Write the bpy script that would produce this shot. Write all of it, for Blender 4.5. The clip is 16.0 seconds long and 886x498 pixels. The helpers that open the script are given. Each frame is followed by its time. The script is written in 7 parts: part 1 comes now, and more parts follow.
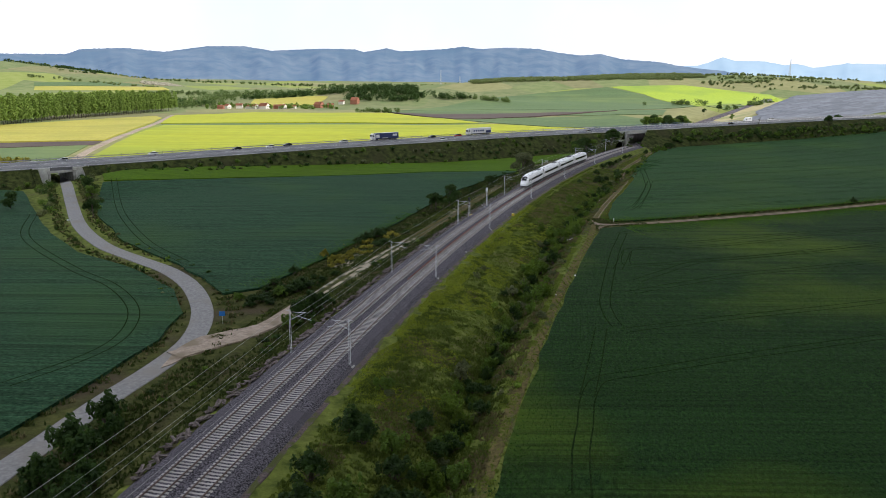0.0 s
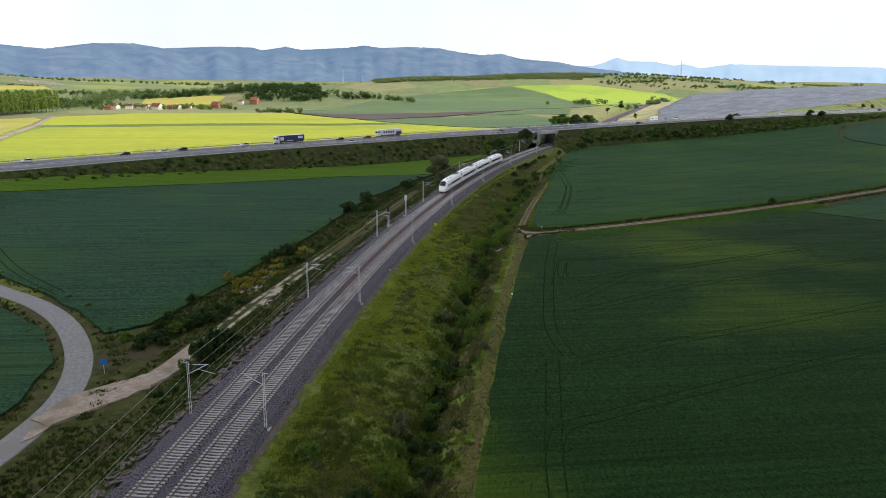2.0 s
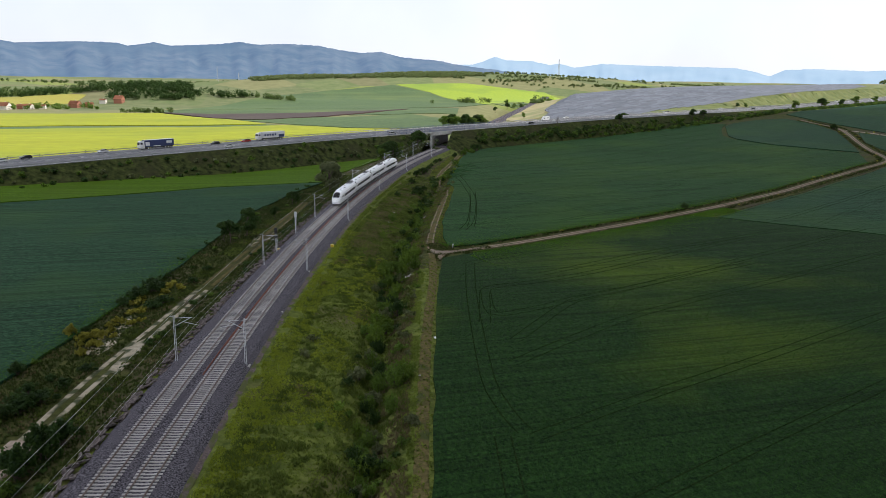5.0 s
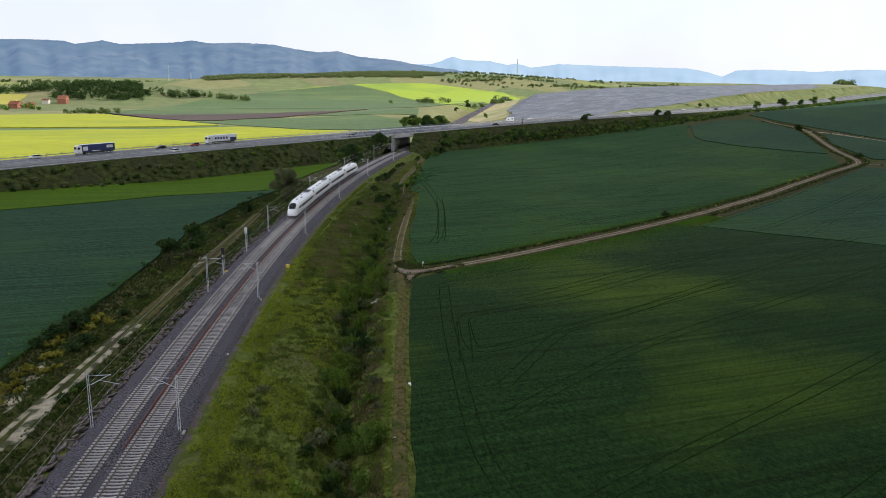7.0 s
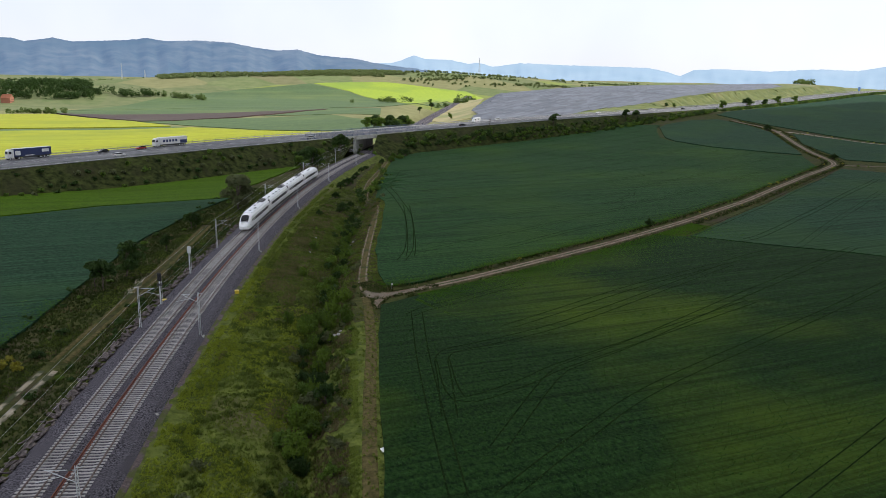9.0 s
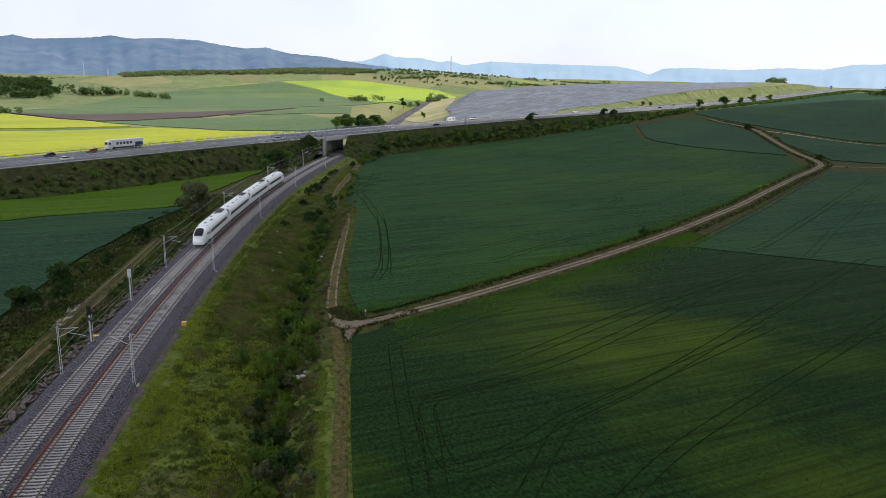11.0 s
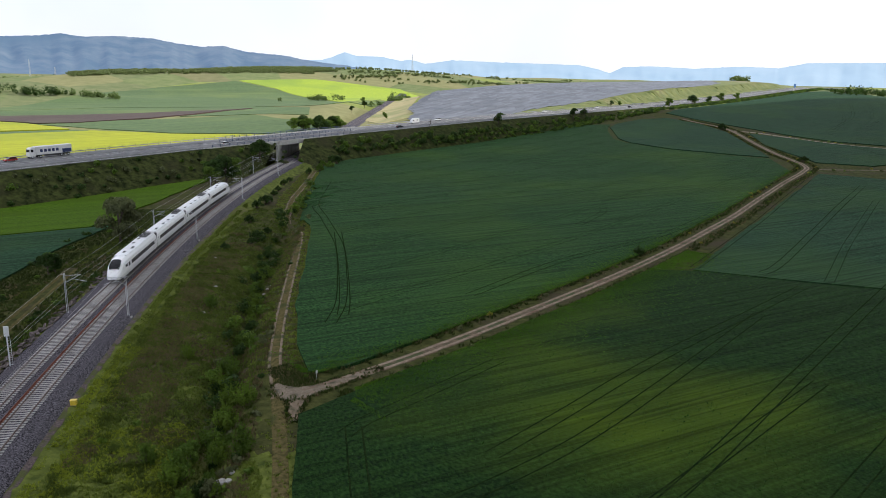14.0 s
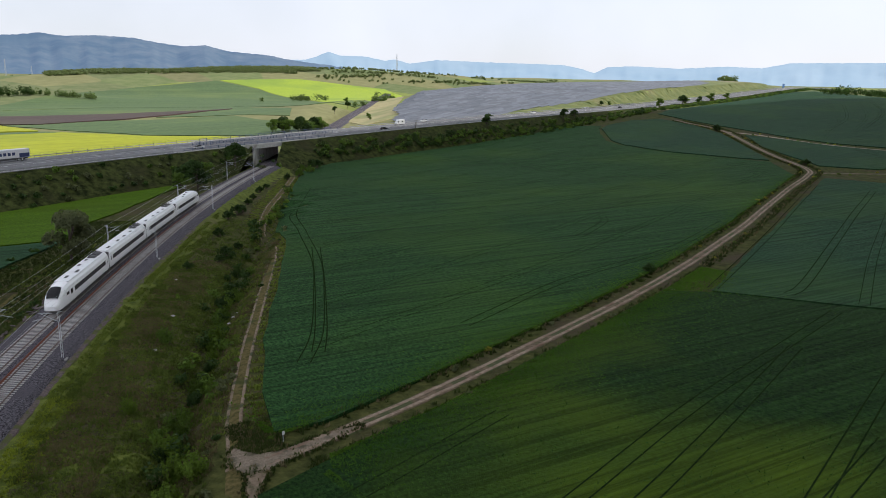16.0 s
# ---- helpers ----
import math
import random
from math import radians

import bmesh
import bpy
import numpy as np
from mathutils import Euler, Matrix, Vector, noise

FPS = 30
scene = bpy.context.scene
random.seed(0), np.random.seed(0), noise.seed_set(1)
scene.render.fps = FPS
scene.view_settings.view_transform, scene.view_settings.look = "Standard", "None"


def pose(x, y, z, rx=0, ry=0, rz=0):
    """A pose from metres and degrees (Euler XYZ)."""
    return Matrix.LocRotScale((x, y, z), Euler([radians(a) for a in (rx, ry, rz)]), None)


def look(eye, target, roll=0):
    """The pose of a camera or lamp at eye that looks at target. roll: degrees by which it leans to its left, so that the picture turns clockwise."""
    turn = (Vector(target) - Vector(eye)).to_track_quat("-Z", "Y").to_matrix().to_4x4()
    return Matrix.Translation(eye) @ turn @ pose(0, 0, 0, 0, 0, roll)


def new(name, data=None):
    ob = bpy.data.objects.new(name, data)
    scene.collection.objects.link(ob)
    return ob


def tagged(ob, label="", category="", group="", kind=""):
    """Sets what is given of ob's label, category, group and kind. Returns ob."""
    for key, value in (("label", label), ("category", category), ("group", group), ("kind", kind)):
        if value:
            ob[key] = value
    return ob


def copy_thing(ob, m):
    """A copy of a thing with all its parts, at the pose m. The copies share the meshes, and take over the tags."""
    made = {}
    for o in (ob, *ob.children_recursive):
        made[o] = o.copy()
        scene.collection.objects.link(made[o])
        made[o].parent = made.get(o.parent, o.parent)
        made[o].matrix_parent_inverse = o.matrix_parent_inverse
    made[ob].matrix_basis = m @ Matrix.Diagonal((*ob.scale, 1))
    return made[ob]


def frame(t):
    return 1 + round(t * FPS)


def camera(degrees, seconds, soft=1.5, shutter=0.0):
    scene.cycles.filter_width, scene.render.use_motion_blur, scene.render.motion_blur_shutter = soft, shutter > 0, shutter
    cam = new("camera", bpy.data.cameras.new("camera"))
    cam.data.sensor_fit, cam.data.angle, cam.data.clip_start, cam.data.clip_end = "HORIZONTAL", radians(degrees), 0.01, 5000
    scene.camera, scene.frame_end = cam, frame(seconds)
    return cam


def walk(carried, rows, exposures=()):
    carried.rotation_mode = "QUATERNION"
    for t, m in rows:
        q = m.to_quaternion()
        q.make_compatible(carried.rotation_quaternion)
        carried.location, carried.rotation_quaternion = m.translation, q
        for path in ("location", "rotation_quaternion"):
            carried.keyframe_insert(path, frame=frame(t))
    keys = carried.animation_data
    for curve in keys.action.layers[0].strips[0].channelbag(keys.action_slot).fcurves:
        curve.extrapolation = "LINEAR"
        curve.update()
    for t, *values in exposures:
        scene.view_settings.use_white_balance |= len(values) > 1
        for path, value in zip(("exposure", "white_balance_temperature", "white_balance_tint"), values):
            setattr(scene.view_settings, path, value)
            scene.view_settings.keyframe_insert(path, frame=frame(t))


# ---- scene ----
cam = camera(61.78, 16.0, soft=0.5)
PATH = [
    (0, (0.000, 0.000, 38.000), (0.007, 97.519, 15.863), 0.593),
    (0.5, (-0.954, 4.212, 37.983), (2.290, 101.676, 15.842), 0.597),
    (1, (-1.803, 8.479, 37.976), (4.611, 105.793, 15.868), 0.617),
    (1.5, (-2.506, 12.826, 37.957), (6.924, 109.895, 15.849), 0.666),
    (2, (-3.010, 17.262, 37.924), (9.587, 113.974, 15.832), 0.678),
    (2.5, (-3.328, 21.706, 37.868), (12.221, 117.986, 15.766), 0.706),
    (3, (-3.452, 26.241, 37.872), (15.154, 121.975, 15.761), 0.745),
    (3.5, (-3.552, 30.630, 37.885), (17.764, 125.800, 15.788), 0.783),
    (4, (-3.470, 35.067, 37.932), (20.542, 129.592, 15.832), 0.835),
    (6.5, (-0.546, 57.589, 38.013), (30.838, 149.936, 15.945), 0.951),
    (7, (0.364, 62.117, 38.035), (33.287, 153.932, 15.986), 0.979),
    (7.5, (1.368, 66.569, 38.020), (35.680, 157.875, 15.975), 0.994),
    (8, (2.546, 71.079, 37.993), (37.958, 161.964, 15.950), 1.017),
    (8.5, (3.702, 75.535, 37.967), (40.171, 165.996, 15.904), 1.038),
    (9, (4.958, 80.061, 37.949), (42.564, 170.049, 15.859), 1.067),
    (11.5, (12.256, 101.526, 37.662), (54.042, 189.612, 15.419), 1.084),
    (12, (13.942, 105.691, 37.718), (56.507, 193.396, 15.451), 1.078),
    (12.5, (15.566, 109.766, 37.719), (58.873, 197.109, 15.452), 1.065),
    (13, (17.317, 113.901, 37.708), (61.369, 200.871, 15.446), 1.049),
    (13.5, (19.025, 117.998, 37.679), (63.802, 204.591, 15.394), 1.040),
    (14, (20.896, 122.092, 37.719), (66.364, 208.325, 15.437), 1.006),
    (14.5, (22.682, 126.063, 37.707), (68.801, 211.942, 15.394), 0.985),
    (15, (24.576, 130.076, 37.679), (71.402, 215.578, 15.387), 0.962),
    (15.5, (26.412, 134.054, 37.610), (73.469, 219.429, 15.320), 0.974),
    (16, (28.297, 138.147, 37.547), (75.527, 223.435, 15.292), 1.024),
]
walk(cam, [(t, look(e, g, r)) for t, e, g, r in PATH], [(0.0, 0.02, 6280, 10), (4.0, -0.06, 6280, 10), (7.0, -0.12, 6280, 10), (11.5, -0.16, 6280, 10), (12.5, -0.2, 6280, 10), (13.5, -0.06, 6280, 10), (14.4, -0.04, 6280, 10), (15.0, -0.24, 6280, 10), (16.0, -0.26, 6280, 10)])

# ---- light ----
SUN_AZ, SUN_EL = 100.0, 38.0
scene.view_settings.exposure = 0.0
world = bpy.data.worlds.new("sky")
scene.world = world
world.use_nodes = True
wn = world.node_tree
sky = wn.nodes.new("ShaderNodeTexSky")
sky.sky_type, sky.sun_disc = "NISHITA", False
sky.sun_elevation, sky.sun_rotation = radians(SUN_EL), radians(SUN_AZ)
sky.air_density, sky.dust_density, sky.ozone_density = 1.0, 1.0, 1.0
bg = wn.nodes["Background"]
bg.inputs["Strength"].default_value = 0.108
# thin high cloud veil over the whole sky
wtc, wno, wmx = wn.nodes.new("ShaderNodeTexCoord"), wn.nodes.new("ShaderNodeTexNoise"), wn.nodes.new("ShaderNodeMix")
wno.inputs["Scale"].default_value, wno.inputs["Detail"].default_value = 2.2, 5.0
wrp = wn.nodes.new("ShaderNodeMapRange")
wrp.inputs["From Min"].default_value, wrp.inputs["From Max"].default_value, wrp.inputs["To Min"].default_value, wrp.inputs["To Max"].default_value = 0.3, 0.7, 0.6, 0.97
wmx.data_type = "RGBA"
wn.links.new(wtc.outputs["Generated"], wno.inputs["Vector"])
wn.links.new(wno.outputs["Fac"], wrp.inputs["Value"])
wn.links.new(wrp.outputs["Result"], wmx.inputs["Factor"])
wn.links.new(sky.outputs["Color"], wmx.inputs["A"])
wmx.inputs["B"].default_value = (11.3, 11.5, 12.5, 1)
wn.links.new(wmx.outputs["Result"], bg.inputs["Color"])
SUN_DIR = Vector((math.sin(radians(SUN_AZ)) * math.cos(radians(SUN_EL)), math.cos(radians(SUN_AZ)) * math.cos(radians(SUN_EL)), math.sin(radians(SUN_EL))))
sun_data = bpy.data.lights.new("sun", "SUN")
sun_data.energy, sun_data.angle, sun_data.color = 4.1, radians(0.55), (1.0, 0.95, 0.87)
sun_ob = new("sun", sun_data)
sun_ob.matrix_world = look(SUN_DIR * 500, (0, 0, 0))

# ---- materials ----
def surf(name, a, b, scale=1.0, c=None, scale2=0.05, rough=0.9, bump=0.3, bscale=None, stretch=(1, 1, 1), turn=0.0, metal=0.0, vary=0.0, spec=0.3, ramp=(0.35, 0.65), ramp2=(0.5, 0.68), haze=None, streak=None, sheen=0.0):
    """Two-scale procedural surface: a..b by fine noise, c in large patches; vary: random tone per object."""
    m = bpy.data.materials.new(name)
    m.use_nodes = True
    nt = m.node_tree
    N, L = nt.nodes, nt.links
    p = N["Principled BSDF"]
    p.inputs["Roughness"].default_value, p.inputs["Metallic"].default_value = rough, metal
    p.inputs["Specular IOR Level"].default_value = spec
    p.inputs["Sheen Weight"].default_value, p.inputs["Sheen Roughness"].default_value = sheen, 0.42
    p.inputs["Sheen Tint"].default_value = (0.75, 1.0, 0.6, 1)
    tc, mp = N.new("ShaderNodeTexCoord"), N.new("ShaderNodeMapping")
    mp.inputs["Rotation"].default_value, mp.inputs["Scale"].default_value = (0, 0, radians(turn)), stretch
    L.new(tc.outputs["Object"], mp.inputs["Vector"])
    n1 = N.new("ShaderNodeTexNoise")
    n1.inputs["Scale"].default_value, n1.inputs["Detail"].default_value, n1.inputs["Roughness"].default_value = scale, 5.0, 0.65
    L.new(mp.outputs["Vector"], n1.inputs["Vector"])
    r1 = N.new("ShaderNodeValToRGB")
    r1.color_ramp.elements[0].position, r1.color_ramp.elements[1].position = ramp
    r1.color_ramp.elements[0].color, r1.color_ramp.elements[1].color = (*a, 1), (*b, 1)
    L.new(n1.outputs["Fac"], r1.inputs["Fac"])
    out = r1.outputs["Color"]
    if c is not None:
        n2 = N.new("ShaderNodeTexNoise")
        n2.inputs["Scale"].default_value, n2.inputs["Detail"].default_value = scale2, 4.0
        L.new(tc.outputs["Object"], n2.inputs["Vector"])
        r2 = N.new("ShaderNodeValToRGB")
        r2.color_ramp.elements[0].position, r2.color_ramp.elements[1].position = ramp2
        L.new(n2.outputs["Fac"], r2.inputs["Fac"])
        mx = N.new("ShaderNodeMix")
        mx.data_type = "RGBA"
        L.new(r2.outputs["Color"], mx.inputs["Factor"])
        L.new(out, mx.inputs["A"])
        mx.inputs["B"].default_value = (*c, 1)
        out = mx.outputs["Result"]
    if vary:
        oi, mr = N.new("ShaderNodeObjectInfo"), N.new("ShaderNodeMapRange")
        mr.inputs["To Min"].default_value, mr.inputs["To Max"].default_value = 1 - vary, 1 + vary
        L.new(oi.outputs["Random"], mr.inputs["Value"])
        hs = N.new("ShaderNodeHueSaturation")
        L.new(mr.outputs["Result"], hs.inputs["Value"])
        L.new(out, hs.inputs["Color"])
        out = hs.outputs["Color"]
    if streak:
        ms, ns, rs_, mu = N.new("ShaderNodeMapping"), N.new("ShaderNodeTexNoise"), N.new("ShaderNodeMapRange"), N.new("ShaderNodeHueSaturation")
        ms.inputs["Rotation"].default_value, ms.inputs["Scale"].default_value = (0, 0, radians(streak[0])), (0.012, 1, 1)
        ns.inputs["Scale"].default_value, ns.inputs["Detail"].default_value, ns.inputs["Roughness"].default_value = streak[1], 6.0, 0.7
        rs_.inputs["From Min"].default_value, rs_.inputs["From Max"].default_value, rs_.inputs["To Min"].default_value, rs_.inputs["To Max"].default_value = 0.36, 0.6, 1 - streak[2], 1 + streak[2] * 0.45
        L.new(tc.outputs["Object"], ms.inputs["Vector"])
        L.new(ms.outputs["Vector"], ns.inputs["Vector"])
        L.new(ns.outputs["Fac"], rs_.inputs["Value"])
        L.new(rs_.outputs["Result"], mu.inputs["Value"])
        L.new(out, mu.inputs["Color"])
        out = mu.outputs["Color"]
    L.new(out, p.inputs["Base Color"])
    if bump:
        bp, n3 = N.new("ShaderNodeBump"), N.new("ShaderNodeTexNoise")
        n3.inputs["Scale"].default_value, n3.inputs["Detail"].default_value = bscale or scale * 2, 4.0
        L.new(mp.outputs["Vector"], n3.inputs["Vector"])
        bp.inputs["Strength"].default_value, bp.inputs["Distance"].default_value = bump, 0.25
        L.new(n3.outputs["Fac"], bp.inputs["Height"])
        L.new(bp.outputs["Normal"], p.inputs["Normal"])
    # haze: colour and strength of a glow that stands for hazy air
    if haze:
        p.inputs["Emission Color"].default_value, p.inputs["Emission Strength"].default_value = (*haze[0], 1), haze[1]
    return m


def leafy(name, a, b, scale=0.8):
    """Leaf material, a little light through."""
    m = surf(name, a, b, scale, rough=0.6, bump=0.0, vary=0.22, spec=0.08)
    nt = m.node_tree
    p, o = nt.nodes["Principled BSDF"], nt.nodes["Material Output"]
    tr, ad = nt.nodes.new("ShaderNodeBsdfTranslucent"), nt.nodes.new("ShaderNodeMixShader")
    tr.inputs["Color"].default_value = (b[0] * 1.3, b[1] * 1.4, b[2], 1)
    ad.inputs["Fac"].default_value = 0.3
    nt.links.new(p.outputs[0], ad.inputs[1])
    nt.links.new(tr.outputs[0], ad.inputs[2])
    nt.links.new(ad.outputs[0], o.inputs["Surface"])
    return m


M = {
    "grass": surf("grass", (0.05, 0.069, 0.015), (0.15, 0.176, 0.038), 0.55, (0.105, 0.09, 0.046), 0.07, bump=0.8, bscale=2.2, ramp2=(0.56, 0.74), ramp=(0.34, 0.66), spec=0.03),
    "bank": surf("bank_scrub_grass", (0.012, 0.017, 0.006), (0.064, 0.076, 0.022), 0.45, (0.042, 0.04, 0.02), 0.06, bump=1.0, bscale=1.4, ramp2=(0.54, 0.74), spec=0.03),
    "trodden": surf("trodden_dry_grass", (0.055, 0.052, 0.018), (0.15, 0.12, 0.05), 1.6, (0.05, 0.062, 0.02), 0.2, bump=0.6, bscale=3, ramp2=(0.54, 0.66), spec=0.03),
    "fringe": surf("gravel_fringe", (0.06, 0.045, 0.045), (0.17, 0.125, 0.12), 4.0, (0.075, 0.085, 0.02), 0.5, bump=0.8, ramp2=(0.46, 0.56)),
    "wheat": surf("wheat", (0.0045, 0.0165, 0.0042), (0.023, 0.057, 0.0125), 2.6, (0.085, 0.13, 0.008), 0.017, rough=0.75, bump=0.45, bscale=9, stretch=(1, 0.6, 1), turn=-25, ramp=(0.36, 0.66), ramp2=(0.5, 0.8), spec=0.02, streak=(-22, 1.1, 0.46), sheen=0.014),
    "wheat_mid": surf("wheat_mid", (0.0075, 0.028, 0.0085), (0.038, 0.096, 0.027), 2.6, (0.052, 0.106, 0.014), 0.014, rough=0.75, bump=0.45, bscale=9, stretch=(1, 0.6, 1), turn=-25, ramp=(0.36, 0.66), ramp2=(0.5, 0.85), spec=0.02, streak=(-26, 1.1, 0.46), sheen=0.012),
    "wheat_left": surf("wheat_left", (0.007, 0.027, 0.0125), (0.037, 0.088, 0.043), 2.6, (0.03, 0.07, 0.024), 0.02, rough=0.75, bump=0.45, bscale=9, stretch=(0.6, 1, 1), turn=-12, ramp=(0.36, 0.66), spec=0.02, streak=(-10, 1.1, 0.46), sheen=0.02),
    "bright_crop": surf("bright_crop", (0.033, 0.078, 0.003), (0.082, 0.145, 0.006), 1.6, (0.055, 0.1, 0.005), 0.03, spec=0.03, rough=0.8, bump=0.7, bscale=3, streak=(30, 0.3, 0.2)),
    "yellow_crop": surf("yellow_crop", (0.25, 0.28, 0.008), (0.36, 0.37, 0.012), 0.5, (0.22, 0.27, 0.02), 0.006, bump=0.3, stretch=(0.25, 1, 1), streak=(24, 0.12, 0.14)),
    "pale_yellow": surf("pale_yellow", (0.3, 0.27, 0.04), (0.38, 0.34, 0.06), 0.4, (0.25, 0.25, 0.04), 0.01, bump=0.3, streak=(24, 0.12, 0.12)),
    "far_wheat": surf("far_wheat", (0.06, 0.105, 0.036), (0.1, 0.15, 0.05), 0.25, (0.125, 0.17, 0.05), 0.006, bump=0.2, streak=(20, 0.08, 0.15)),
    "far_bright": surf("far_bright", (0.24, 0.33, 0.025), (0.32, 0.4, 0.03), 0.25, (0.2, 0.29, 0.035), 0.008, bump=0.2),
    "far_soil": surf("far_soil", (0.05, 0.034, 0.029), (0.08, 0.054, 0.045), 0.2, (0.085, 0.07, 0.045), 0.012, bump=0.2),
    "far_dry": surf("far_dry", (0.3, 0.26, 0.12), (0.4, 0.34, 0.17), 0.1, (0.2, 0.22, 0.08), 0.01, bump=0.3),
    "far_rough": surf("far_rough_grass", (0.1, 0.13, 0.035), (0.19, 0.205, 0.065), 0.12, (0.23, 0.195, 0.1), 0.012, bump=0.3, bscale=0.4, ramp2=(0.52, 0.68)),
    "asphalt": surf("asphalt", (0.11, 0.11, 0.116), (0.165, 0.163, 0.165), 3.0, (0.19, 0.188, 0.185), 0.08, bump=0.15, bscale=8),
    "pale_concrete": surf("pale_concrete", (0.5, 0.49, 0.46), (0.64, 0.63, 0.6), 1.2, (0.36, 0.34, 0.31), 0.4, bump=0.2),
    "lane": surf("lane", (0.16, 0.157, 0.155), (0.25, 0.243, 0.235), 2.0, (0.2, 0.185, 0.165), 0.15, bump=0.15, bscale=6),
    "gravel": surf("gravel", (0.24, 0.185, 0.14), (0.37, 0.3, 0.235), 1.5, (0.19, 0.15, 0.1), 0.25, bump=0.4),
    "earth": surf("earth", (0.075, 0.058, 0.033), (0.17, 0.12, 0.075), 1.2, (0.055, 0.065, 0.02), 0.35, bump=0.4, ramp2=(0.46, 0.58)),
    "ballast": surf("ballast", (0.012, 0.0115, 0.015), (0.2, 0.183, 0.208), 5.5, (0.09, 0.082, 0.094), 0.14, bump=1.0, bscale=6.0, ramp=(0.4, 0.64), spec=0.1),
    # both mountain surfaces carry the blue of distance haze as emission
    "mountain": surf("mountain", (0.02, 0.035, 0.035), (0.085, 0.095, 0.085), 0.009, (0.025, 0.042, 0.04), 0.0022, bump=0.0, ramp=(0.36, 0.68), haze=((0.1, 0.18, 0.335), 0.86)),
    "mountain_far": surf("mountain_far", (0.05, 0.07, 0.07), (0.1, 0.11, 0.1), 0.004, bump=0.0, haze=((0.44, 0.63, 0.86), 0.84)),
    "chalk": surf("chalk", (0.26, 0.22, 0.15), (0.46, 0.4, 0.3), 0.9, (0.05, 0.058, 0.02), 0.45, bump=0.4, ramp2=(0.45, 0.55)),
    "stony": surf("stony_earth", (0.13, 0.098, 0.068), (0.3, 0.24, 0.175), 5.0, (0.07, 0.066, 0.035), 0.5, bump=0.7, bscale=8, ramp=(0.34, 0.66), ramp2=(0.47, 0.66)),
    "dull_grass": surf("dull_grass", (0.03, 0.038, 0.011), (0.085, 0.088, 0.028), 0.6, (0.068, 0.055, 0.034), 0.09, bump=0.8, bscale=2.2, ramp2=(0.48, 0.7), ramp=(0.34, 0.66), spec=0.03),
    "rut": surf("rut_earth", (0.13, 0.092, 0.06), (0.25, 0.19, 0.13), 1.5, (0.055, 0.058, 0.022), 0.4, bump=0.4, ramp2=(0.5, 0.6)),
    "track": surf("track_earth", (0.17, 0.118, 0.082), (0.32, 0.245, 0.18), 1.5, (0.15, 0.09, 0.06), 0.25, bump=0.4),
    "cloud": surf("cloud", (0.8, 0.8, 0.8), (0.85, 0.85, 0.85), 0.01, bump=0.0),
    "concrete": surf("concrete", (0.3, 0.29, 0.27), (0.42, 0.41, 0.38), 1.2, (0.2, 0.19, 0.17), 0.4, bump=0.2, vary=0.1),
    "paint": surf("road_paint", (0.7, 0.7, 0.68), (0.8, 0.8, 0.78), 2.0, bump=0.0),
}


def mosaic(name, scale):
    """Patchwork of small far fields: plain cells in several crop colours, with grain."""
    m = surf(name, (0.13, 0.155, 0.07), (0.22, 0.225, 0.115), 0.05, bump=0.15, spec=0.03)
    nt = m.node_tree
    N, L = nt.nodes, nt.links
    tc, mp, vo, rp, mx = N.new("ShaderNodeTexCoord"), N.new("ShaderNodeMapping"), N.new("ShaderNodeTexVoronoi"), N.new("ShaderNodeValToRGB"), N.new("ShaderNodeMix")
    mp.inputs["Scale"].default_value, mp.inputs["Rotation"].default_value = (scale, scale * 0.75, 0), (0, 0, 0.35)
    vo.inputs["Scale"].default_value = 1.0
    L.new(tc.outputs["Object"], mp.inputs["Vector"])
    L.new(mp.outputs["Vector"], vo.inputs["Vector"])
    sp = N.new("ShaderNodeSeparateColor")
    L.new(vo.outputs["Color"], sp.inputs["Color"])
    L.new(sp.outputs["Red"], rp.inputs["Fac"])
    cr = rp.color_ramp
    cr.interpolation = "CONSTANT"
    cr.elements[0].color, cr.elements[0].position = (0.11, 0.16, 0.055, 1), 0.0
    cr.elements[1].color, cr.elements[1].position = (0.27, 0.24, 0.11, 1), 0.25
    for pos, col in ((0.42, (0.15, 0.2, 0.07)), (0.6, (0.2, 0.17, 0.09)), (0.74, (0.26, 0.32, 0.04)), (0.85, (0.13, 0.16, 0.07))):
        cr.elements.new(pos).color = (*col, 1)
    mx.data_type = "RGBA"
    mx.inputs["Factor"].default_value = 0.42
    p = N["Principled BSDF"]
    old = p.inputs["Base Color"].links[0].from_socket
    L.new(old, mx.inputs["A"])
    L.new(rp.outputs["Color"], mx.inputs["B"])
    L.new(mx.outputs["Result"], p.inputs["Base Color"])
    return m


M["far_land"] = mosaic("far_land", 0.0075)


def simple(name, col, rough=0.5, metal=0.0, vary=0.0, grain=0.12, scale=3.0):
    """Nearly plain paint or metal, with slight dirt."""
    d = tuple(v * (1 - grain) for v in col)
    return surf(name, d, col, scale, rough=rough, metal=metal, bump=0.05, vary=vary, spec=0.5)
# ---- shape of the land ----
RAIL_C = (3.8e-7, 4.73e-4, 0.3477, 25.85)
Y_END = 440.0


def rail_x(y):
    """Centre line between the two tracks."""
    v = min(y, Y_END) - 250.0
    a, b, c, d = RAIL_C
    x = ((a * v + b) * v + c) * v + d
    return x + max(0.0, y - Y_END) * 0.525


def rail_slope(y):
    if y > Y_END:
        return 0.525
    v = y - 250.0
    a, b, c, d = RAIL_C
    return (3 * a * v + 2 * b) * v + c


def rail_z(y):
    return 0.0055 * (y - 95.0) + 0.011 * max(0.0, y - 470.0)


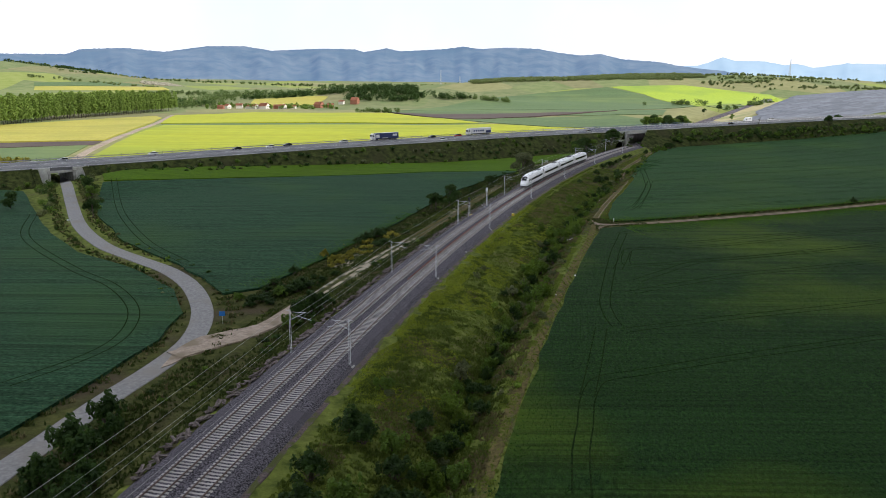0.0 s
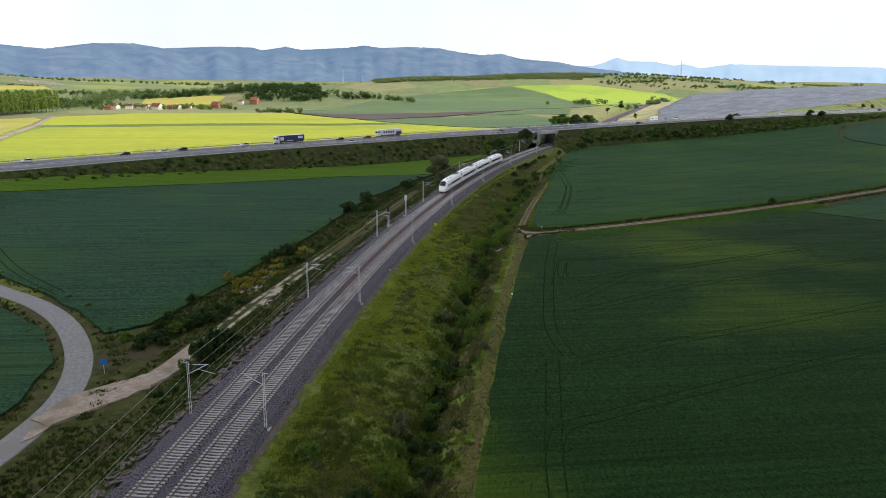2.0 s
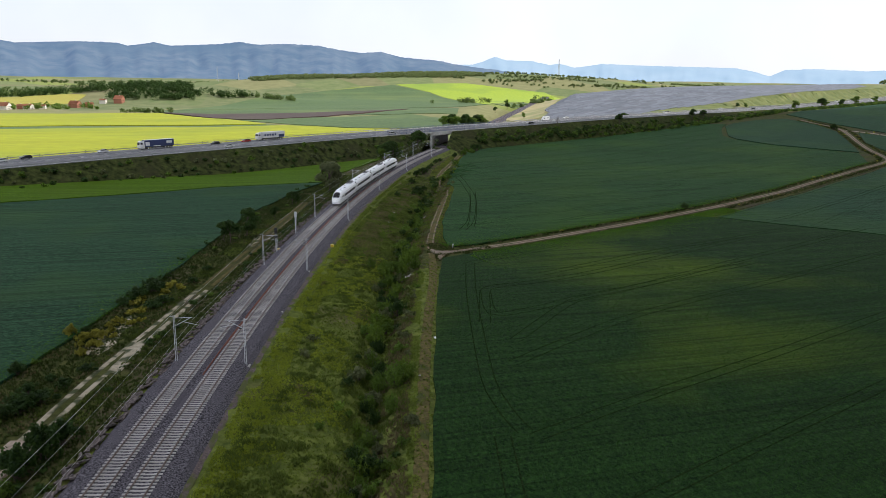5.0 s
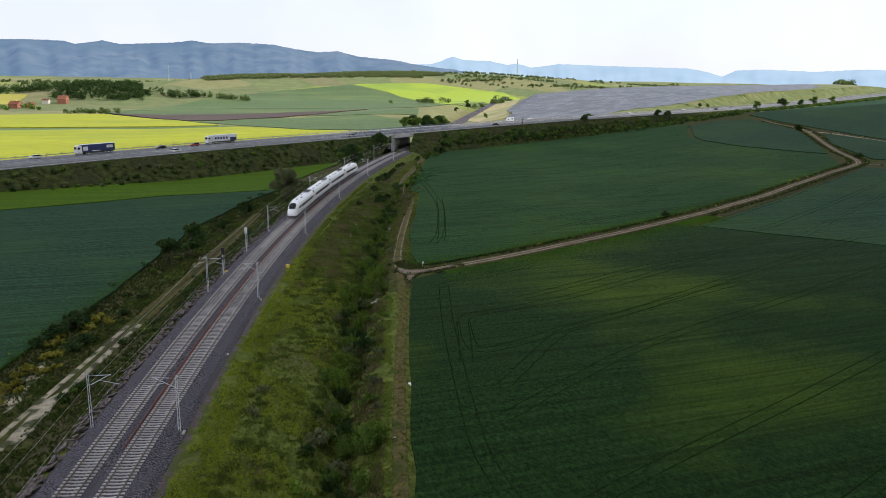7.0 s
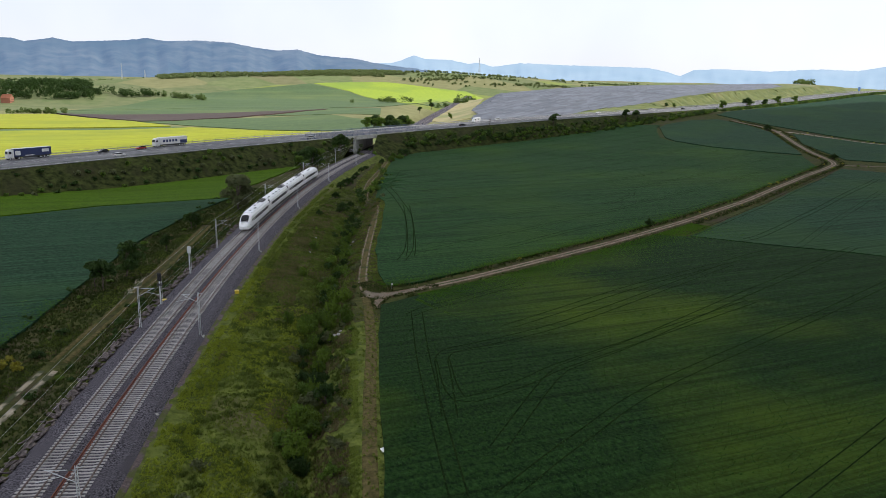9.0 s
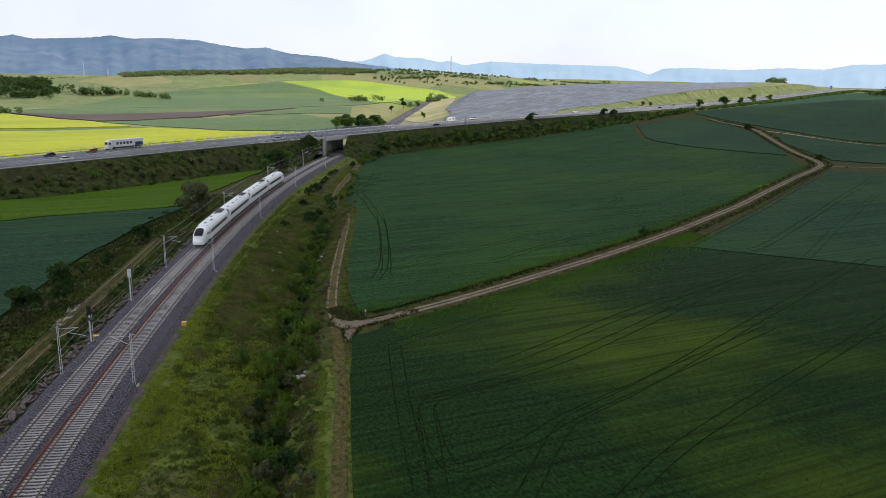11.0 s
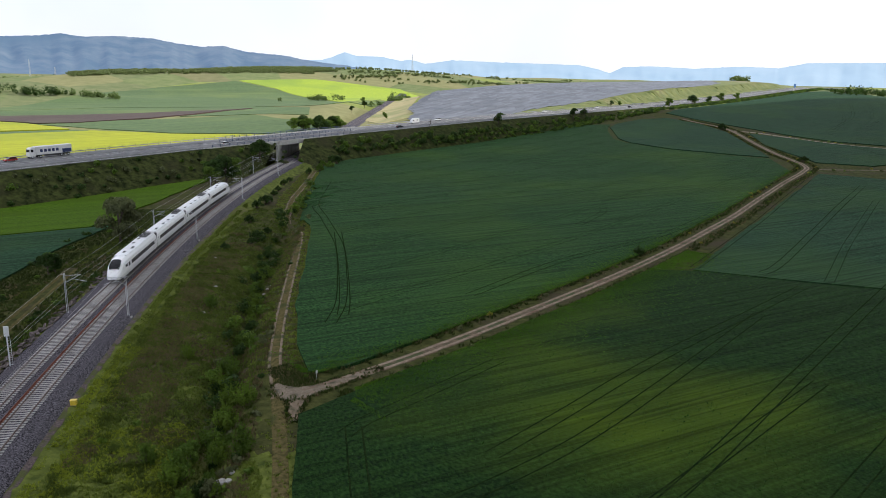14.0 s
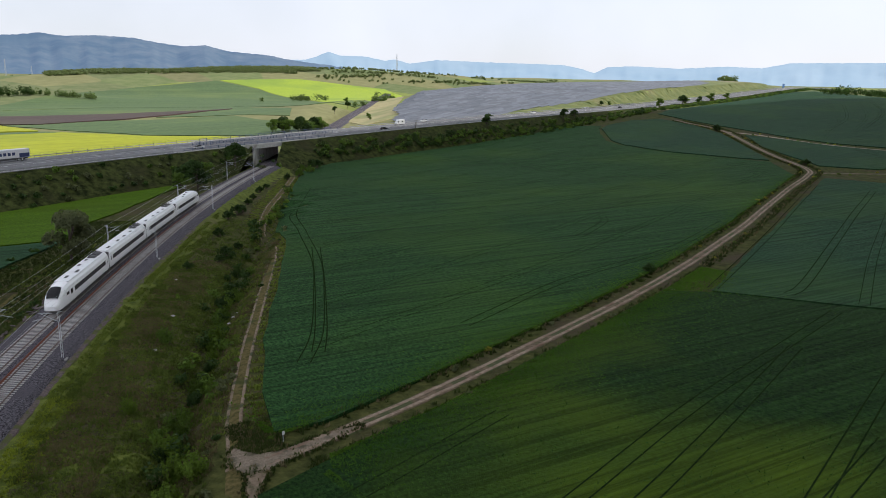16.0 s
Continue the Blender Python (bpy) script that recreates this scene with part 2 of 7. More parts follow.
def rail_pt(y, off, dz=0.0):
    """A point off metres to the right of the centre line, dz above rail level."""
    s = rail_slope(y)
    n = math.hypot(1.0, s)
    return (rail_x(y) + off / n, y - off * s / n, rail_z(y) + dz)


def rail_off(x, y):
    """Signed distance from the rail centre line, right positive, and the y along it."""
    yy = y
    for _ in range(3):
        s = rail_slope(yy)
        yy += ((x - rail_x(yy)) * s + (y - yy)) / (1 + s * s)
    s = rail_slope(yy)
    return ((x - rail_x(yy)) - (y - yy) * s) / math.hypot(1.0, s), yy


# motorway centre line: x, y, road level
MW = [(-420, 105, 1.0), (-300, 190, 2.2), (-150, 303, 4.0), (-98, 344, 5.0), (-50, 374, 6.3), (6, 408, 7.6), (73, 448, 9.0),
      (118, 472, 9.9), (192, 502, 12.2), (272, 528, 15.0), (405, 582, 17.8), (530, 640, 20.3), (680, 706, 25.0), (860, 785, 32.0), (1000, 850, 35.0), (1300, 990, 33.0)]


def smooth_line(points, step):
    """Catmull-Rom through the points, about step metres apart."""
    P = [Vector(p) for p in points]
    P = [2 * P[0] - P[1]] + P + [2 * P[-1] - P[-2]]
    out = []
    for i in range(1, len(P) - 2):
        n = max(2, int((P[i + 1] - P[i]).length / step))
        for k in range(n):
            t = k / n
            a, b, c, d = P[i - 1], P[i], P[i + 1], P[i + 2]
            out.append(0.5 * ((2 * b) + (c - a) * t + (2 * a - 5 * b + 4 * c - d) * t * t + (3 * b - a - 3 * c + d) * t ** 3))
    out.append(P[-2].copy())
    return out


MWL = smooth_line(MW, 12.0)
MWA = np.array([tuple(p) for p in MWL])


def mw_near(x, y):
    """Signed distance from the motorway's centre line (camera side negative) and its level there."""
    d = (MWA[:, 0] - x) ** 2 + (MWA[:, 1] - y) ** 2
    i = int(np.argmin(d))
    j = min(max(i, 1), len(MWA) - 2)
    t = MWA[j + 1, :2] - MWA[j - 1, :2]
    t /= math.hypot(t[0], t[1])
    v = np.array((x, y)) - MWA[i, :2]
    return float(-t[1] * v[0] + t[0] * v[1]), float(MWA[i, 2] + (MWA[j + 1, 2] - MWA[j - 1, 2]) * (v @ t) / 24.0)


# hills: x, y, height, spread in x, spread in y
HILLS = [(760, 690, 26.4, 300, 330), (370, 720, 12, 150, 130), (600, 870, 13, 150, 140), (470, 920, 4, 110, 130), (910, 900, 22, 140, 120), (800, 480, 4, 160, 130), (-90, 1310, 24, 120, 70),
         (330, 1780, 34, 420, 170), (820, 1900, 30, 330, 200), (-1200, 1850, 68, 300, 300), (1700, 2600, 20, 800, 500)]


def mix(a, b, t):
    t = min(1.0, max(0.0, t))
    t = t * t * (3 - 2 * t)
    return a + (b - a) * t


CORRIDOR = [(-14, -3.0), (-11.5, -2.9), (-6.2, -0.9), (0, -0.9), (5.4, -0.82), (6.6, -1.12), (13, -1.6), (18.5, -2.6), (20.5, -3.6), (22, -5.0), (23.5, -4.6), (26, -3.2), (31, -2.4)]


def land(x, y):
    """Height of the ground without the roads."""
    z = -2.6
    for cx, cy, h, sx, sy in HILLS:
        e = ((x - cx) / sx) ** 2 / 2 + ((y - cy) / sy) ** 2 / 2
        if e < 9:
            z += h * math.exp(-e)
    if y > 1100:
        z += 34.0 * mix(0, 1, (math.hypot(x, y) - 1150) / 2300)
    if y > 1200:
        z += 7.0 * noise.noise((x / 260.0, y / 260.0, 3.0)) * min(1.0, (y - 1200) / 600)
    return z + 0.35 * noise.noise((x / 45.0, y / 45.0, 0.0)) + 0.5 * noise.noise((x / 130.0, y / 130.0, 5.0))


def ground(x, y):
    z = land(x, y)
    if -700 < x < 1400 and -100 < y < 1100:
        m, mz = mw_near(x, y)
        if -75 < m < -8 and -153 < x < -8:
            z += 4.3 * min(1.0, (-8 - x) / 115.0) * mix(0, 1, (x + 153) / 28) * mix(0, 1, (m + 72) / 52)
        if m < -12 and m > -120 and x > 180:
            z = min(z, mz - 1.6 + 0.05 * max(0.0, -m - 18) + 0.0006 * max(0.0, -m - 60) ** 2)
        if abs(m) < 60:
            lim = mix(mz - 0.6, mz + 40, (abs(m) - 17) / 43)
            z = min(z, lim)
    if y < 1300 and abs(x - rail_x(y)) < 140:
        d, yy = rail_off(x, y)
        rz = rail_z(yy)
        if -14 <= d <= 31:
            for (a, za), (b, zb) in zip(CORRIDOR, CORRIDOR[1:]):
                if a <= d <= b:
                    k = za + (zb - za) * (d - a) / (b - a)
                    break
            k += rz * (1.0 if -8 < d < 8 else 0.6)
            wob = 0.35 * noise.noise((x / 7.0, y / 7.0, 9.0)) + 0.22 * noise.noise((x / 2.6, y / 2.6, 4.0)) if (d > 6.5 or d < -6.5) else 0.0
            w = mix(0, 1, (31 - d) / 7) if d > 0 else mix(0, 1, (d + 14) / 3)
            if d > 8:
                w *= mix(1, 0, (yy - 360) / 50)
            z = z + (k + wob - z) * w
        if yy > 380 and abs(d) < 120:
            z = min(z, rz - 0.6 + 0.09 * max(0.0, abs(d) - 7) + 0.004 * max(0.0, abs(d) - 7) ** 2)
    return z

# ---- helpers for building ----
def mesh_ob(name, verts, faces, mat, smooth=False):
    me = bpy.data.meshes.new(name)
    me.from_pydata([tuple(v) for v in verts], [], faces)
    if mat:
        me.materials.append(mat)
    if smooth:
        me.polygons.foreach_set("use_smooth", [True] * len(me.polygons))
    me.update()
    return new(name, me)


def part(name, bm, mat, parent=None, label="", smooth=False):
    """Links a bmesh as one mesh object under a thing or a part."""
    me = bpy.data.meshes.new(name)
    bmesh.ops.recalc_face_normals(bm, faces=bm.faces)
    bm.to_mesh(me)
    bm.free()
    me.materials.append(mat)
    if smooth:
        me.polygons.foreach_set("use_smooth", [True] * len(me.polygons))
    ob = new(name, me)
    ob.parent = parent
    if label:
        tagged(ob, label)
    return ob


def box(bm, x0, x1, y0, y1, z0, z1, m=None, bevel=0.0):
    r = bmesh.ops.create_cube(bm, size=1.0, matrix=Matrix.Translation(((x0 + x1) / 2, (y0 + y1) / 2, (z0 + z1) / 2)) @ Matrix.Diagonal((x1 - x0, y1 - y0, z1 - z0, 1)))
    vs = r["verts"]
    if bevel:
        es = list({e for v in vs for e in v.link_edges})
        g = bmesh.ops.bevel(bm, geom=es, offset=bevel, segments=2, affect="EDGES", profile=0.5)
        vs = list({v for f in g["faces"] for v in f.verts} | {v for v in vs if v.is_valid})
    if m is not None:
        bmesh.ops.transform(bm, matrix=m, verts=[v for v in vs if v.is_valid])
    return vs


def tube(bm, a, b, r0, r1=None, seg=6):
    """A tapered rod from a to b."""
    a, b = Vector(a), Vector(b)
    r1 = r0 if r1 is None else r1
    d = b - a
    m = Matrix.Translation((a + b) / 2) @ d.to_track_quat("Z", "Y").to_matrix().to_4x4()
    bmesh.ops.create_cone(bm, cap_ends=True, segments=seg, radius1=r0, radius2=r1, depth=d.length, matrix=m)


def inside(poly, x, y):
    c = False
    for (x0, y0), (x1, y1) in zip(poly, poly[1:] + poly[:1]):
        if (y0 > y) != (y1 > y) and x < (x1 - x0) * (y - y0) / (y1 - y0) + x0:
            c = not c
    return c


def struct(ob, label, category):
    return tagged(ob, label, category, kind="structure")


def ribbon(name, line, half, mat, lift=0.05, section=None, zfun=None, cols=None):
    """A strip along a line of points, draped on the ground; section: list of (offset, lift)."""
    sec = section or [(-half - 0.3, -0.3), (-half, lift), (0, lift + 0.04), (half, lift), (half + 0.3, -0.3)]
    verts, faces = [], []
    n = len(sec)
    for i, p in enumerate(line):
        a, b = line[max(0, i - 1)], line[min(len(line) - 1, i + 1)]
        t = Vector((b[0] - a[0], b[1] - a[1], 0)).normalized()
        nx, ny = t.y, -t.x
        for o, h in sec:
            x, y = p[0] + nx * o, p[1] + ny * o
            z = (zfun(p) if zfun else ground(x, y)) + h
            verts.append((x, y, z))
        if i:
            for k in range(n - 1):
                faces.append(((i - 1) * n + k, (i - 1) * n + k + 1, i * n + k + 1, i * n + k))
    return mesh_ob(name, verts, faces, mat)


def field(name, corners, mat, cell=6.0, lift=0.45, ragged=0.8, seed=0):
    """A crop standing on the ground: its top follows the land, with a side all round."""
    P = [Vector((*c[:2], 0)) for c in corners]
    ring = []
    for i, a in enumerate(P):
        b = P[(i + 1) % len(P)]
        n = max(1, int((b - a).length / cell))
        w = Vector((b.y - a.y, a.x - b.x, 0)).normalized()
        for k in range(n):
            q = a.lerp(b, k / n)
            ring.append(q + w * ragged * (noise.noise((q.x / 4.0, q.y / 4.0, seed)) if k else 0))
    bm = bmesh.new()
    f = bm.faces.new([bm.verts.new(v) for v in ring])
    bmesh.ops.triangulate(bm, faces=[f])
    for ax in (0, 1):
        lo, hi = min(v[ax] for v in ring), max(v[ax] for v in ring)
        n = max(1, int((hi - lo) / cell))
        for k in range(1, n):
            co, no = Vector((0, 0, 0)), Vector((0, 0, 0))
            co[ax], no[ax] = lo + (hi - lo) * k / n, 1
            bmesh.ops.bisect_plane(bm, geom=bm.verts[:] + bm.edges[:] + bm.faces[:], plane_co=co, plane_no=no, dist=1e-4)
    for v in bm.verts:
        v.co.z = ground(v.co.x, v.co.y) + lift
    edges = [e for e in bm.edges if e.is_boundary]
    ext = bmesh.ops.extrude_edge_only(bm, edges=edges)
    for v in ext["geom"]:
        if isinstance(v, bmesh.types.BMVert):
            v.co.z -= lift + 0.5
    return part(name, bm, mat)


# ---- ground sheet ----
def steps(lo, hi, fine, far_lo, far_hi):
    a = list(np.arange(lo, hi + 0.01, fine))
    s, v = fine, lo
    while v > far_lo:
        s *= 1.16
        v -= s
        a.insert(0, max(v, far_lo))
    s, v = fine, hi
    while v < far_hi:
        s *= 1.037
        v += s
        a.append(min(v, far_hi))
    return a


def finer(a, lo, hi):
    """Halves the steps of a list between two bounds."""
    return sorted(a + [(p + q) / 2 for p, q in zip(a, a[1:]) if lo < p < hi])


GX, GY = finer(steps(-190, 420, 2.6, -4300, 4700), -34, 66), finer(steps(36, 480, 2.6, -900, 4800), 52, 240)
gv = [(x, y, ground(x, y)) for y in GY for x in GX]
nx_ = len(GX)
gf = [(j * nx_ + i, j * nx_ + i + 1, (j + 1) * nx_ + i + 1, (j + 1) * nx_ + i) for j in range(len(GY) - 1) for i in range(nx_ - 1)]
ground_ob = mesh_ob("ground", gv, gf, M["grass"], True)
ground_ob.data.materials.append(M["far_land"])
ground_ob.data.materials.append(M["dull_grass"])


def ground_kind(x, y):
    """1 far fields, 2 dull slope grass, 0 fresh grass."""
    if y > 560 or x < -560 or x > 700 or (y > 300 and mw_near(x, y)[0] > 16):
        return 1
    if 60 < x < 460 and 190 < y < 560 and x - rail_x(y) > 40:
        return 2
    if 40 < y < 420 and abs(x - rail_x(y)) < 60:
        d, yy = rail_off(x, y)
        if d < -6.5 or (d > 27 and yy > 203):
            return 2
        return 2 if 9.5 < d < 30 and yy > 214 + 26 * noise.noise((x / 9, y / 9, 1.5)) + 3 * noise.noise((x / 2.2, y / 2.2, 4.5)) else 0
    return 0


ground_ob.data.polygons.foreach_set("material_index", [ground_kind(*gv[f[0]][:2]) for f in gf])
struct(ground_ob, "rough green and dry grassland reaching the hills", "ground")

# ---- fields ----
FIELDS = []


def crop(name, label, mat, corners, cell=6.0, lift=0.45, ragged=0.8):
    ob = struct(field(name, corners, mat, cell, lift, ragged, len(FIELDS)), label, "field")
    FIELDS.append(ob)
    return ob


def edge_off(y):
    """Distance of the wheat edge from the railway."""
    return 28.9 + 0.0246 * (max(y, 60) - 75)


W_EDGE = [rail_pt(y, edge_off(y))[:2] for y in (-180, -100, -20, 48, 60, 80, 100, 125, 150, 175, 190, 203, 212)]
crop("wheat_field", "dark green young wheat beside the ditch path", M["wheat"], W_EDGE + [(54.5, 206.6), (74.5, 214), (103.5, 225.5), (131, 237), (138.5, 232.6), (164, 204.3), (219, 120.5), (257, 59), (262, -20), (200, -190), (20, -200)])
MID_FIELD = [(49.2, 214.5), (51, 226), (56.3, 245), (66, 270), (75.2, 296), (80.5, 312), (83.4, 331), (92.5, 358), (107, 390), (124, 430), (150, 457), (205, 480), (281, 503), (330, 522), (352, 514), (340, 502), (329, 488), (309, 460), (302, 440), (304, 411), (314, 376), (322, 362), (310, 347), (297, 331.5), (197.5, 279), (139.5, 249), (100.5, 232.5), (71.5, 221), (55, 214.5)]
crop("wheat_field", "dark green wheat between two farm tracks", M["wheat_mid"], MID_FIELD)
crop("wheat_field", "dark green wheat with a rounded corner", M["wheat_left"], [(312, 458), (332, 487), (342, 502), (357, 514), (388, 526), (411, 522), (409, 500), (406, 484), (392, 452), (358, 406), (334, 376), (326, 366), (318, 378), (307, 411), (305, 440)], cell=5, lift=0.5)
crop("wheat_field", "dark green wheat on the far hillside", M["wheat_left"], [(424, 508), (431, 545), (530, 595), (650, 652), (743, 698), (840, 740), (900, 690), (820, 560), (760, 460), (560, 385), (425, 360), (414, 390), (415, 420), (420, 465)], cell=8)
crop("wheat_field", "dark green wheat wedge beside the bend", M["wheat_left"], [(399, 440), (364, 400), (346, 368), (332, 345), (345, 326), (400, 320), (440, 325), (410, 360), (402, 386), (403, 416)], cell=6)
crop("wheat_field", "dark green wheat beyond the farm track", M["wheat_left"], [(300, 320), (312, 296), (420, 290), (420, 100), (260, 60), (165, 205), (140, 233), (186, 259), (240, 288)])
crop("wheat_field", "dark green wheat enclosed by the lane", M["wheat_left"],
     [(-175, 270), (-150, 262), (-128, 228), (-103, 190), (-85, 168), (-66, 153), (-52, 138), (-45.5, 124), (-44.5, 110), (-47, 95), (-50, 80), (-58, 40), (-76, -40), (-100, -140), (-240, -140), (-330, 60), (-280, 180)])
crop("wheat_field", "dark green wheat between lane and railway", M["wheat_left"],
     [(-125, 270), (-119, 275), (-69, 302), (-6, 328), (33, 331), (22, 313), (14, 296), (5, 275), (-2.5, 248), (-9, 225), (-17, 198), (-27, 165), (-36, 140), (-42, 136), (-50, 148), (-62, 162), (-80, 181), (-100, 212), (-116, 244)])
crop("bright_crop_field", "bright green crop strip beside the motorway bank", M["bright_crop"], [(-126, 273), (-134, 290), (-86, 328), (-38, 358), (18, 391), (74, 413), (57, 383), (38, 350), (33, 333), (-6, 330), (-69, 304), (-119, 277)], lift=0.35)


# ---- fields beyond the motorway ----
YROAD_PTS = [(-172, 340, 0), (-193, 395, 0), (-214, 470, 0), (-235, 560, 0), (-262, 680, 0), (-288, 780, 0), (-304, 840, 0)]
crop("yellow_field", "bright yellow flowering crop in sun", M["yellow_crop"], [(-166, 336), (-100, 378), (-50, 408), (6, 442), (66, 474), (108, 500), (146, 574), (86, 618), (46, 672), (-5, 668), (-120, 672), (-243, 650), (-228, 560), (-206, 470), (-184, 390)], cell=16, lift=0.8)
crop("fallow_strip", "grey green fallow strip across the yellow crop", M["far_wheat"], [(-244, 652), (-120, 675), (-5, 671), (44, 676), (36, 690), (-50, 690), (-128, 706), (-254, 674)], cell=16, lift=0.4)
crop("yellow_field", "yellow flowering crop towards the village", M["yellow_crop"], [(-256, 677), (-128, 710), (-5, 694), (32, 694), (8, 768), (-68, 926), (-116, 930), (-165, 918), (-232, 920), (-296, 825), (-280, 760)], cell=18, lift=0.8)
crop("yellow_field", "pale yellow flowering field beside the farm road", M["pale_yellow"], [(-373, 632), (-345, 705), (-310, 806), (-290, 770), (-268, 684), (-241, 565), (-222, 486), (-279, 468), (-420, 470), (-470, 560)], cell=16, lift=0.8)
crop("brown_field", "pinkish bare soil strip beside the farm road", M["far_soil"], [(-276, 464), (-221, 482), (-215, 456), (-256, 428), (-330, 400), (-360, 440)], cell=10, lift=0.35)
crop("green_field", "pale green field behind the motorway", M["far_wheat"], [(-254, 424), (-216, 452), (-193, 372), (-210, 350), (-300, 330), (-320, 392)], cell=14)
crop("green_field", "grey green wheat beside the yellow crop", M["far_wheat"], [(10, 768), (48, 694), (88, 628), (148, 584), (176, 600), (196, 640), (178, 678), (172, 745), (166, 756), (84, 778)], cell=14)
crop("brown_field", "strip of bare brown soil", M["far_soil"], [(-66, 940), (-12, 905), (67, 906), (213, 928), (150, 850), (96, 790), (36, 766), (9, 774)], cell=16, lift=1.1, ragged=2)
crop("green_field", "grey green wheat beyond the bare strip", M["far_wheat"], [(-74, 1008), (99, 1085), (242, 1046), (236, 800), (203, 700), (175, 765), (120, 800), (218, 930), (68, 912), (-10, 911), (-69, 950)], cell=20)
crop("green_field", "grey green wheat on the slope", M["far_wheat"], [(-72, 1014), (60, 1280), (88, 1484), (200, 1560), (345, 1606), (398, 1522), (424, 1330), (396, 1120), (400, 985), (335, 880), (268, 870), (246, 1048), (101, 1092)], cell=24)
crop("bright_field", "sunlit yellow green field", M["far_bright"], [(352, 1610), (515, 1635), (665, 1545), (650, 1430), (470, 1095), (405, 985), (400, 1120), (430, 1330), (403, 1526)], cell=24)
crop("dry_field", "dry straw coloured rough ground beside the railway", M["far_dry"], [(226, 604), (262, 624), (300, 716), (330, 778), (450, 1010), (450, 1070), (427, 1037), (315, 827), (245, 690)], cell=10, lift=0.35)
crop("green_field", "pale green field on the far hillside", M["far_wheat"], [(-824, 1519), (-738, 1617), (-666, 1736), (-739, 1731), (-845, 1560)], cell=20, lift=0.6)
crop("yellow_field", "pale yellow field below the far hillside", M["pale_yellow"], [(-789, 1452), (-596, 1645), (-640, 1722), (-732, 1606), (-818, 1512)], cell=20, lift=0.6)
crop("sand_quarry", "bare sandy quarry face on the far hillside", M["chalk"], [(-700, 1770), (-640, 1790), (-625, 1830), (-690, 1900), (-745, 1870), (-725, 1800)], cell=12, lift=0.8, ragged=4)
crop("yellow_field", "small yellow field behind the village", M["pale_yellow"], [(-292, 1120), (-345, 1380), (-194, 1256), (-199, 1171)], cell=20, lift=0.8)
crop("dry_field", "dry sunlit grass on a hilltop", M["far_rough"], [(300, 560), (380, 588), (479, 634), (574, 677), (723, 743), (900, 812), (960, 880), (860, 930), (760, 815), (640, 728), (573, 700), (479, 654), (417, 622), (344, 598), (300, 578)], cell=8, lift=0.9)
crop("bright_field", "yellow green field behind a hedge", M["far_bright"], [(860, 640), (1000, 700), (1200, 760), (1250, 640), (1100, 560), (900, 580)], cell=14, lift=0.8)

# ---- mountains ----
RIDGE = [(-50, 1.5), (-38, 1.6), (-30.7, 1.46), (-26.9, 1.52), (-25.9, 1.88), (-23.2, 2.02), (-20.6, 1.82), (-17.7, 2.27), (-15.1, 2.33), (-13.1, 2.05), (-9.4, 2.26), (-7.0, 2.25), (-6.3, 2.06), (-4.6, 2.35), (-3.5, 2.15), (-0.1, 2.36), (1.2, 2.55),
         (2.4, 2.38), (4.6, 2.5), (6.8, 2.42), (8.6, 2.11), (10.1, 1.96), (11.5, 2.07), (13.0, 1.7), (15.8, 1.5), (17, 1.26), (19, 1.0), (24, 0.6)]
RIDGE_FAR = [(8, 1.2), (16, 1.2), (18.4, 1.25), (19.2, 1.5), (20.0, 1.85), (20.9, 1.6), (22.8, 1.56), (24.1, 1.3), (24.9, 1.4), (26, 1.12), (28, 1.42), (31.2, 1.32), (35.3, 1.25), (37.3, 1.2), (38.6, 0.95), (39.5, 0.66), (40.4, 1.1), (42.3, 1.19), (45.4, 1.06), (48.5, 1.24), (50.8, 1.15), (52.6, 1.5), (58, 1.55), (66, 1.7), (80, 1.5)]


def range_of_hills(name, summits, r0, r1, az0, az1, mat, label, seed):
    verts, faces = [], []
    nr, na = 26, 520
    for i in range(na + 1):
        az = az0 + (az1 - az0) * i / na
        e = float(np.interp(az, [q[0] for q in summits], [q[1] for q in summits]))
        e += 0.035 * noise.noise((az * 2.7, seed, 3)) + 0.025 * noise.noise((az * 7, seed, 6))
        for j in range(nr + 1):
            t = j / nr
            r = r0 + (r1 - r0) * t + (40 * noise.noise((az * 0.5, t * 3, seed)) + 170 * noise.noise((az * 0.5, t * 0.8, seed + 2)) + 75 * noise.noise((az * 1.4, t * 1.1, seed + 4))) * min(1.0, 3 * (1 - t))
            k = t ** 1.25 * (1 + (0.3 * noise.noise((az * 0.5, t * 3, seed + 5)) + 0.12 * noise.noise((az * 1.3, t * 5, seed + 9))) * (1 - t) * 0.9)
            z = -4 + (42 + r1 * math.tan(radians(e))) * k
            verts.append((14 + r * math.sin(radians(az)), 60 + r * math.cos(radians(az)), z))
        if i:
            b = nr + 1
            for j in range(nr):
                faces.append(((i - 1) * b + j, i * b + j, i * b + j + 1, (i - 1) * b + j + 1))
    return struct(mesh_ob(name, verts, faces, mat, True), label, "mountains")


range_of_hills("backdrop_mountains", RIDGE, 3300, 4450, -50, 24, M["mountain"], "wooded mountain range, blue haze put in as glow", 2.0)
range_of_hills("backdrop_far_mountains", RIDGE_FAR, 3900, 4700, 8, 80, M["mountain_far"], "distant mountains, pale blue haze put in as glow", 7.0)

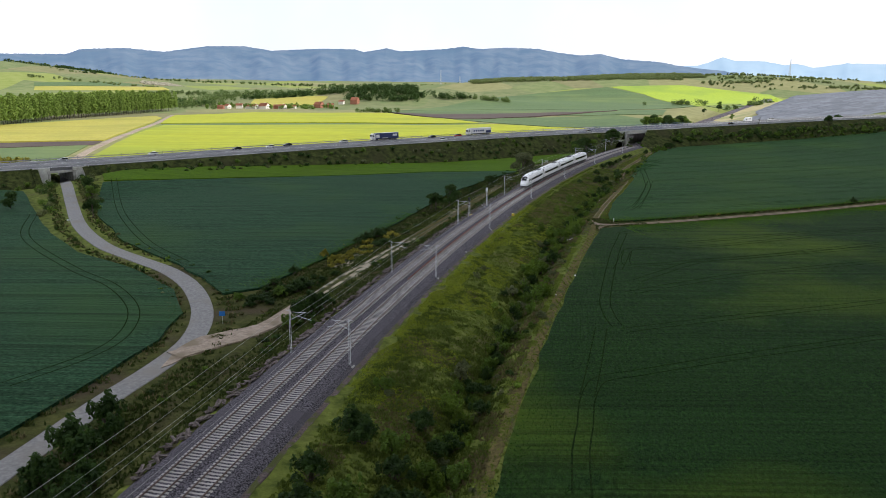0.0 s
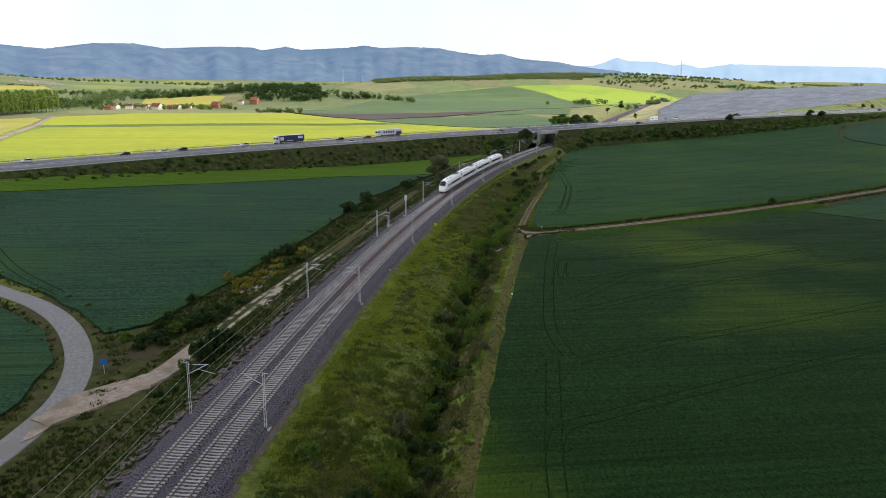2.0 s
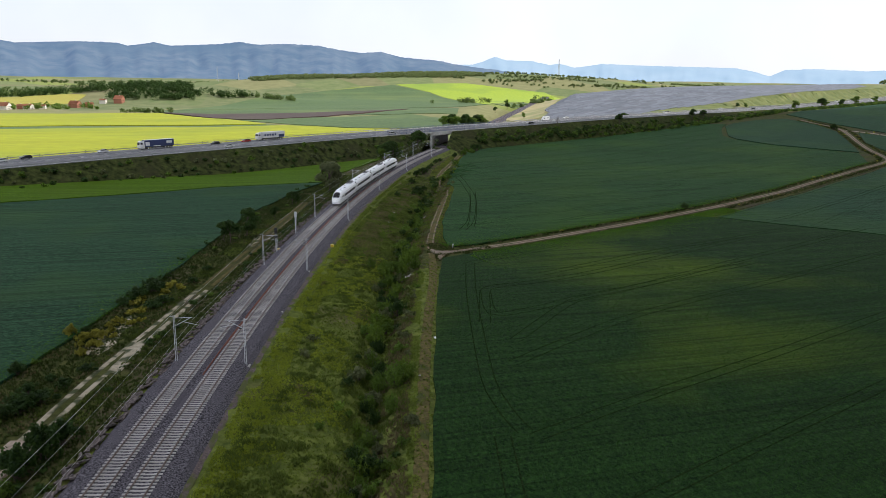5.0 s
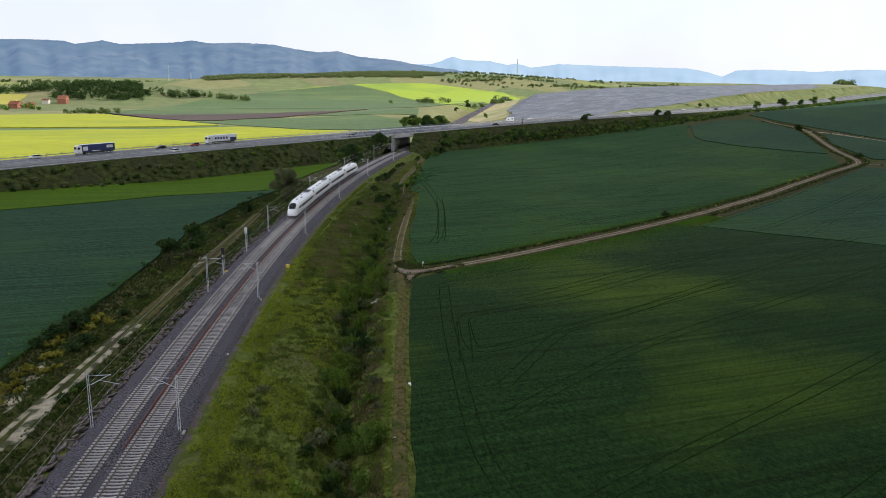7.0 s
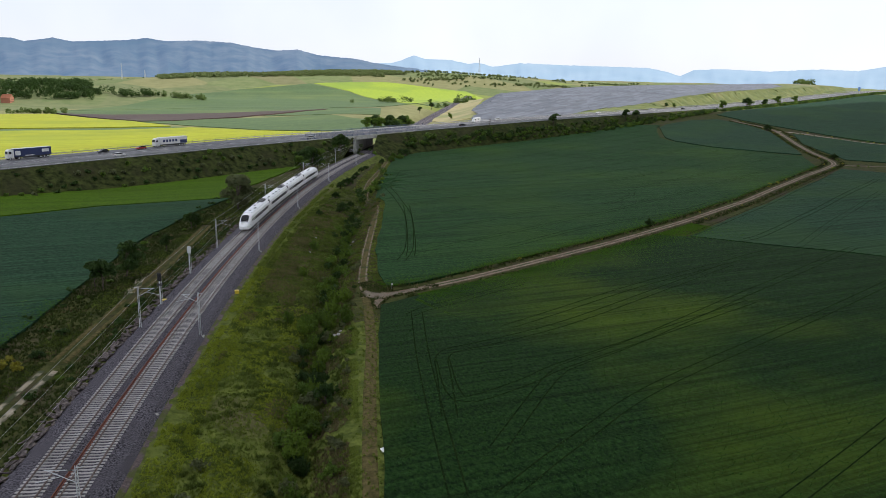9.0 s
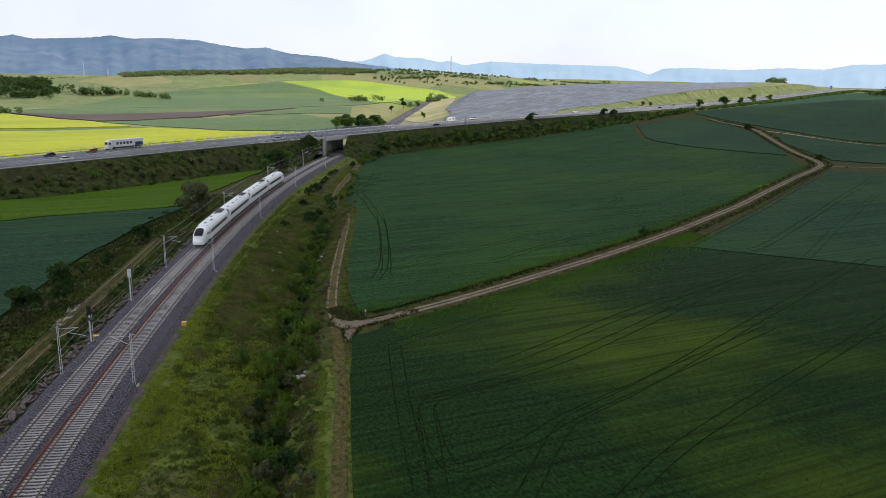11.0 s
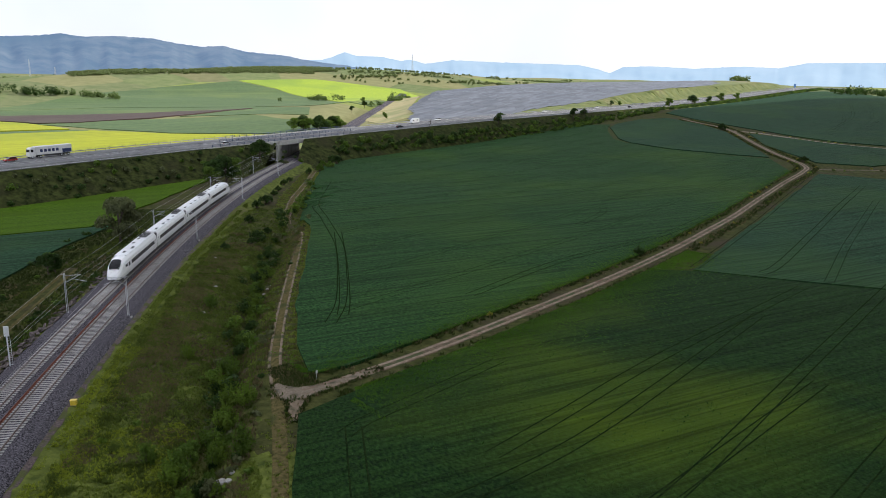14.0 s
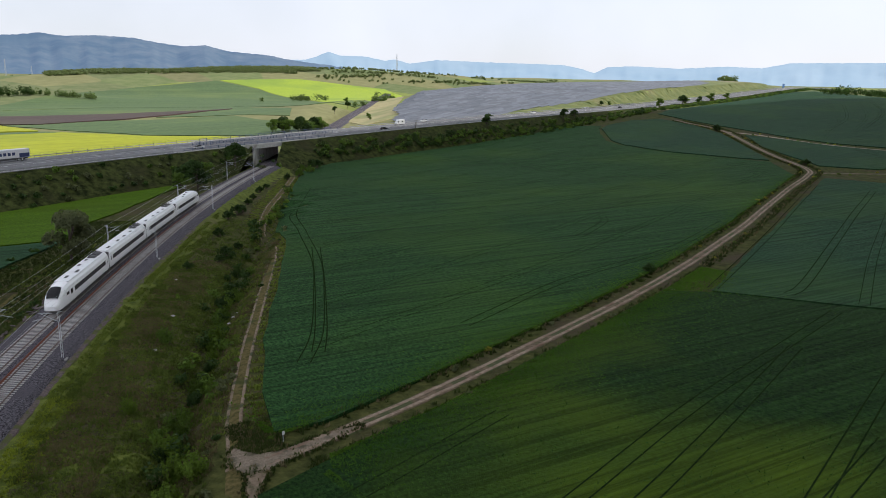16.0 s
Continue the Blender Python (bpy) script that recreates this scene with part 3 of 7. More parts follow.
# ---- cloud that shades the near fields ----
bm = bmesh.new()
bmesh.ops.create_icosphere(bm, subdivisions=5, radius=1.0)
for v in bm.verts:
    n = v.co.normalized()
    v.co = n * (1 + 0.012 * noise.noise(n * 2.2) + 0.012 * noise.noise(n * 7.0))
    if v.co.z < 0:
        v.co.z *= 0.35
    v.co = Vector((v.co.x * 1230, v.co.y * 955, v.co.z * 110))
cloud = part("cloud", bm, M["cloud"], smooth=True)
CLOUD_H = 400.0
CLOUD_AT = Vector((420, -430, 0)) + SUN_DIR * (CLOUD_H / SUN_DIR.z)
cloud.matrix_world = Matrix.Translation(CLOUD_AT) @ Matrix.Rotation(radians(29), 4, "Z")
struct(cloud, "broad white fair weather cloud high above", "cloud")

# ---- lane, tracks ----
LANE = smooth_line([(-108, -170, 0), (-82, -70, 0), (-60, 18, 0), (-51, 45, 0), (-46.2, 70, 0), (-43.4, 87, 0), (-40.7, 100, 0), (-39.8, 112, 0), (-42.7, 126, 0), (-49.6, 141, 0), (-58.5, 153, 0), (-70, 164, 0), (-84, 178, 0), (-101, 202, 0), (-122, 240, 0), (-147, 286, 0), (-163, 318, 0)], 3.0)
struct(ribbon("road_lane", LANE, 1.85, M["lane"], 0.1), "worn pale grey asphalt country lane", "lane")
SPUR = smooth_line([(-40, 104, 0), (-34, 111, 0), (-29.5, 118, 0), (-26.5, 128, 0), (-21.5, 147, 0), (-13.5, 172, 0), (-4.5, 202, 0), (4.4, 229, 0), (14, 262, 0), (22, 290, 0)], 3.0)
crop("gravel_apron", "pale gravel apron where the track meets the lane", M["gravel"], [(-40, 99), (-37.2, 104.5), (-33, 109.3), (-29.5, 113.5), (-31.5, 118.5), (-35.8, 114.8), (-38.6, 112.5), (-40.4, 107)], cell=1.5, lift=0.2, ragged=0.7)
struct(ribbon("road_service_track", SPUR[:10], 1.7, M["gravel"], 0.24), "pale gravel track joining the lane", "track")
for o in (-0.85, 0.85):
    for piece, mt in (([p for p in SPUR[9:] if p.y < 193], "chalk"), ([p for p in SPUR if p.y > 190], "trodden")):
        struct(ribbon("road_service_rut", piece, 0.0, M[mt], section=[(o - 0.52, -0.1), (o - 0.3, 0.07), (o + 0.3, 0.07), (o + 0.52, -0.1)]), "pale chalky wheel rut of a track" if mt == "chalk" else "faint trodden wheel rut of a track", "wheel rut")
PATH_A = smooth_line([(46.6, 208.9, 0), (49.5, 209.6, 0), (53.5, 210.8, 0), (73, 217.5, 0), (102, 229, 0), (141, 245.5, 0), (199, 275, 0), (262, 309, 0), (300, 328, 0), (320, 342, 0), (342, 375, 0), (367, 409, 0), (401, 455, 0), (411, 478, 0), (414, 499, 0), (418, 514, 0)], 3.0)
struct(ribbon("road_farm_track", PATH_A, 1.2, M["earth"], 0.05), "reddish earth farm track with grassy middle", "farm track")
for o in (-0.68, 0.68):
    struct(ribbon("road_farm_rut", PATH_A, 0.0, M["track"], section=[(o - 0.36, 0.02), (o - 0.24, 0.12), (o + 0.24, 0.12), (o + 0.36, 0.02)]), "pale dry wheel rut of the farm track", "wheel rut")
PATH_B = smooth_line([(rail_pt(y, edge_off(y) - 1.25)[0], rail_pt(y, edge_off(y) - 1.25)[1], 0) for y in (50, 70, 90, 120, 150, 175, 195)] + [(44, 211, 0), (46.4, 221.5, 0), (52.9, 241.5, 0), (62.6, 268.5, 0), (72.1, 295, 0), (77, 312, 0), (80, 332, 0), (90, 360, 0), (103, 388, 0), (116, 418, 0)], 3.0)
struct(ribbon("ground_ditch_path", PATH_B, 0, M["trodden"], section=[(-1.2, -0.2), (-0.8, 0.05), (0, 0.09), (0.75, 0.05), (1.1, -0.2)]), "strip of trodden yellowish grass beside the ditch", "grass path")
for o in (-0.75, 0.7):
    struct(ribbon("road_ditch_rut", [p for p in PATH_B if p.y > 208], 0.0, M["rut"], section=[(o - 0.3, -0.06), (o - 0.13, 0.1), (o + 0.13, 0.1), (o + 0.3, -0.06)]), "pale worn wheel rut of the ditch path", "wheel rut")
CORNER = [(43.5, 212), (43.3, 210), (43.6, 208), (44.6, 207.2), (46.4, 207.2), (49, 208.2), (52, 209.2), (56, 210.8), (59, 212.2), (56, 212.3), (52, 211.3), (48.6, 210.5), (46.4, 210.7), (45.2, 212), (44.5, 213.5)]
CORNER_FOOT = [(44.2, 207.6), (43.8, 205.6), (43.1, 203.4), (42.8, 201.6), (43.5, 201.4), (44.4, 203.2), (45.4, 205.2), (46.8, 207.2), (46, 207.9)]
crop("bare_patch", "bare pale stony ground where the farm tracks meet", M["stony"], CORNER, cell=0.7, lift=0.12, ragged=0.4)
crop("bare_patch", "worn stony earth leading down from the corner of the farm tracks", M["rut"], CORNER_FOOT, cell=0.7, lift=0.08, ragged=0.5)
PATH_C = smooth_line([(312, 333, 0), (335, 318, 0), (380, 296, 0), (430, 286, 0)], 4.0)
struct(ribbon("road_side_track", PATH_C, 1.4, M["earth"], 0.05), "earth farm track between fields", "farm track")
PATH_D = smooth_line([(404, 456, 0), (408, 440, 0), (407, 416, 0), (406, 390, 0), (413, 366, 0), (440, 340, 0), (520, 310, 0)], 4.0)
struct(ribbon("road_hill_track", PATH_D, 1.5, M["gravel"], 0.05), "pale track along the hillside", "farm track")
YROAD = smooth_line(YROAD_PTS, 12.0)
struct(ribbon("road_field_road", YROAD, 2.2, M["gravel"], 0.3), "pale field road between yellow crops", "farm road")

# ---- motorway ----
HALF = 14.5


MWF = smooth_line(MW, 2.0)
MWFA = np.array([tuple(p) for p in MWF])


def mw_sweep(name, i0, i1, section, mat, skew=None):
    """Sweeps a section (offset, height over the road; a None height goes down to the ground) along the motorway."""
    verts, faces, n = [], [], len(section)
    idx = sorted(set(range(i0, i1 + 1, 3)) | {i1})
    for c, i in enumerate(idx):
        for o, h in section:
            q = i
            if skew is not None:
                q = int(i + 0.5 * 1.2 * o * max(0.0, 1 - abs(i - skew) / 45))
            q = min(max(q, 1), len(MWF) - 2)
            a, b = MWF[q - 1], MWF[q + 1]
            t = Vector((b.x - a.x, b.y - a.y, 0)).normalized()
            verts.append((MWF[q].x - t.y * o, MWF[q].y + t.x * o, MWF[q].z + h))
        if c:
            for k in range(n - 1):
                faces.append(((c - 1) * n + k, (c - 1) * n + k + 1, c * n + k + 1, c * n + k))
    return mesh_ob(name, verts, faces, mat)


def mwf_index(x, y):
    return int(np.argmin((MWFA[:, 0] - x) ** 2 + (MWFA[:, 1] - y) ** 2))


B_I, U_I = mwf_index(121, 474), mwf_index(-157, 298)
END_I = len(MWF) - 1
ROAD_SEC = [(-HALF, -1.2), (-HALF, 0), (-0.9, 0.12), (0.9, 0.12), (HALF, 0), (HALF, -1.2)]
struct(mw_sweep("road_motorway", 0, END_I, ROAD_SEC, M["asphalt"]), "grey asphalt dual carriageway motorway", "motorway")
BANK = [(-36, -12.8), (-27, -7.5), (-24, -5.6), (-19, -2.6), (-HALF - 0.6, -0.15), (-HALF + 0.3, -0.12), (HALF - 0.3, -0.12), (HALF + 0.6, -0.15), (19, -2.6), (24, -5.6), (27, -7.5), (36, -12.8)]
for a, b, sk in ((0, U_I - 5, None), (U_I + 5, B_I - 5, B_I - 5), (B_I + 8, END_I, B_I + 8)):
    struct(mw_sweep("ground_motorway_bank", a, b, BANK, M["bank"], sk), "grassy motorway embankment with low scrub", "embankment")
for o in (-13.2, -9.4, -2.0, 2.0, 9.4, 13.2):
    if abs(o) in (9.4,):
        continue
    struct(mw_sweep("road_line", 0, END_I, [(o - 0.1, 0.02 + (13.2 - abs(o)) * 0.0085), (o + 0.1, 0.02 + (13.2 - abs(o)) * 0.0085)], M["paint"]), "white painted edge line of the motorway", "road marking")

# ---- railway bed ----
RY = [-240 + 4 * i for i in range(0, 370)]
BED = [(-7.0, -1.6), (-4.9, -0.42), (-3.1, -0.2), (-0.8, -0.2), (0, -0.34), (0.8, -0.2), (3.1, -0.2), (4.9, -0.42), (6.6, -1.5)]
bv, bf = [], []
for i, y in enumerate(RY):
    for o, h in BED:
        bv.append(rail_pt(y, o, h))
    if i:
        n = len(BED)
        for k in range(n - 1):
            bf.append(((i - 1) * n + k, (i - 1) * n + k + 1, i * n + k + 1, i * n + k))
struct(mesh_ob("railway_bed", bv, bf, M["ballast"]), "grey crushed stone ballast bed of the railway", "ballast")
# sandy bank beside the service track
for k, cs in enumerate(([(-24.5, 158), (-22, 171), (-19.5, 176), (-18.6, 172), (-20, 164), (-22, 157)], [(-20, 150), (-17.5, 161), (-16, 163), (-16.5, 156), (-18.5, 149)], [(1.5, 226), (3.5, 236), (5.5, 238), (4.5, 231), (3, 226)])):
    crop("sandy_patch", "bare sandy patch on the grassy bank", M["chalk"], cs, cell=2, lift=0.07, ragged=0.9)
struct(ribbon("ground_ballast_fringe", [(rail_pt(y, 6.3)[0], rail_pt(y, 6.3)[1], 0) for y in range(56, 330, 3)], 0, M["fringe"], section=[(-0.8, -0.2), (-0.6, 0.05), (0.0, 0.04), (0.3, -0.2)]), "reddish brown gravelly fringe of the ballast", "gravel fringe")
# earth slopes that close the embankment towards the railway at the bridge
def bank_height(x, y):
    m, mz = mw_near(x, y)
    return mz - 1.5 if m > -15 else mz - 0.1 - 0.61 * (-m - 15)


for word, ds in (("right", [6.8 + 0.9 * k for k in range(22)]), ("left", [-6.9 - 0.9 * k for k in range(22)])):
    verts, faces, ny = [], [], 26
    for d in ds:
        for k in range(ny + 1):
            y = 415 + 75 * k / ny
            x, yy, z = rail_pt(y, d)
            top = bank_height(x, yy) + 0.25 * noise.noise((x / 3, yy / 3, 1.0))
            if d > 0:
                top = min(top, z - 1.0 + 0.72 * (d - 6.8))
            verts.append((x, yy, max(top, z - 3.5)))
    n = ny + 1
    for i in range(len(ds) - 1):
        for k in range(ny):
            faces.append((i * n + k, i * n + k + 1, (i + 1) * n + k + 1, (i + 1) * n + k))
    struct(mesh_ob("ground_bridge_slope", verts, faces, M["bank"], True), "scrubby earth slope beside the railway bridge", "embankment")

# ---- materials of made things ----
M.update({
    "steel_rail": surf("steel_rail", (0.1, 0.07, 0.06), (0.18, 0.135, 0.115), 4.0, rough=0.5, metal=0.6, bump=0.05),
    "rust": surf("rust", (0.14, 0.045, 0.03), (0.24, 0.085, 0.045), 3.0, rough=0.8, bump=0.1),
    "sleeper": surf("sleeper", (0.3, 0.285, 0.275), (0.47, 0.45, 0.425), 2.5, (0.3, 0.27, 0.25), 0.6, bump=0.15, vary=0.16),
    "galv": surf("galvanised_steel", (0.5, 0.52, 0.54), (0.64, 0.66, 0.68), 3.0, rough=0.5, metal=0.1, bump=0.05),
    "dull_galv": surf("weathered_steel", (0.27, 0.275, 0.285), (0.38, 0.385, 0.395), 3.0, rough=0.6, metal=0.2, bump=0.05),
    "dark_slab": surf("dark_slab", (0.035, 0.028, 0.027), (0.165, 0.135, 0.125), 2.0, bump=0.2, vary=0.3),
    "black": simple("black_plastic", (0.02, 0.02, 0.022), 0.5),
    "white_box": simple("white_enamel", (0.72, 0.74, 0.75), 0.4),
    "yellow": simple("yellow_enamel", (0.75, 0.55, 0.05), 0.4),
    "blue": simple("blue_enamel", (0.02, 0.16, 0.5), 0.4),
    "rubble": surf("pale_stone", (0.3, 0.285, 0.26), (0.46, 0.44, 0.41), 1.5, bump=0.3),
    "train_white": simple("white_train_lacquer", (0.95, 0.95, 0.955), 0.2, grain=0.02),
    "train_roof": surf("train_roof", (0.72, 0.73, 0.74), (0.84, 0.85, 0.86), 1.5, (0.62, 0.62, 0.63), 0.4, rough=0.5, bump=0.05),
    "glass_dark": simple("dark_glass", (0.012, 0.013, 0.016), 0.08),
    "under": simple("underframe_grey", (0.06, 0.06, 0.062), 0.7),
    "tyre": simple("tyre_rubber", (0.02, 0.02, 0.02), 0.8),
    "lamp_glass": simple("lamp_glass", (0.8, 0.8, 0.78), 0.1),
    "red_lamp": simple("red_lamp_glass", (0.5, 0.02, 0.02), 0.2),
    "wire": simple("weathered_wire", (0.4, 0.4, 0.38), 0.5, 0.3),
})

# ---- tracks ----
TRACK_OFF = 1.95


def sweep_rail(bm, off, sec, y0, y1, step=3.0):
    n, prev, y = len(sec), None, y0
    while y <= y1:
        ring = [bm.verts.new(rail_pt(y, off + o, h)) for o, h in sec]
        if prev:
            for k in range(n):
                bm.faces.new((prev[k], prev[(k + 1) % n], ring[(k + 1) % n], ring[k]))
        prev = ring
        y += step


RAIL_SEC = [(-0.07, -0.17), (-0.07, -0.15), (-0.02, -0.12), (-0.036, -0.03), (-0.036, 0.0), (0.036, 0.0), (0.036, -0.03), (0.02, -0.12), (0.07, -0.15), (0.07, -0.17)]

sl = bmesh.new()
for x0, x1, z in ((-1.3, -0.42, -0.14), (-0.42, 0.42, -0.19), (0.42, 1.3, -0.14)):
    box(sl, x0, x1, -0.13, 0.13, z - 0.14, z)
sleeper_mesh = bpy.data.meshes.new("sleeper")
sl.to_mesh(sleeper_mesh)
sl.free()
sleeper_mesh.materials.append(M["sleeper"])

# slabs of an old cable trough along the left shoulder
trough = tagged(new("cable_trough"), "broken grey concrete slabs of a cable trough along the ballast", "cable trough", kind="structure")
bm = bmesh.new()
box(bm, -0.62, 0.62, -0.2, 0.2, -0.05, 0.05, bevel=0.015)
slab_mesh = bpy.data.meshes.new("slab")
bm.to_mesh(slab_mesh)
bm.free()
slab_mesh.materials.append(M["dark_slab"])
rs = random.Random(4)
y = 66.0
while y < 330:
    for k in range(rs.choice((3, 4, 4, 5))):
        o = new("slab", slab_mesh)
        o.parent = trough
        d = -5.4 - rs.random() * 1.5
        px, py, pz = rail_pt(y + rs.uniform(-0.5, 0.5), d, 0)
        o.matrix_local = pose(px, py, ground(px, py) + 0.06 + rs.uniform(0.02, 0.42), rs.uniform(-22, 22), rs.uniform(-20, 20), 90 - math.degrees(math.atan(rail_slope(y))) + rs.gauss(0, 26)) @ Matrix.Diagonal((rs.uniform(0.7, 1.3), rs.uniform(0.7, 1.4), rs.uniform(0.8, 1.8), 1))
    y += rs.uniform(1.0, 2.0) if y < 250 else rs.uniform(1.8, 3.4)

# ---- overhead line masts ----
def mast_thing(mirror):
    """Lattice mast at the origin; the track lies towards +x, or -x when mirrored."""
    s = -1 if mirror else 1
    e = new("catenary_mast")
    bm = bmesh.new()
    box(bm, -0.55, 0.55, -0.5, 0.5, -0.9, 0.12, bevel=0.04)
    part("footing", bm, M["concrete"], e, "pale concrete footing")
    bm = bmesh.new()
    H, w0, w1 = 6.9, 0.13, 0.09
    for sx in (-1, 1):
        tube(bm, (sx * w0, 0, 0.1), (sx * w1, 0, H), 0.04, 0.035, 4)
    part("column", bm, M["galv"], e)
    bm = bmesh.new()
    for k in range(11):
        z0, z1 = 0.3 + k * 0.6, 0.3 + (k + 1) * 0.6
        a, b = w0 + (w1 - w0) * z0 / H, w0 + (w1 - w0) * z1 / H
        q = 1 if k % 2 else -1
        tube(bm, (q * a, 0, z0), (-q * b, 0, z1), 0.018, 0.018, 4)
    part("lacing", bm, M["galv"], e)
    arm = bmesh.new()
    tube(arm, (s * 0.15, 0, 6.5), (s * 2.5, 0, 6.6), 0.04)
    tube(arm, (s * 0.15, 0, 5.4), (s * 2.3, 0, 6.58), 0.04)
    tube(arm, (s * 1.3, 0, 5.95), (s * 3.3, 0, 5.5), 0.03)
    a = part("cantilever", arm, M["galv"], e, "grey tubular cantilever arm")
    for z in (6.5, 5.42):
        ins = bmesh.new()
        tube(ins, (s * 0.28, 0, z), (s * 0.72, 0, z), 0.04, 0.04, 6)
        for k in range(5):
            tube(ins, (s * (0.3 + k * 0.09), 0, z), (s * (0.34 + k * 0.09), 0, z), 0.085, 0.085, 8)
        part("insulator", ins, M["black"], a, "dark ribbed insulator")
    bm = bmesh.new()
    tube(bm, (-s * 0.1, 0, 6.7), (-s * 0.55, 0, 6.75), 0.035)
    part("bracket", bm, M["galv"], e)
    return tagged(e, "grey lattice steel catenary mast beside the ballast", "mast", "masts along the railway")


MAST_R = [44, 97.5, 144.2, 193, 246, 299, 352, 404, 505]
MAST_L = [50, 99.5, 145.2, 196.5, 248, 300, 353, 405, 506]
protoL, protoR = mast_thing(False), mast_thing(True)
for ys, proto, off in ((MAST_L, protoL, -4.75), (MAST_R, protoR, 4.95)):
    for i, y in enumerate(ys):
        x, yy, z = rail_pt(y, off, -0.75)
        m = pose(x, yy, z, 0, 0, -math.degrees(math.atan(rail_slope(y))))
        if i == 0:
            proto.matrix_world = m
        else:
            copy_thing(proto, m)


def wire_thing(name, label, off, height, ys, sag, rad, lift_mid=None):
    """A wire from mast to mast with its sag."""
    bm = bmesh.new()
    pts = []
    for a, b in zip(ys, ys[1:]):
        for k in range(8):
            t = k / 8
            x, y, z = rail_pt(a + (b - a) * t, off, height - sag * 4 * t * (1 - t))
            pts.append((x, y, z))
    for p, q in zip(pts, pts[1:]):
        tube(bm, p, q, rad, rad, 3)
    return tagged(part(name, bm, M["wire"]), label, "wire", "overhead wires")


for off in (-1.95, 1.95):
    ms = MAST_L if off < 0 else MAST_R
    wire_thing("contact_wire", "thin grey contact wire over the track", off, 4.75, ms, 0.02, 0.014)
    wire_thing("messenger_wire", "thin grey messenger wire over the track", off, 5.85, ms, 0.7, 0.014)
wire_thing("feeder_wire", "pale feeder cable along the masts", -5.3, 6.0, MAST_L, 0.5, 0.018)
wire_thing("earth_wire", "pale cable hung along the masts", -4.9, 4.6, MAST_L, 0.45, 0.015)

# ---- signals and small trackside things ----
def signal_thing(x, y, white, z):
    e = new("railway_signal")
    e.matrix_world = pose(x, y, z, 0, 0, -18)
    bm = bmesh.new()
    box(bm, -0.45, 0.45, -0.4, 0.4, -0.5, 0.15, bevel=0.03)
    part("footing", bm, M["concrete"], e)
    bm = bmesh.new()
    tube(bm, (0, 0, 0.1), (0, 0, 4.6), 0.08, 0.07, 8)
    part("post", bm, M["galv"], e)
    bm = bmesh.new()
    for sx in (-0.22, 0.22):
        tube(bm, (sx, 0.35, 0.1), (sx, 0.3, 4.3), 0.025, 0.025, 4)
    for k in range(12):
        tube(bm, (-0.22, 0.35, 0.4 + k * 0.33), (0.22, 0.35, 0.4 + k * 0.33), 0.018, 0.018, 4)
    part("ladder", bm, M["galv"], e)
    bm = bmesh.new()
    box(bm, -0.33, 0.33, -0.16, 0.12, 4.4, 5.8, bevel=0.12)
    hd = part("signal_head", bm, M["white_box"] if white else M["black"], e, "white rounded back board" if white else "black signal head")
    if not white:
        for k, z2 in enumerate((4.75, 5.1, 5.45)):
            bm = bmesh.new()
            tube(bm, (0, -0.16, z2), (0, -0.34, z2), 0.11, 0.12, 10)
            part("hood", bm, M["black"], hd)
        bm = bmesh.new()
        box(bm, -0.4, 0.4, -0.12, 0.12, 3.5, 3.95, bevel=0.04)
        part("lower_lamp", bm, M["under"], e)
    return tagged(e, "trackside signal with white board on a steel post" if white else "black colour light signal on a steel post with ladder", "signal", "railway signals")


sx, sy, sz = rail_pt(208, -4.9, -0.75)
signal_thing(sx, sy, False, sz)
sx, sy, sz = rail_pt(227, -4.9, -0.75)
signal_thing(sx, sy, True, sz)


def lump(name, label, cat, x, y, size, mat, seed, lift=0.0, flat=0.6):
    """A small irregular stone or box lying on the ground."""
    bm = bmesh.new()
    bmesh.ops.create_icosphere(bm, subdivisions=2, radius=1.0)
    for v in bm.verts:
        n = v.co.copy()
        v.co = n * (1 + 0.3 * noise.noise(n * 1.3 + Vector((seed, 0, 0))))
        v.co.z = max(-0.3, v.co.z * flat)
        v.co *= size
    ob = part(name, bm, mat)
    ob.location = (x, y, ground(x, y) + 0.15 * size + lift)
    return tagged(ob, label, cat)


lump("stone", "pale flat stone slab at the field edge", "stone", 28.3, 151.3, 0.6, M["paint"], 3, 0.2, 0.2)
lump("stone", "heap of pale stones beside the farm track", "stone", 134.7, 238, 0.55, M["rubble"], 2)
for i, (x, y, s) in enumerate(((37, 274, 0.28), (39.2, 273, 0.28), (16.6, 206, 0.35), (5.2, 166, 0.3), (0.4, 101.7, 0.22), (50, 283, 0.3), (22, 138, 0.2), (41, 247, 0.4), (46, 262, 0.4), (32.4, 193.4, 0.5), (33.3, 194.2, 0.6), (33.9, 193.2, 0.4), (34.6, 194.6, 0.35), (56.4, 264, 0.5), (57.2, 265, 0.35), (55, 261.4, 0.4))):
    lump("stone", "small pale stone beside the ballast" if x < 40 else "pale rubble stone in the ditch", "stone", x, y, s, M["rubble"], 5 + i)


def cabinet(x, y, mat, label, h=0.6):
    e = new("trackside_box")
    z = ground(x, y)
    e.matrix_world = pose(x, y, z, 0, 0, -20)
    bm = bmesh.new()
    box(bm, -0.35, 0.35, -0.25, 0.25, 0.1, 0.1 + h, bevel=0.06)
    b = part("casing", bm, mat, e)
    bm = bmesh.new()
    box(bm, -0.38, 0.38, -0.28, 0.28, 0.1 + h, 0.16 + h, bevel=0.02)
    part("cover", bm, mat, b)
    bm = bmesh.new()
    box(bm, -0.3, 0.3, -0.2, 0.2, -0.3, 0.12)
    part("plinth", bm, M["concrete"], e)
    return tagged(e, label, "box")


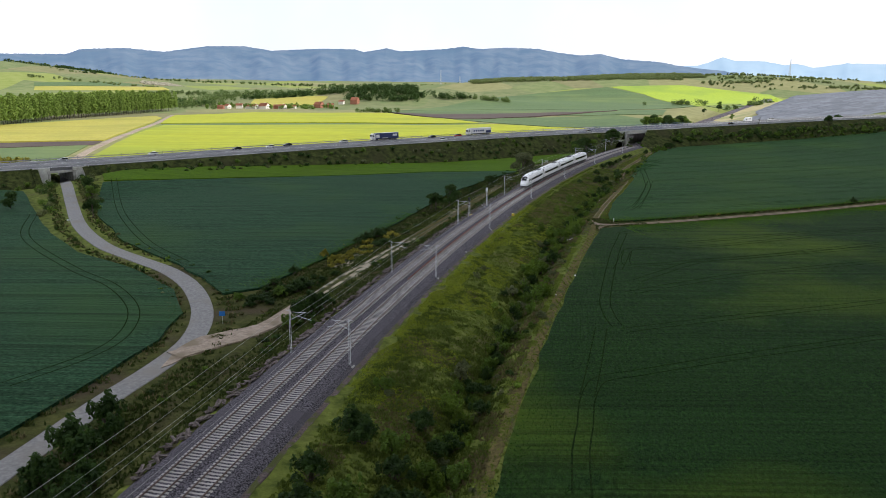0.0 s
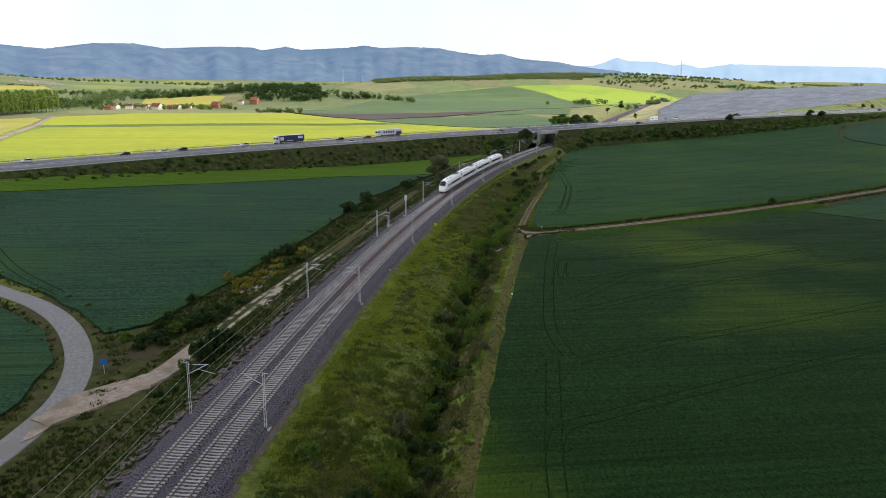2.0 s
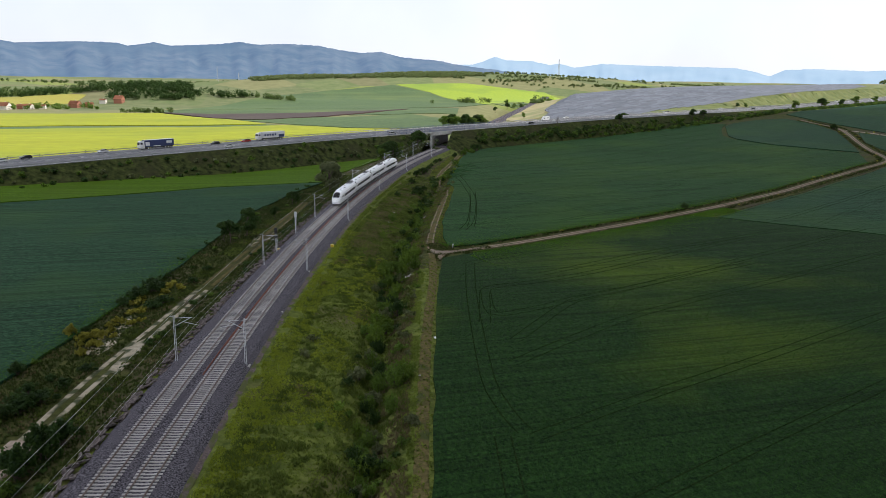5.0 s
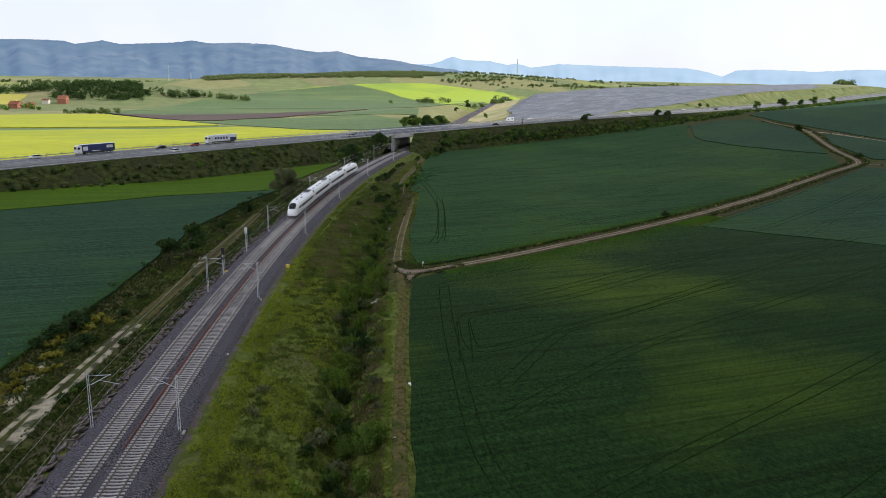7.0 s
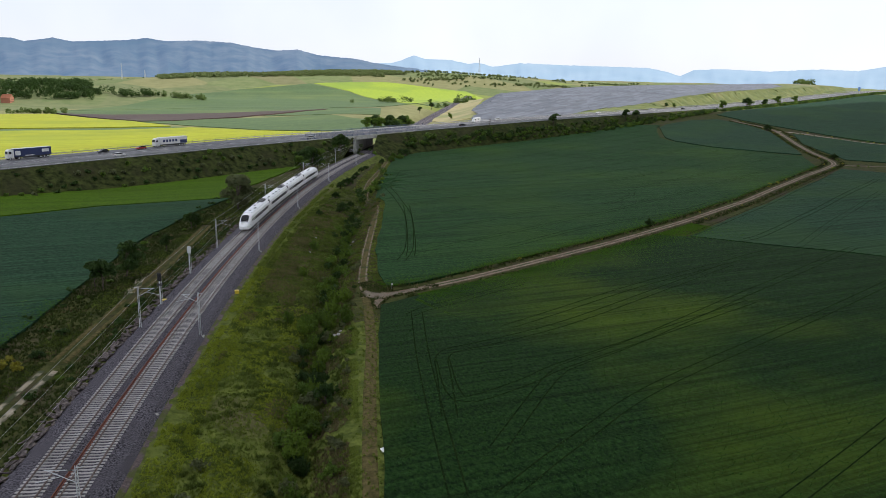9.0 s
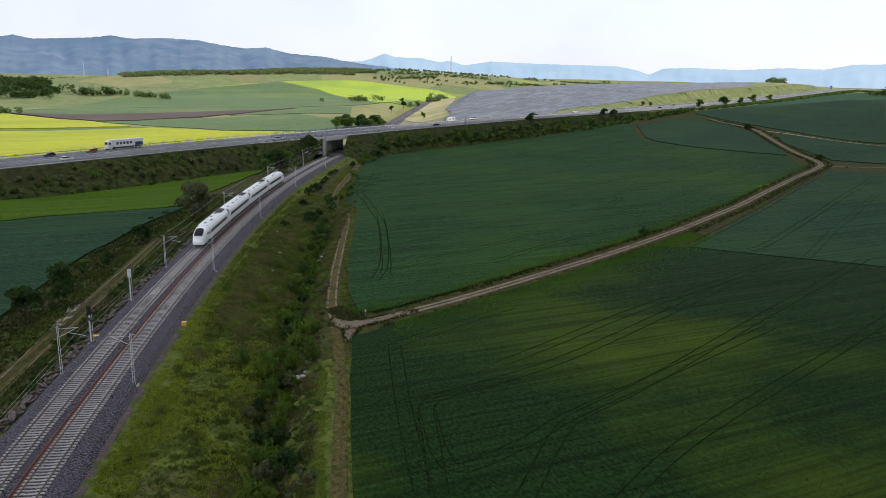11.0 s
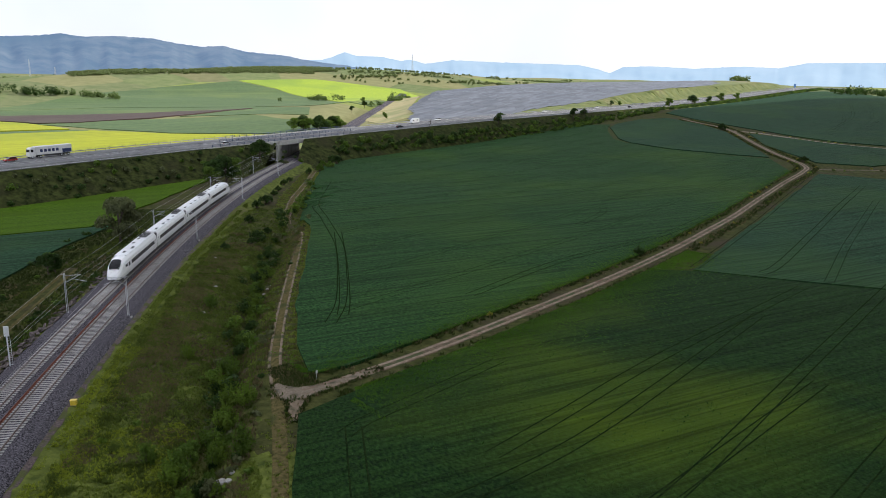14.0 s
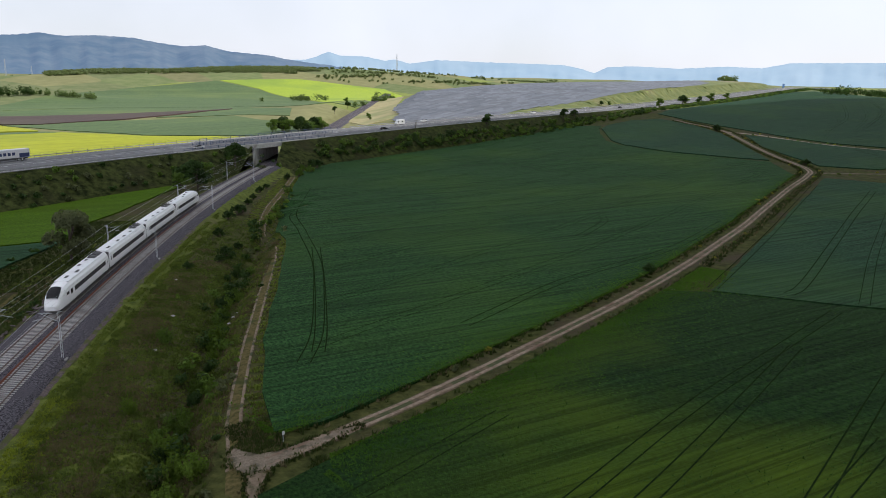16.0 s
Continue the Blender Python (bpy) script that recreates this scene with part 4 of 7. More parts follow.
cabinet(20.4, 213.5, M["yellow"], "small yellow trackside box on the ballast edge")
cabinet(8.0, 212.0, M["yellow"], "small yellow box beside the cable slabs", 0.4)


def signpost(x, y, mat, label, turn, w=0.6, h=0.6, hz=2.0):
    e = new("sign_post")
    e.matrix_world = pose(x, y, ground(x, y), 0, 0, turn)
    bm = bmesh.new()
    tube(bm, (0, 0, -0.3), (0, 0, hz + h), 0.04, 0.04, 6)
    part("post", bm, M["galv"], e)
    bm = bmesh.new()
    box(bm, -w / 2, w / 2, -0.07, -0.045, hz, hz + h, bevel=0.01)
    part("sign_plate", bm, mat, e)
    return tagged(e, label, "sign")


signpost(-37.2, 119.5, M["blue"], "blue road sign on a post where the track joins", 10, 1.0, 0.8, 1.4)
signpost(49.6, 212.4, M["white_box"], "small pale sign post at the field corner", 20, 0.35, 0.45, 0.9)
signpost(-106, 206, M["white_box"], "small white marker beside the lane", 40, 1.0, 0.35, 0.6)

# ---- loose rusty rails between the tracks ----
for off, y0, y1 in ((0.35, 140, 345), (0.62, 150, 300)):
    bm = bmesh.new()
    sweep_rail(bm, off, [(o, h - 0.1) for o, h in RAIL_SEC], y0, y1)
    tagged(part("spare_rail", bm, M["rust"]), "rusty brown spare rail lying between the tracks", "rail", "spare rails")

# ---- train ----
CAR_L = 26.6


def hull(bm, secs):
    """Lofted body; secs: (x, half width, floor, roof, shift of the shoulder)."""
    prev = None
    first = last = None
    for x, w, z0, z1, rr in secs:
        prof = [(-w * 0.82, z0), (-w * 0.97, z0 + 0.35 * (z1 - z0) * 0.3), (-w, z0 + 0.33 * (z1 - z0)), (-w * 0.985, z0 + 0.62 * (z1 - z0)), (-w * 0.9, z0 + 0.82 * (z1 - z0)), (-w * 0.7, z0 + 0.945 * (z1 - z0)), (-w * 0.36, z1)]
        prof = prof + [(-a, b) for a, b in reversed(prof)]
        ring = [bm.verts.new((x, a, b)) for a, b in prof]
        if prev:
            for k in range(len(ring)):
                bm.faces.new((prev[k], prev[(k + 1) % len(ring)], ring[(k + 1) % len(ring)], ring[k]))
        first = first or ring
        last = prev = ring
    bm.faces.new(first)
    bm.faces.new(list(reversed(last)))


def train_car(train, kind, pantograph):
    """kind: 1 cab at +x, -1 cab at -x, 0 none."""
    h = CAR_L / 2 - 0.3
    W, Z0, Z1 = 1.46, 0.55, 4.02
    full = [(-h, W, Z0, Z1, 0), (h, W, Z0, Z1, 0)]
    if kind:
        k = kind
        nose = [(h - 5.2, W, Z0, Z1, 0), (h - 4.0, W, Z0, 3.94, 0), (h - 2.8, W * 0.98, Z0, 3.66, 0), (h - 1.7, W * 0.94, Z0, 3.1, 0), (h - 0.8, W * 0.86, Z0 + 0.02, 2.35, 0), (h - 0.2, W * 0.72, Z0 + 0.1, 1.8, 0), (h + 0.15, W * 0.5, Z0 + 0.25, 1.45, 0)]
        full = [(k * x, w, a, b, 0) for x, w, a, b, _ in [(-h, W, Z0, Z1, 0)] + nose]
        if k < 0:
            full.reverse()
    bm = bmesh.new()
    hull(bm, full)
    car = part("car_body", bm, M["train_white"], train, "white lacquered carriage body", smooth=False)
    lo, hi = -h + 0.9, h - 0.9
    if kind == 1:
        hi = h - 5.0
    if kind == -1:
        lo = -h + 5.0
    for s in (-1, 1):
        bm = bmesh.new()
        box(bm, lo, hi, *sorted((s * (W - 0.05), s * (W + 0.012))), 2.02, 2.78)
        part("window_band", bm, M["glass_dark"], car, "black continuous window band")
    for s in (-1, 1):
        bm = bmesh.new()
        box(bm, lo, hi, *sorted((s * (W - 0.05), s * (W + 0.012))), 0.7, 0.78)
        part("stripe", bm, M["under"], car, "thin grey stripe")
    for x in ((-h + 1.6), (h - 1.6 if kind != 1 else h - 6.4)):
        if kind == -1 and x < 0:
            x = -h + 6.4
        for s in (-1, 1):
            bm = bmesh.new()
            box(bm, x - 0.45, x + 0.45, *sorted((s * (W - 0.05), s * (W + 0.02))), 0.8, 2.9)
            part("door", bm, M["train_white"], car)
    bm = bmesh.new()
    r0, r1 = (-h + 0.5 if kind != -1 else -h + 5.4), (h - 0.5 if kind != 1 else h - 5.4)
    box(bm, r0, r1, -1.12, 1.12, 3.86, 4.06, bevel=0.08)
    part("roof", bm, M["train_roof"], car, "grey roof panel")
    rr = random.Random(int(CAR_L * 10) + kind + (3 if pantograph else 0))
    for k in range(5):
        x = r0 + (r1 - r0) * (0.12 + 0.19 * k) + rr.uniform(-0.5, 0.5)
        bm = bmesh.new()
        yy = rr.choice((-0.5, 0.45, 0.0))
        box(bm, x - rr.uniform(0.4, 0.9), x + rr.uniform(0.4, 0.9), yy - 0.22, yy + 0.22, 4.04, 4.14, bevel=0.03)
        part("roof_vent", bm, M["under"], car)
    bm = bmesh.new()
    box(bm, -h + 1.2, h - (1.2 if kind != 1 else 4), -1.2, 1.2, 0.32, 0.62)
    part("underframe", bm, M["under"], car)
    for bx in (-8.6, 8.6):
        bm = bmesh.new()
        box(bm, bx - 1.7, bx + 1.7, -1.05, 1.05, 0.35, 0.6, bevel=0.05)
        for wx in (-1.3, 1.3):
            for wy in (-0.84, 0.84):
                tube(bm, (bx + wx, wy - 0.07, 0.44), (bx + wx, wy + 0.07, 0.44), 0.43, 0.43, 14)
        part("bogie", bm, M["under"], car, "dark steel bogie with wheels")
    if kind:
        k = kind
        bm = bmesh.new()
        rows = []
        for x, w, z in ((h - 0.95, 0.86, 2.5), (h - 1.7, 0.98, 3.1), (h - 2.4, 0.92, 3.48), (h - 3.1, 0.8, 3.76)):
            rows.append([bm.verts.new((k * (x + 0.16), q * w, z + 0.1 - 0.16 * abs(q) ** 3)) for q in (-1, -0.5, 0, 0.5, 1)])
        for a, b in zip(rows, rows[1:]):
            for q in range(4):
                bm.faces.new((a[q], a[q + 1], b[q + 1], b[q]))
        bmesh.ops.solidify(bm, geom=bm.faces[:], thickness=0.1)
        part("windscreen", bm, M["glass_dark"], car, "large black windscreen")
        for s in (-1, 1):
            bm = bmesh.new()
            box(bm, *sorted((k * (h - 4.3), k * (h - 3.2))), *sorted((s * 1.3, s * 1.47)), 2.3, 2.75)
            part("cab_window", bm, M["glass_dark"], car)
        for s in (-1, 1):
            bm = bmesh.new()
            bmesh.ops.create_uvsphere(bm, u_segments=10, v_segments=6, radius=0.16, matrix=Matrix.Translation((k * (h - 0.35), s * 0.78, 1.6)))
            part("headlight", bm, M["lamp_glass"], car)
    if pantograph:
        for dx in (-1, 1):
            bm = bmesh.new()
            x0 = (h - 3.2) * (1 if kind != 1 else -1)
            x0 += dx * 1.3
            box(bm, x0 - 0.9, x0 + 0.9, -0.7, 0.7, 4.1, 4.2)
            tube(bm, (x0 - 0.7, -0.4, 4.25), (x0 + 0.5, -0.15, 4.55), 0.05)
            tube(bm, (x0 - 0.7, 0.4, 4.25), (x0 + 0.5, 0.15, 4.55), 0.05)
            tube(bm, (x0 - 0.5, -0.8, 4.6), (x0 - 0.5, 0.8, 4.6), 0.05)
            for q in (-0.5, 0, 0.5):
                tube(bm, (x0 + q, 0.55, 4.2), (x0 + q, 0.55, 4.45), 0.09, 0.07, 8)
            part("pantograph", bm, M["under"], car, "dark folded pantograph on insulators")
    return car


NOSE_Y = 262.0
train = tagged(new("train"), "white four-car electric passenger train with black window band", "train")
ty = NOSE_Y
train.matrix_world = Matrix.Translation(rail_pt(ty, -TRACK_OFF))
inv = train.matrix_world.inverted()
for i in range(4):
    a = Vector(rail_pt(ty, -TRACK_OFF))
    b = a
    yb = ty
    while (b - a).length < CAR_L:
        yb += 0.05
        b = Vector(rail_pt(yb, -TRACK_OFF))
    d = (b - a).normalized()
    car = train_car(train, -1 if i == 0 else (1 if i == 3 else 0), i in (0, 1, 2))
    car.matrix_basis = inv @ (Matrix.Translation((a + b) / 2) @ d.to_track_quat("X", "Z").to_matrix().to_4x4())
    if i:
        bm = bmesh.new()
        box(bm, -0.42, 0.42, -1.36, 1.36, 0.6, 3.85, bevel=0.08)
        g = part("gangway", bm, M["under"], train, "black rubber gangway between cars")
        g.matrix_basis = inv @ (Matrix.Translation(a) @ d.to_track_quat("X", "Z").to_matrix().to_4x4())
    ty = yb

# ---- railway bridge ----
SKEW = 1.2


def rail_wall(name, label, off, y0, y1, thick, mat, ztop=-1.0):
    """A wall along the railway, up to the underside of the motorway deck."""
    bm = bmesh.new()
    n = 6
    for a in range(n):
        ya, yb = y0 + (y1 - y0) * a / n, y0 + (y1 - y0) * (a + 1) / n
        vs = []
        for yy in (ya, yb):
            for o in (off, off + thick):
                x, y, z = rail_pt(yy, o)
                m, mz = mw_near(x, y)
                top = mz - 1.2 if abs(m) < 15.2 else mz - 1.2 - (abs(m) - 15.2) * 0.62
                vs += [bm.verts.new((x, y, z - 1.2)), bm.verts.new((x, y, max(top, z - 1.0)))]
        for f in ((0, 1, 3, 2), (4, 6, 7, 5), (0, 4, 5, 1), (2, 3, 7, 6), (1, 5, 7, 3), (0, 2, 6, 4)):
            bm.faces.new([vs[k] for k in f])
    return struct(part(name, bm, mat), label, "abutment")


M["red_wall"] = surf("red_brown_wall", (0.2, 0.08, 0.05), (0.3, 0.13, 0.08), 1.5, bump=0.2)
rail_wall("bridge_abutment", "pale concrete abutment wall of the railway bridge", -6.6, 448, 492, -0.9, M["pale_concrete"])
rail_wall("bridge_abutment_far", "reddish brown painted abutment wall under the bridge", 8.6, 452, 500, 0.9, M["red_wall"])
bm = bmesh.new()
for s in (-13, -9, -5, -1.5, 1.5, 5, 9, 13):
    prev = None
    for i in range(B_I - 24 + int(s * SKEW / 2), B_I + 25 + int(s * SKEW / 2), 4):
        a, b = MWF[i - 1], MWF[i + 1]
        t = Vector((b.x - a.x, b.y - a.y, 0)).normalized()
        c = Vector((MWF[i].x - t.y * s, MWF[i].y + t.x * s, 0))
        r = []
        for o, h in ((-0.45, -1.25), (0.45, -1.25), (0.3, -2.1), (-0.3, -2.1)):
            r.append(bm.verts.new((c.x - t.y * o, c.y + t.x * o, MWF[i].z + h)))
        if prev:
            for k in range(4):
                bm.faces.new((prev[k], prev[(k + 1) % 4], r[(k + 1) % 4], r[k]))
        prev = r
struct(part("bridge_girders", bm, M["concrete"]), "concrete girders under the motorway deck", "bridge")
for side in (-1, 1):
    bm, prev = bmesh.new(), None
    for i in range(B_I - 22 + int(side * HALF * SKEW / 2), B_I + 23 + int(side * HALF * SKEW / 2), 3):
        a, b = MWF[i - 1], MWF[i + 1]
        t = Vector((b.x - a.x, b.y - a.y, 0)).normalized()
        r = [bm.verts.new((MWF[i].x - t.y * side * o, MWF[i].y + t.x * side * o, MWF[i].z + h)) for o, h in ((HALF + 0.05, 0.22), (HALF + 0.45, 0.22), (HALF + 0.4, -1.75), (HALF + 0.05, -1.75))]
        if prev:
            for k in range(4):
                bm.faces.new((prev[k], prev[(k + 1) % 4], r[(k + 1) % 4], r[k]))
        prev = r
    struct(part("bridge_fascia", bm, M["pale_concrete"]), "pale concrete edge beam of the motorway bridge", "bridge")
M["parapet"] = simple("blue_grey_paint", (0.07, 0.1, 0.17), 0.5)


def mwf_pt(i, off, h=0.0):
    a, b = MWF[max(0, i - 1)], MWF[min(len(MWF) - 1, i + 1)]
    t = Vector((b.x - a.x, b.y - a.y, 0)).normalized()
    return Vector((MWF[i].x - t.y * off, MWF[i].y + t.x * off, MWF[i].z + h))


def rail_fence(name, label, i0, i1, off, heights, gap, mat, post_h, group, post_w=0.07):
    """Posts and rails along the motorway."""
    e = tagged(new(name), label, "railing", group)
    e.location = mwf_pt(i0, off)
    inv = Matrix.Translation(-e.location)
    for h, th in heights:
        bm = bmesh.new()
        prev = None
        for i in range(i0, i1 + 1, 3):
            r = [bm.verts.new(mwf_pt(i, off + o, h + z)) for o, z in ((-0.04, -th), (0.04, -th), (0.04, th), (-0.04, th))]
            if prev:
                for k in range(4):
                    bm.faces.new((prev[k], prev[(k + 1) % 4], r[(k + 1) % 4], r[k]))
            prev = r
        bmesh.ops.transform(bm, matrix=inv, verts=bm.verts)
        part("rail", bm, mat, e)
    cnt = (i1 - i0) // gap + 1
    if cnt <= 60:
        for i in range(i0, i1 + 1, gap):
            bm = bmesh.new()
            p = mwf_pt(i, off) - e.location
            box(bm, p.x - post_w, p.x + post_w, p.y - post_w, p.y + post_w, p.z - 0.4, p.z + post_h)
            part("post", bm, mat, e)
    else:
        bm = bmesh.new()
        for i in range(i0, i1 + 1, gap):
            p = mwf_pt(i, off) - e.location
            box(bm, p.x - post_w, p.x + post_w, p.y - post_w, p.y + post_w, p.z - 0.4, p.z + post_h)
        tagged(part("post_row", bm, mat, e), kind="stuff")
    return e


for off in (-HALF + 0.2, -1.2, 1.2, HALF - 0.2):
    rail_fence("bridge_railing", "blue-grey steel bridge railing on the motorway edge", B_I - 20 + int(off * SKEW / 2), B_I + 20 + int(off * SKEW / 2), off, ((0.55, 0.05), (1.1, 0.06)), 2, M["parapet"], 1.2, "bridge railings", 0.12)
for off, a, b in ((-HALF + 0.3, 0, B_I - 30), (-HALF + 0.3, B_I + 14, END_I), (-0.5, 0, B_I - 24), (-0.5, B_I + 22, END_I), (HALF - 0.3, 0, B_I - 10), (HALF - 0.3, B_I + 32, END_I)):
    rail_fence("guard_rail", "galvanised steel guard rail along the motorway", a, b, off, ((0.62, 0.15),), 2, M["dull_galv"], 0.75, "motorway guard rails")
rail_fence("field_fence", "dark posts of a wire fence beside the yellow field", U_I - 20, B_I - 8, HALF + 3.2, ((1.1, 0.015), (0.6, 0.015)), 3, M["under"], 0.9, "fences")

# ---- underpass of the lane ----
ua, ub = MWF[U_I - 1], MWF[U_I + 1]
ut = Vector((ub.x - ua.x, ub.y - ua.y, 0)).normalized()
UM = Matrix.Translation((MWF[U_I].x, MWF[U_I].y, 0)) @ Matrix.Rotation(math.atan2(ut.y, ut.x), 4, "Z")
uz = MWF[U_I].z
for s in (-1, 1):
    bm = bmesh.new()
    box(bm, *sorted((s * 4.0, s * 4.9)), -15.5, 15.5, -4.5, uz - 1.2, UM)
    struct(part("underpass_wall", bm, M["concrete"]), "pale concrete side wall of the lane underpass", "wall")
    for q in (-1, 1):
        bm = bmesh.new()
        box(bm, *sorted((s * 4.0, s * 10.6)), *sorted((q * 14.55, q * 15.2)), -5, uz - 0.05, UM)
        struct(part("head_wall", bm, M["pale_concrete"]), "pale concrete head wall beside the lane underpass", "wall")
        bm = bmesh.new()
        vs = [bm.verts.new(UM @ Vector(c)) for x0 in (s * 10.0, s * 10.6) for c in ((x0, q * 15.2, -5), (x0, q * 15.2, uz + 0.1), (x0, q * 26, uz - 6.6), (x0, q * 26, -5))]
        for f in ((0, 1, 2, 3), (4, 7, 6, 5), (0, 4, 5, 1), (1, 5, 6, 2), (2, 6, 7, 3), (0, 3, 7, 4)):
            bm.faces.new([vs[k] for k in f])
        struct(part("wing_wall", bm, M["bank"]), "overgrown sloping wing wall of the underpass", "wall")
bm = bmesh.new()
box(bm, -5.2, 5.2, -15.4, 15.4, uz - 2.0, uz - 1.22, UM)
struct(part("underpass_deck", bm, M["concrete"]), "concrete deck over the lane underpass", "deck")

# ---- small bridge further along ----
C_I = mwf_index(478, 614)
for off in (-HALF + 0.2, HALF - 0.2):
    rail_fence("bridge_railing", "blue-grey steel railing over a small underpass", C_I - 9, C_I + 9, off, ((0.55, 0.05), (1.1, 0.06)), 2, M["parapet"], 1.2, "bridge railings", 0.12)
ca, cb = MWF[C_I - 1], MWF[C_I + 1]
CM = Matrix.Translation((MWF[C_I].x, MWF[C_I].y, MWF[C_I].z)) @ Matrix.Rotation(math.atan2(cb.y - ca.y, cb.x - ca.x), 4, "Z")
# no passage behind: a dark panel in the opening stands for its shade
for nm, lab, b6, mt in (("culvert_wall", "pale concrete wall of a small underpass", (-9, -4, -16.4, -15.2, -6, -0.1), "concrete"), ("culvert_wall", "pale concrete wall of a small underpass", (4, 9, -16.4, -15.2, -6, -0.1), "concrete"), ("culvert_beam", "concrete beam over a small underpass", (-4, 4, -16.4, -15.2, -1.3, -0.1), "concrete"), ("culvert_back", "dark panel standing for the shaded inside of a small underpass", (-4, 4, -15.4, -15.22, -6, -1.3), "under")):
    bm = bmesh.new()
    box(bm, *b6, CM)
    struct(part(nm, bm, M[mt]), lab, "underpass")

# ---- vehicles ----
def wheels(e, xs, w, r):
    for x in xs:
        for s in (-1, 1):
            bm = bmesh.new()
            tube(bm, (x, s * (w - 0.2), r), (x, s * w, r), r, r, 14)
            t = part("wheel", bm, M["tyre"], e)
            bm = bmesh.new()
            tube(bm, (x, s * (w - 0.02), r), (x, s * (w + 0.015), r), r * 0.6, r * 0.55, 10)
            part("rim", bm, M["galv"], t)


def prism(bm, prof, w0, w1=None, zsplit=None):
    """Side outline (x, z) pulled across, narrower above zsplit."""
    w1 = w1 or w0
    L = [bm.verts.new((x, (w0 if zsplit is None or z <= zsplit else w1), z)) for x, z in prof]
    R = [bm.verts.new((x, -(w0 if zsplit is None or z <= zsplit else w1), z)) for x, z in prof]
    n = len(prof)
    bm.faces.new(L)
    bm.faces.new(list(reversed(R)))
    for k in range(n):
        bm.faces.new((L[k], R[k], R[(k + 1) % n], L[(k + 1) % n]))


PAINTS = {"white": simple("white_car_paint", (0.75, 0.75, 0.74), 0.25), "black": simple("dark_car_paint", (0.02, 0.022, 0.026), 0.2), "red": simple("red_car_paint", (0.35, 0.03, 0.025), 0.25),
          "grey": simple("silver_car_paint", (0.4, 0.41, 0.42), 0.25, 0.4), "blue": simple("navy_paint", (0.02, 0.035, 0.12), 0.35)}


def car_thing(colour, estate):
    e = new("car")
    k = -0.35 if estate else 0.0
    bm = bmesh.new()
    prism(bm, [(-2.15, 0.35), (-2.2, 0.7), (-2.05, 0.95), (1.0, 0.98), (1.95, 0.82), (2.15, 0.6), (2.1, 0.32)], 0.88)
    bmesh.ops.bevel(bm, geom=bm.edges[:], offset=0.07, segments=2, affect="EDGES")
    part("body", bm, PAINTS[colour], e)
    bm = bmesh.new()
    prism(bm, [(-1.95 + k * 0.4, 0.95), (-1.35 + k, 1.42), (0.1, 1.44), (1.0, 0.97)], 0.82, 0.62, 1.0)
    part("glazing", bm, M["glass_dark"], e, "dark side and rear glass")
    bm = bmesh.new()
    prism(bm, [(-1.4 + k, 1.405), (-1.25 + k, 1.47), (0.0, 1.485), (0.15, 1.42)], 0.64)
    part("roof", bm, PAINTS[colour], e)
    wheels(e, (-1.3, 1.32), 0.86, 0.32)
    for s in (-1, 1):
        bm = bmesh.new()
        box(bm, 1.98, 2.15, *sorted((s * 0.5, s * 0.8)), 0.58, 0.72, bevel=0.02)
        part("headlight", bm, M["lamp_glass"], e)
        bm = bmesh.new()
        box(bm, -2.22, -2.1, *sorted((s * 0.55, s * 0.82)), 0.68, 0.85, bevel=0.02)
        part("tail_light", bm, M["red_lamp"], e)
    return e


def on_road(i, off, back):
    """Pose on the motorway, facing along it or back."""
    a, b = MWF[i - 1], MWF[i + 1]
    d = (b - a).normalized() * (-1 if back else 1)
    return Matrix.Translation(mwf_pt(i, off, 0.03 + (HALF - abs(off)) * 0.0085)) @ d.to_track_quat("X", "Z").to_matrix().to_4x4()


CARS = [(-125, 325, "white", 9.5, 1), (-97, 350, "black", 6.0, 1), (-82, 356, "white", 6.0, 1), (-73, 362, "black", 9.5, 1), (-48, 378, "white", 9.8, 1), (-153, 300, "grey", 6.2, 1),
        (-4, 402, "black", 6.3, 1), (10, 412, "red", 6.5, 1), (-3, 399, "white", -9.5, 0), (83, 450, "white", -9.8, 0), (186, 496, "black", -9.6, 0), (231, 514, "white", 9.8, 1), (261, 524, "white", -10, 0),
        (330, 552, "white", 6.2, 1), (407, 583, "white", 9.6, 1), (481, 618, "grey", 6.2, 1), (430, 594, "black", -6.2, 0), (620, 680, "white", 9.6, 1)]
protos = {}
for n, (x, y, c, off, back) in enumerate(CARS):
    i = mwf_index(x, y)
    key = (c, n % 2)
    m = on_road(i, off, back)
    if key in protos:
        copy_thing(protos[key], m)
    else:
        ob = car_thing(c, n % 2 == 1)
        ob.matrix_world = m
        word = {"white": "white", "black": "dark", "red": "dark red", "grey": "silver"}[c]
        protos[key] = tagged(ob, f"{word} {'estate' if n % 2 else 'hatchback'} car driving on the motorway", "car", "cars on the motorway")


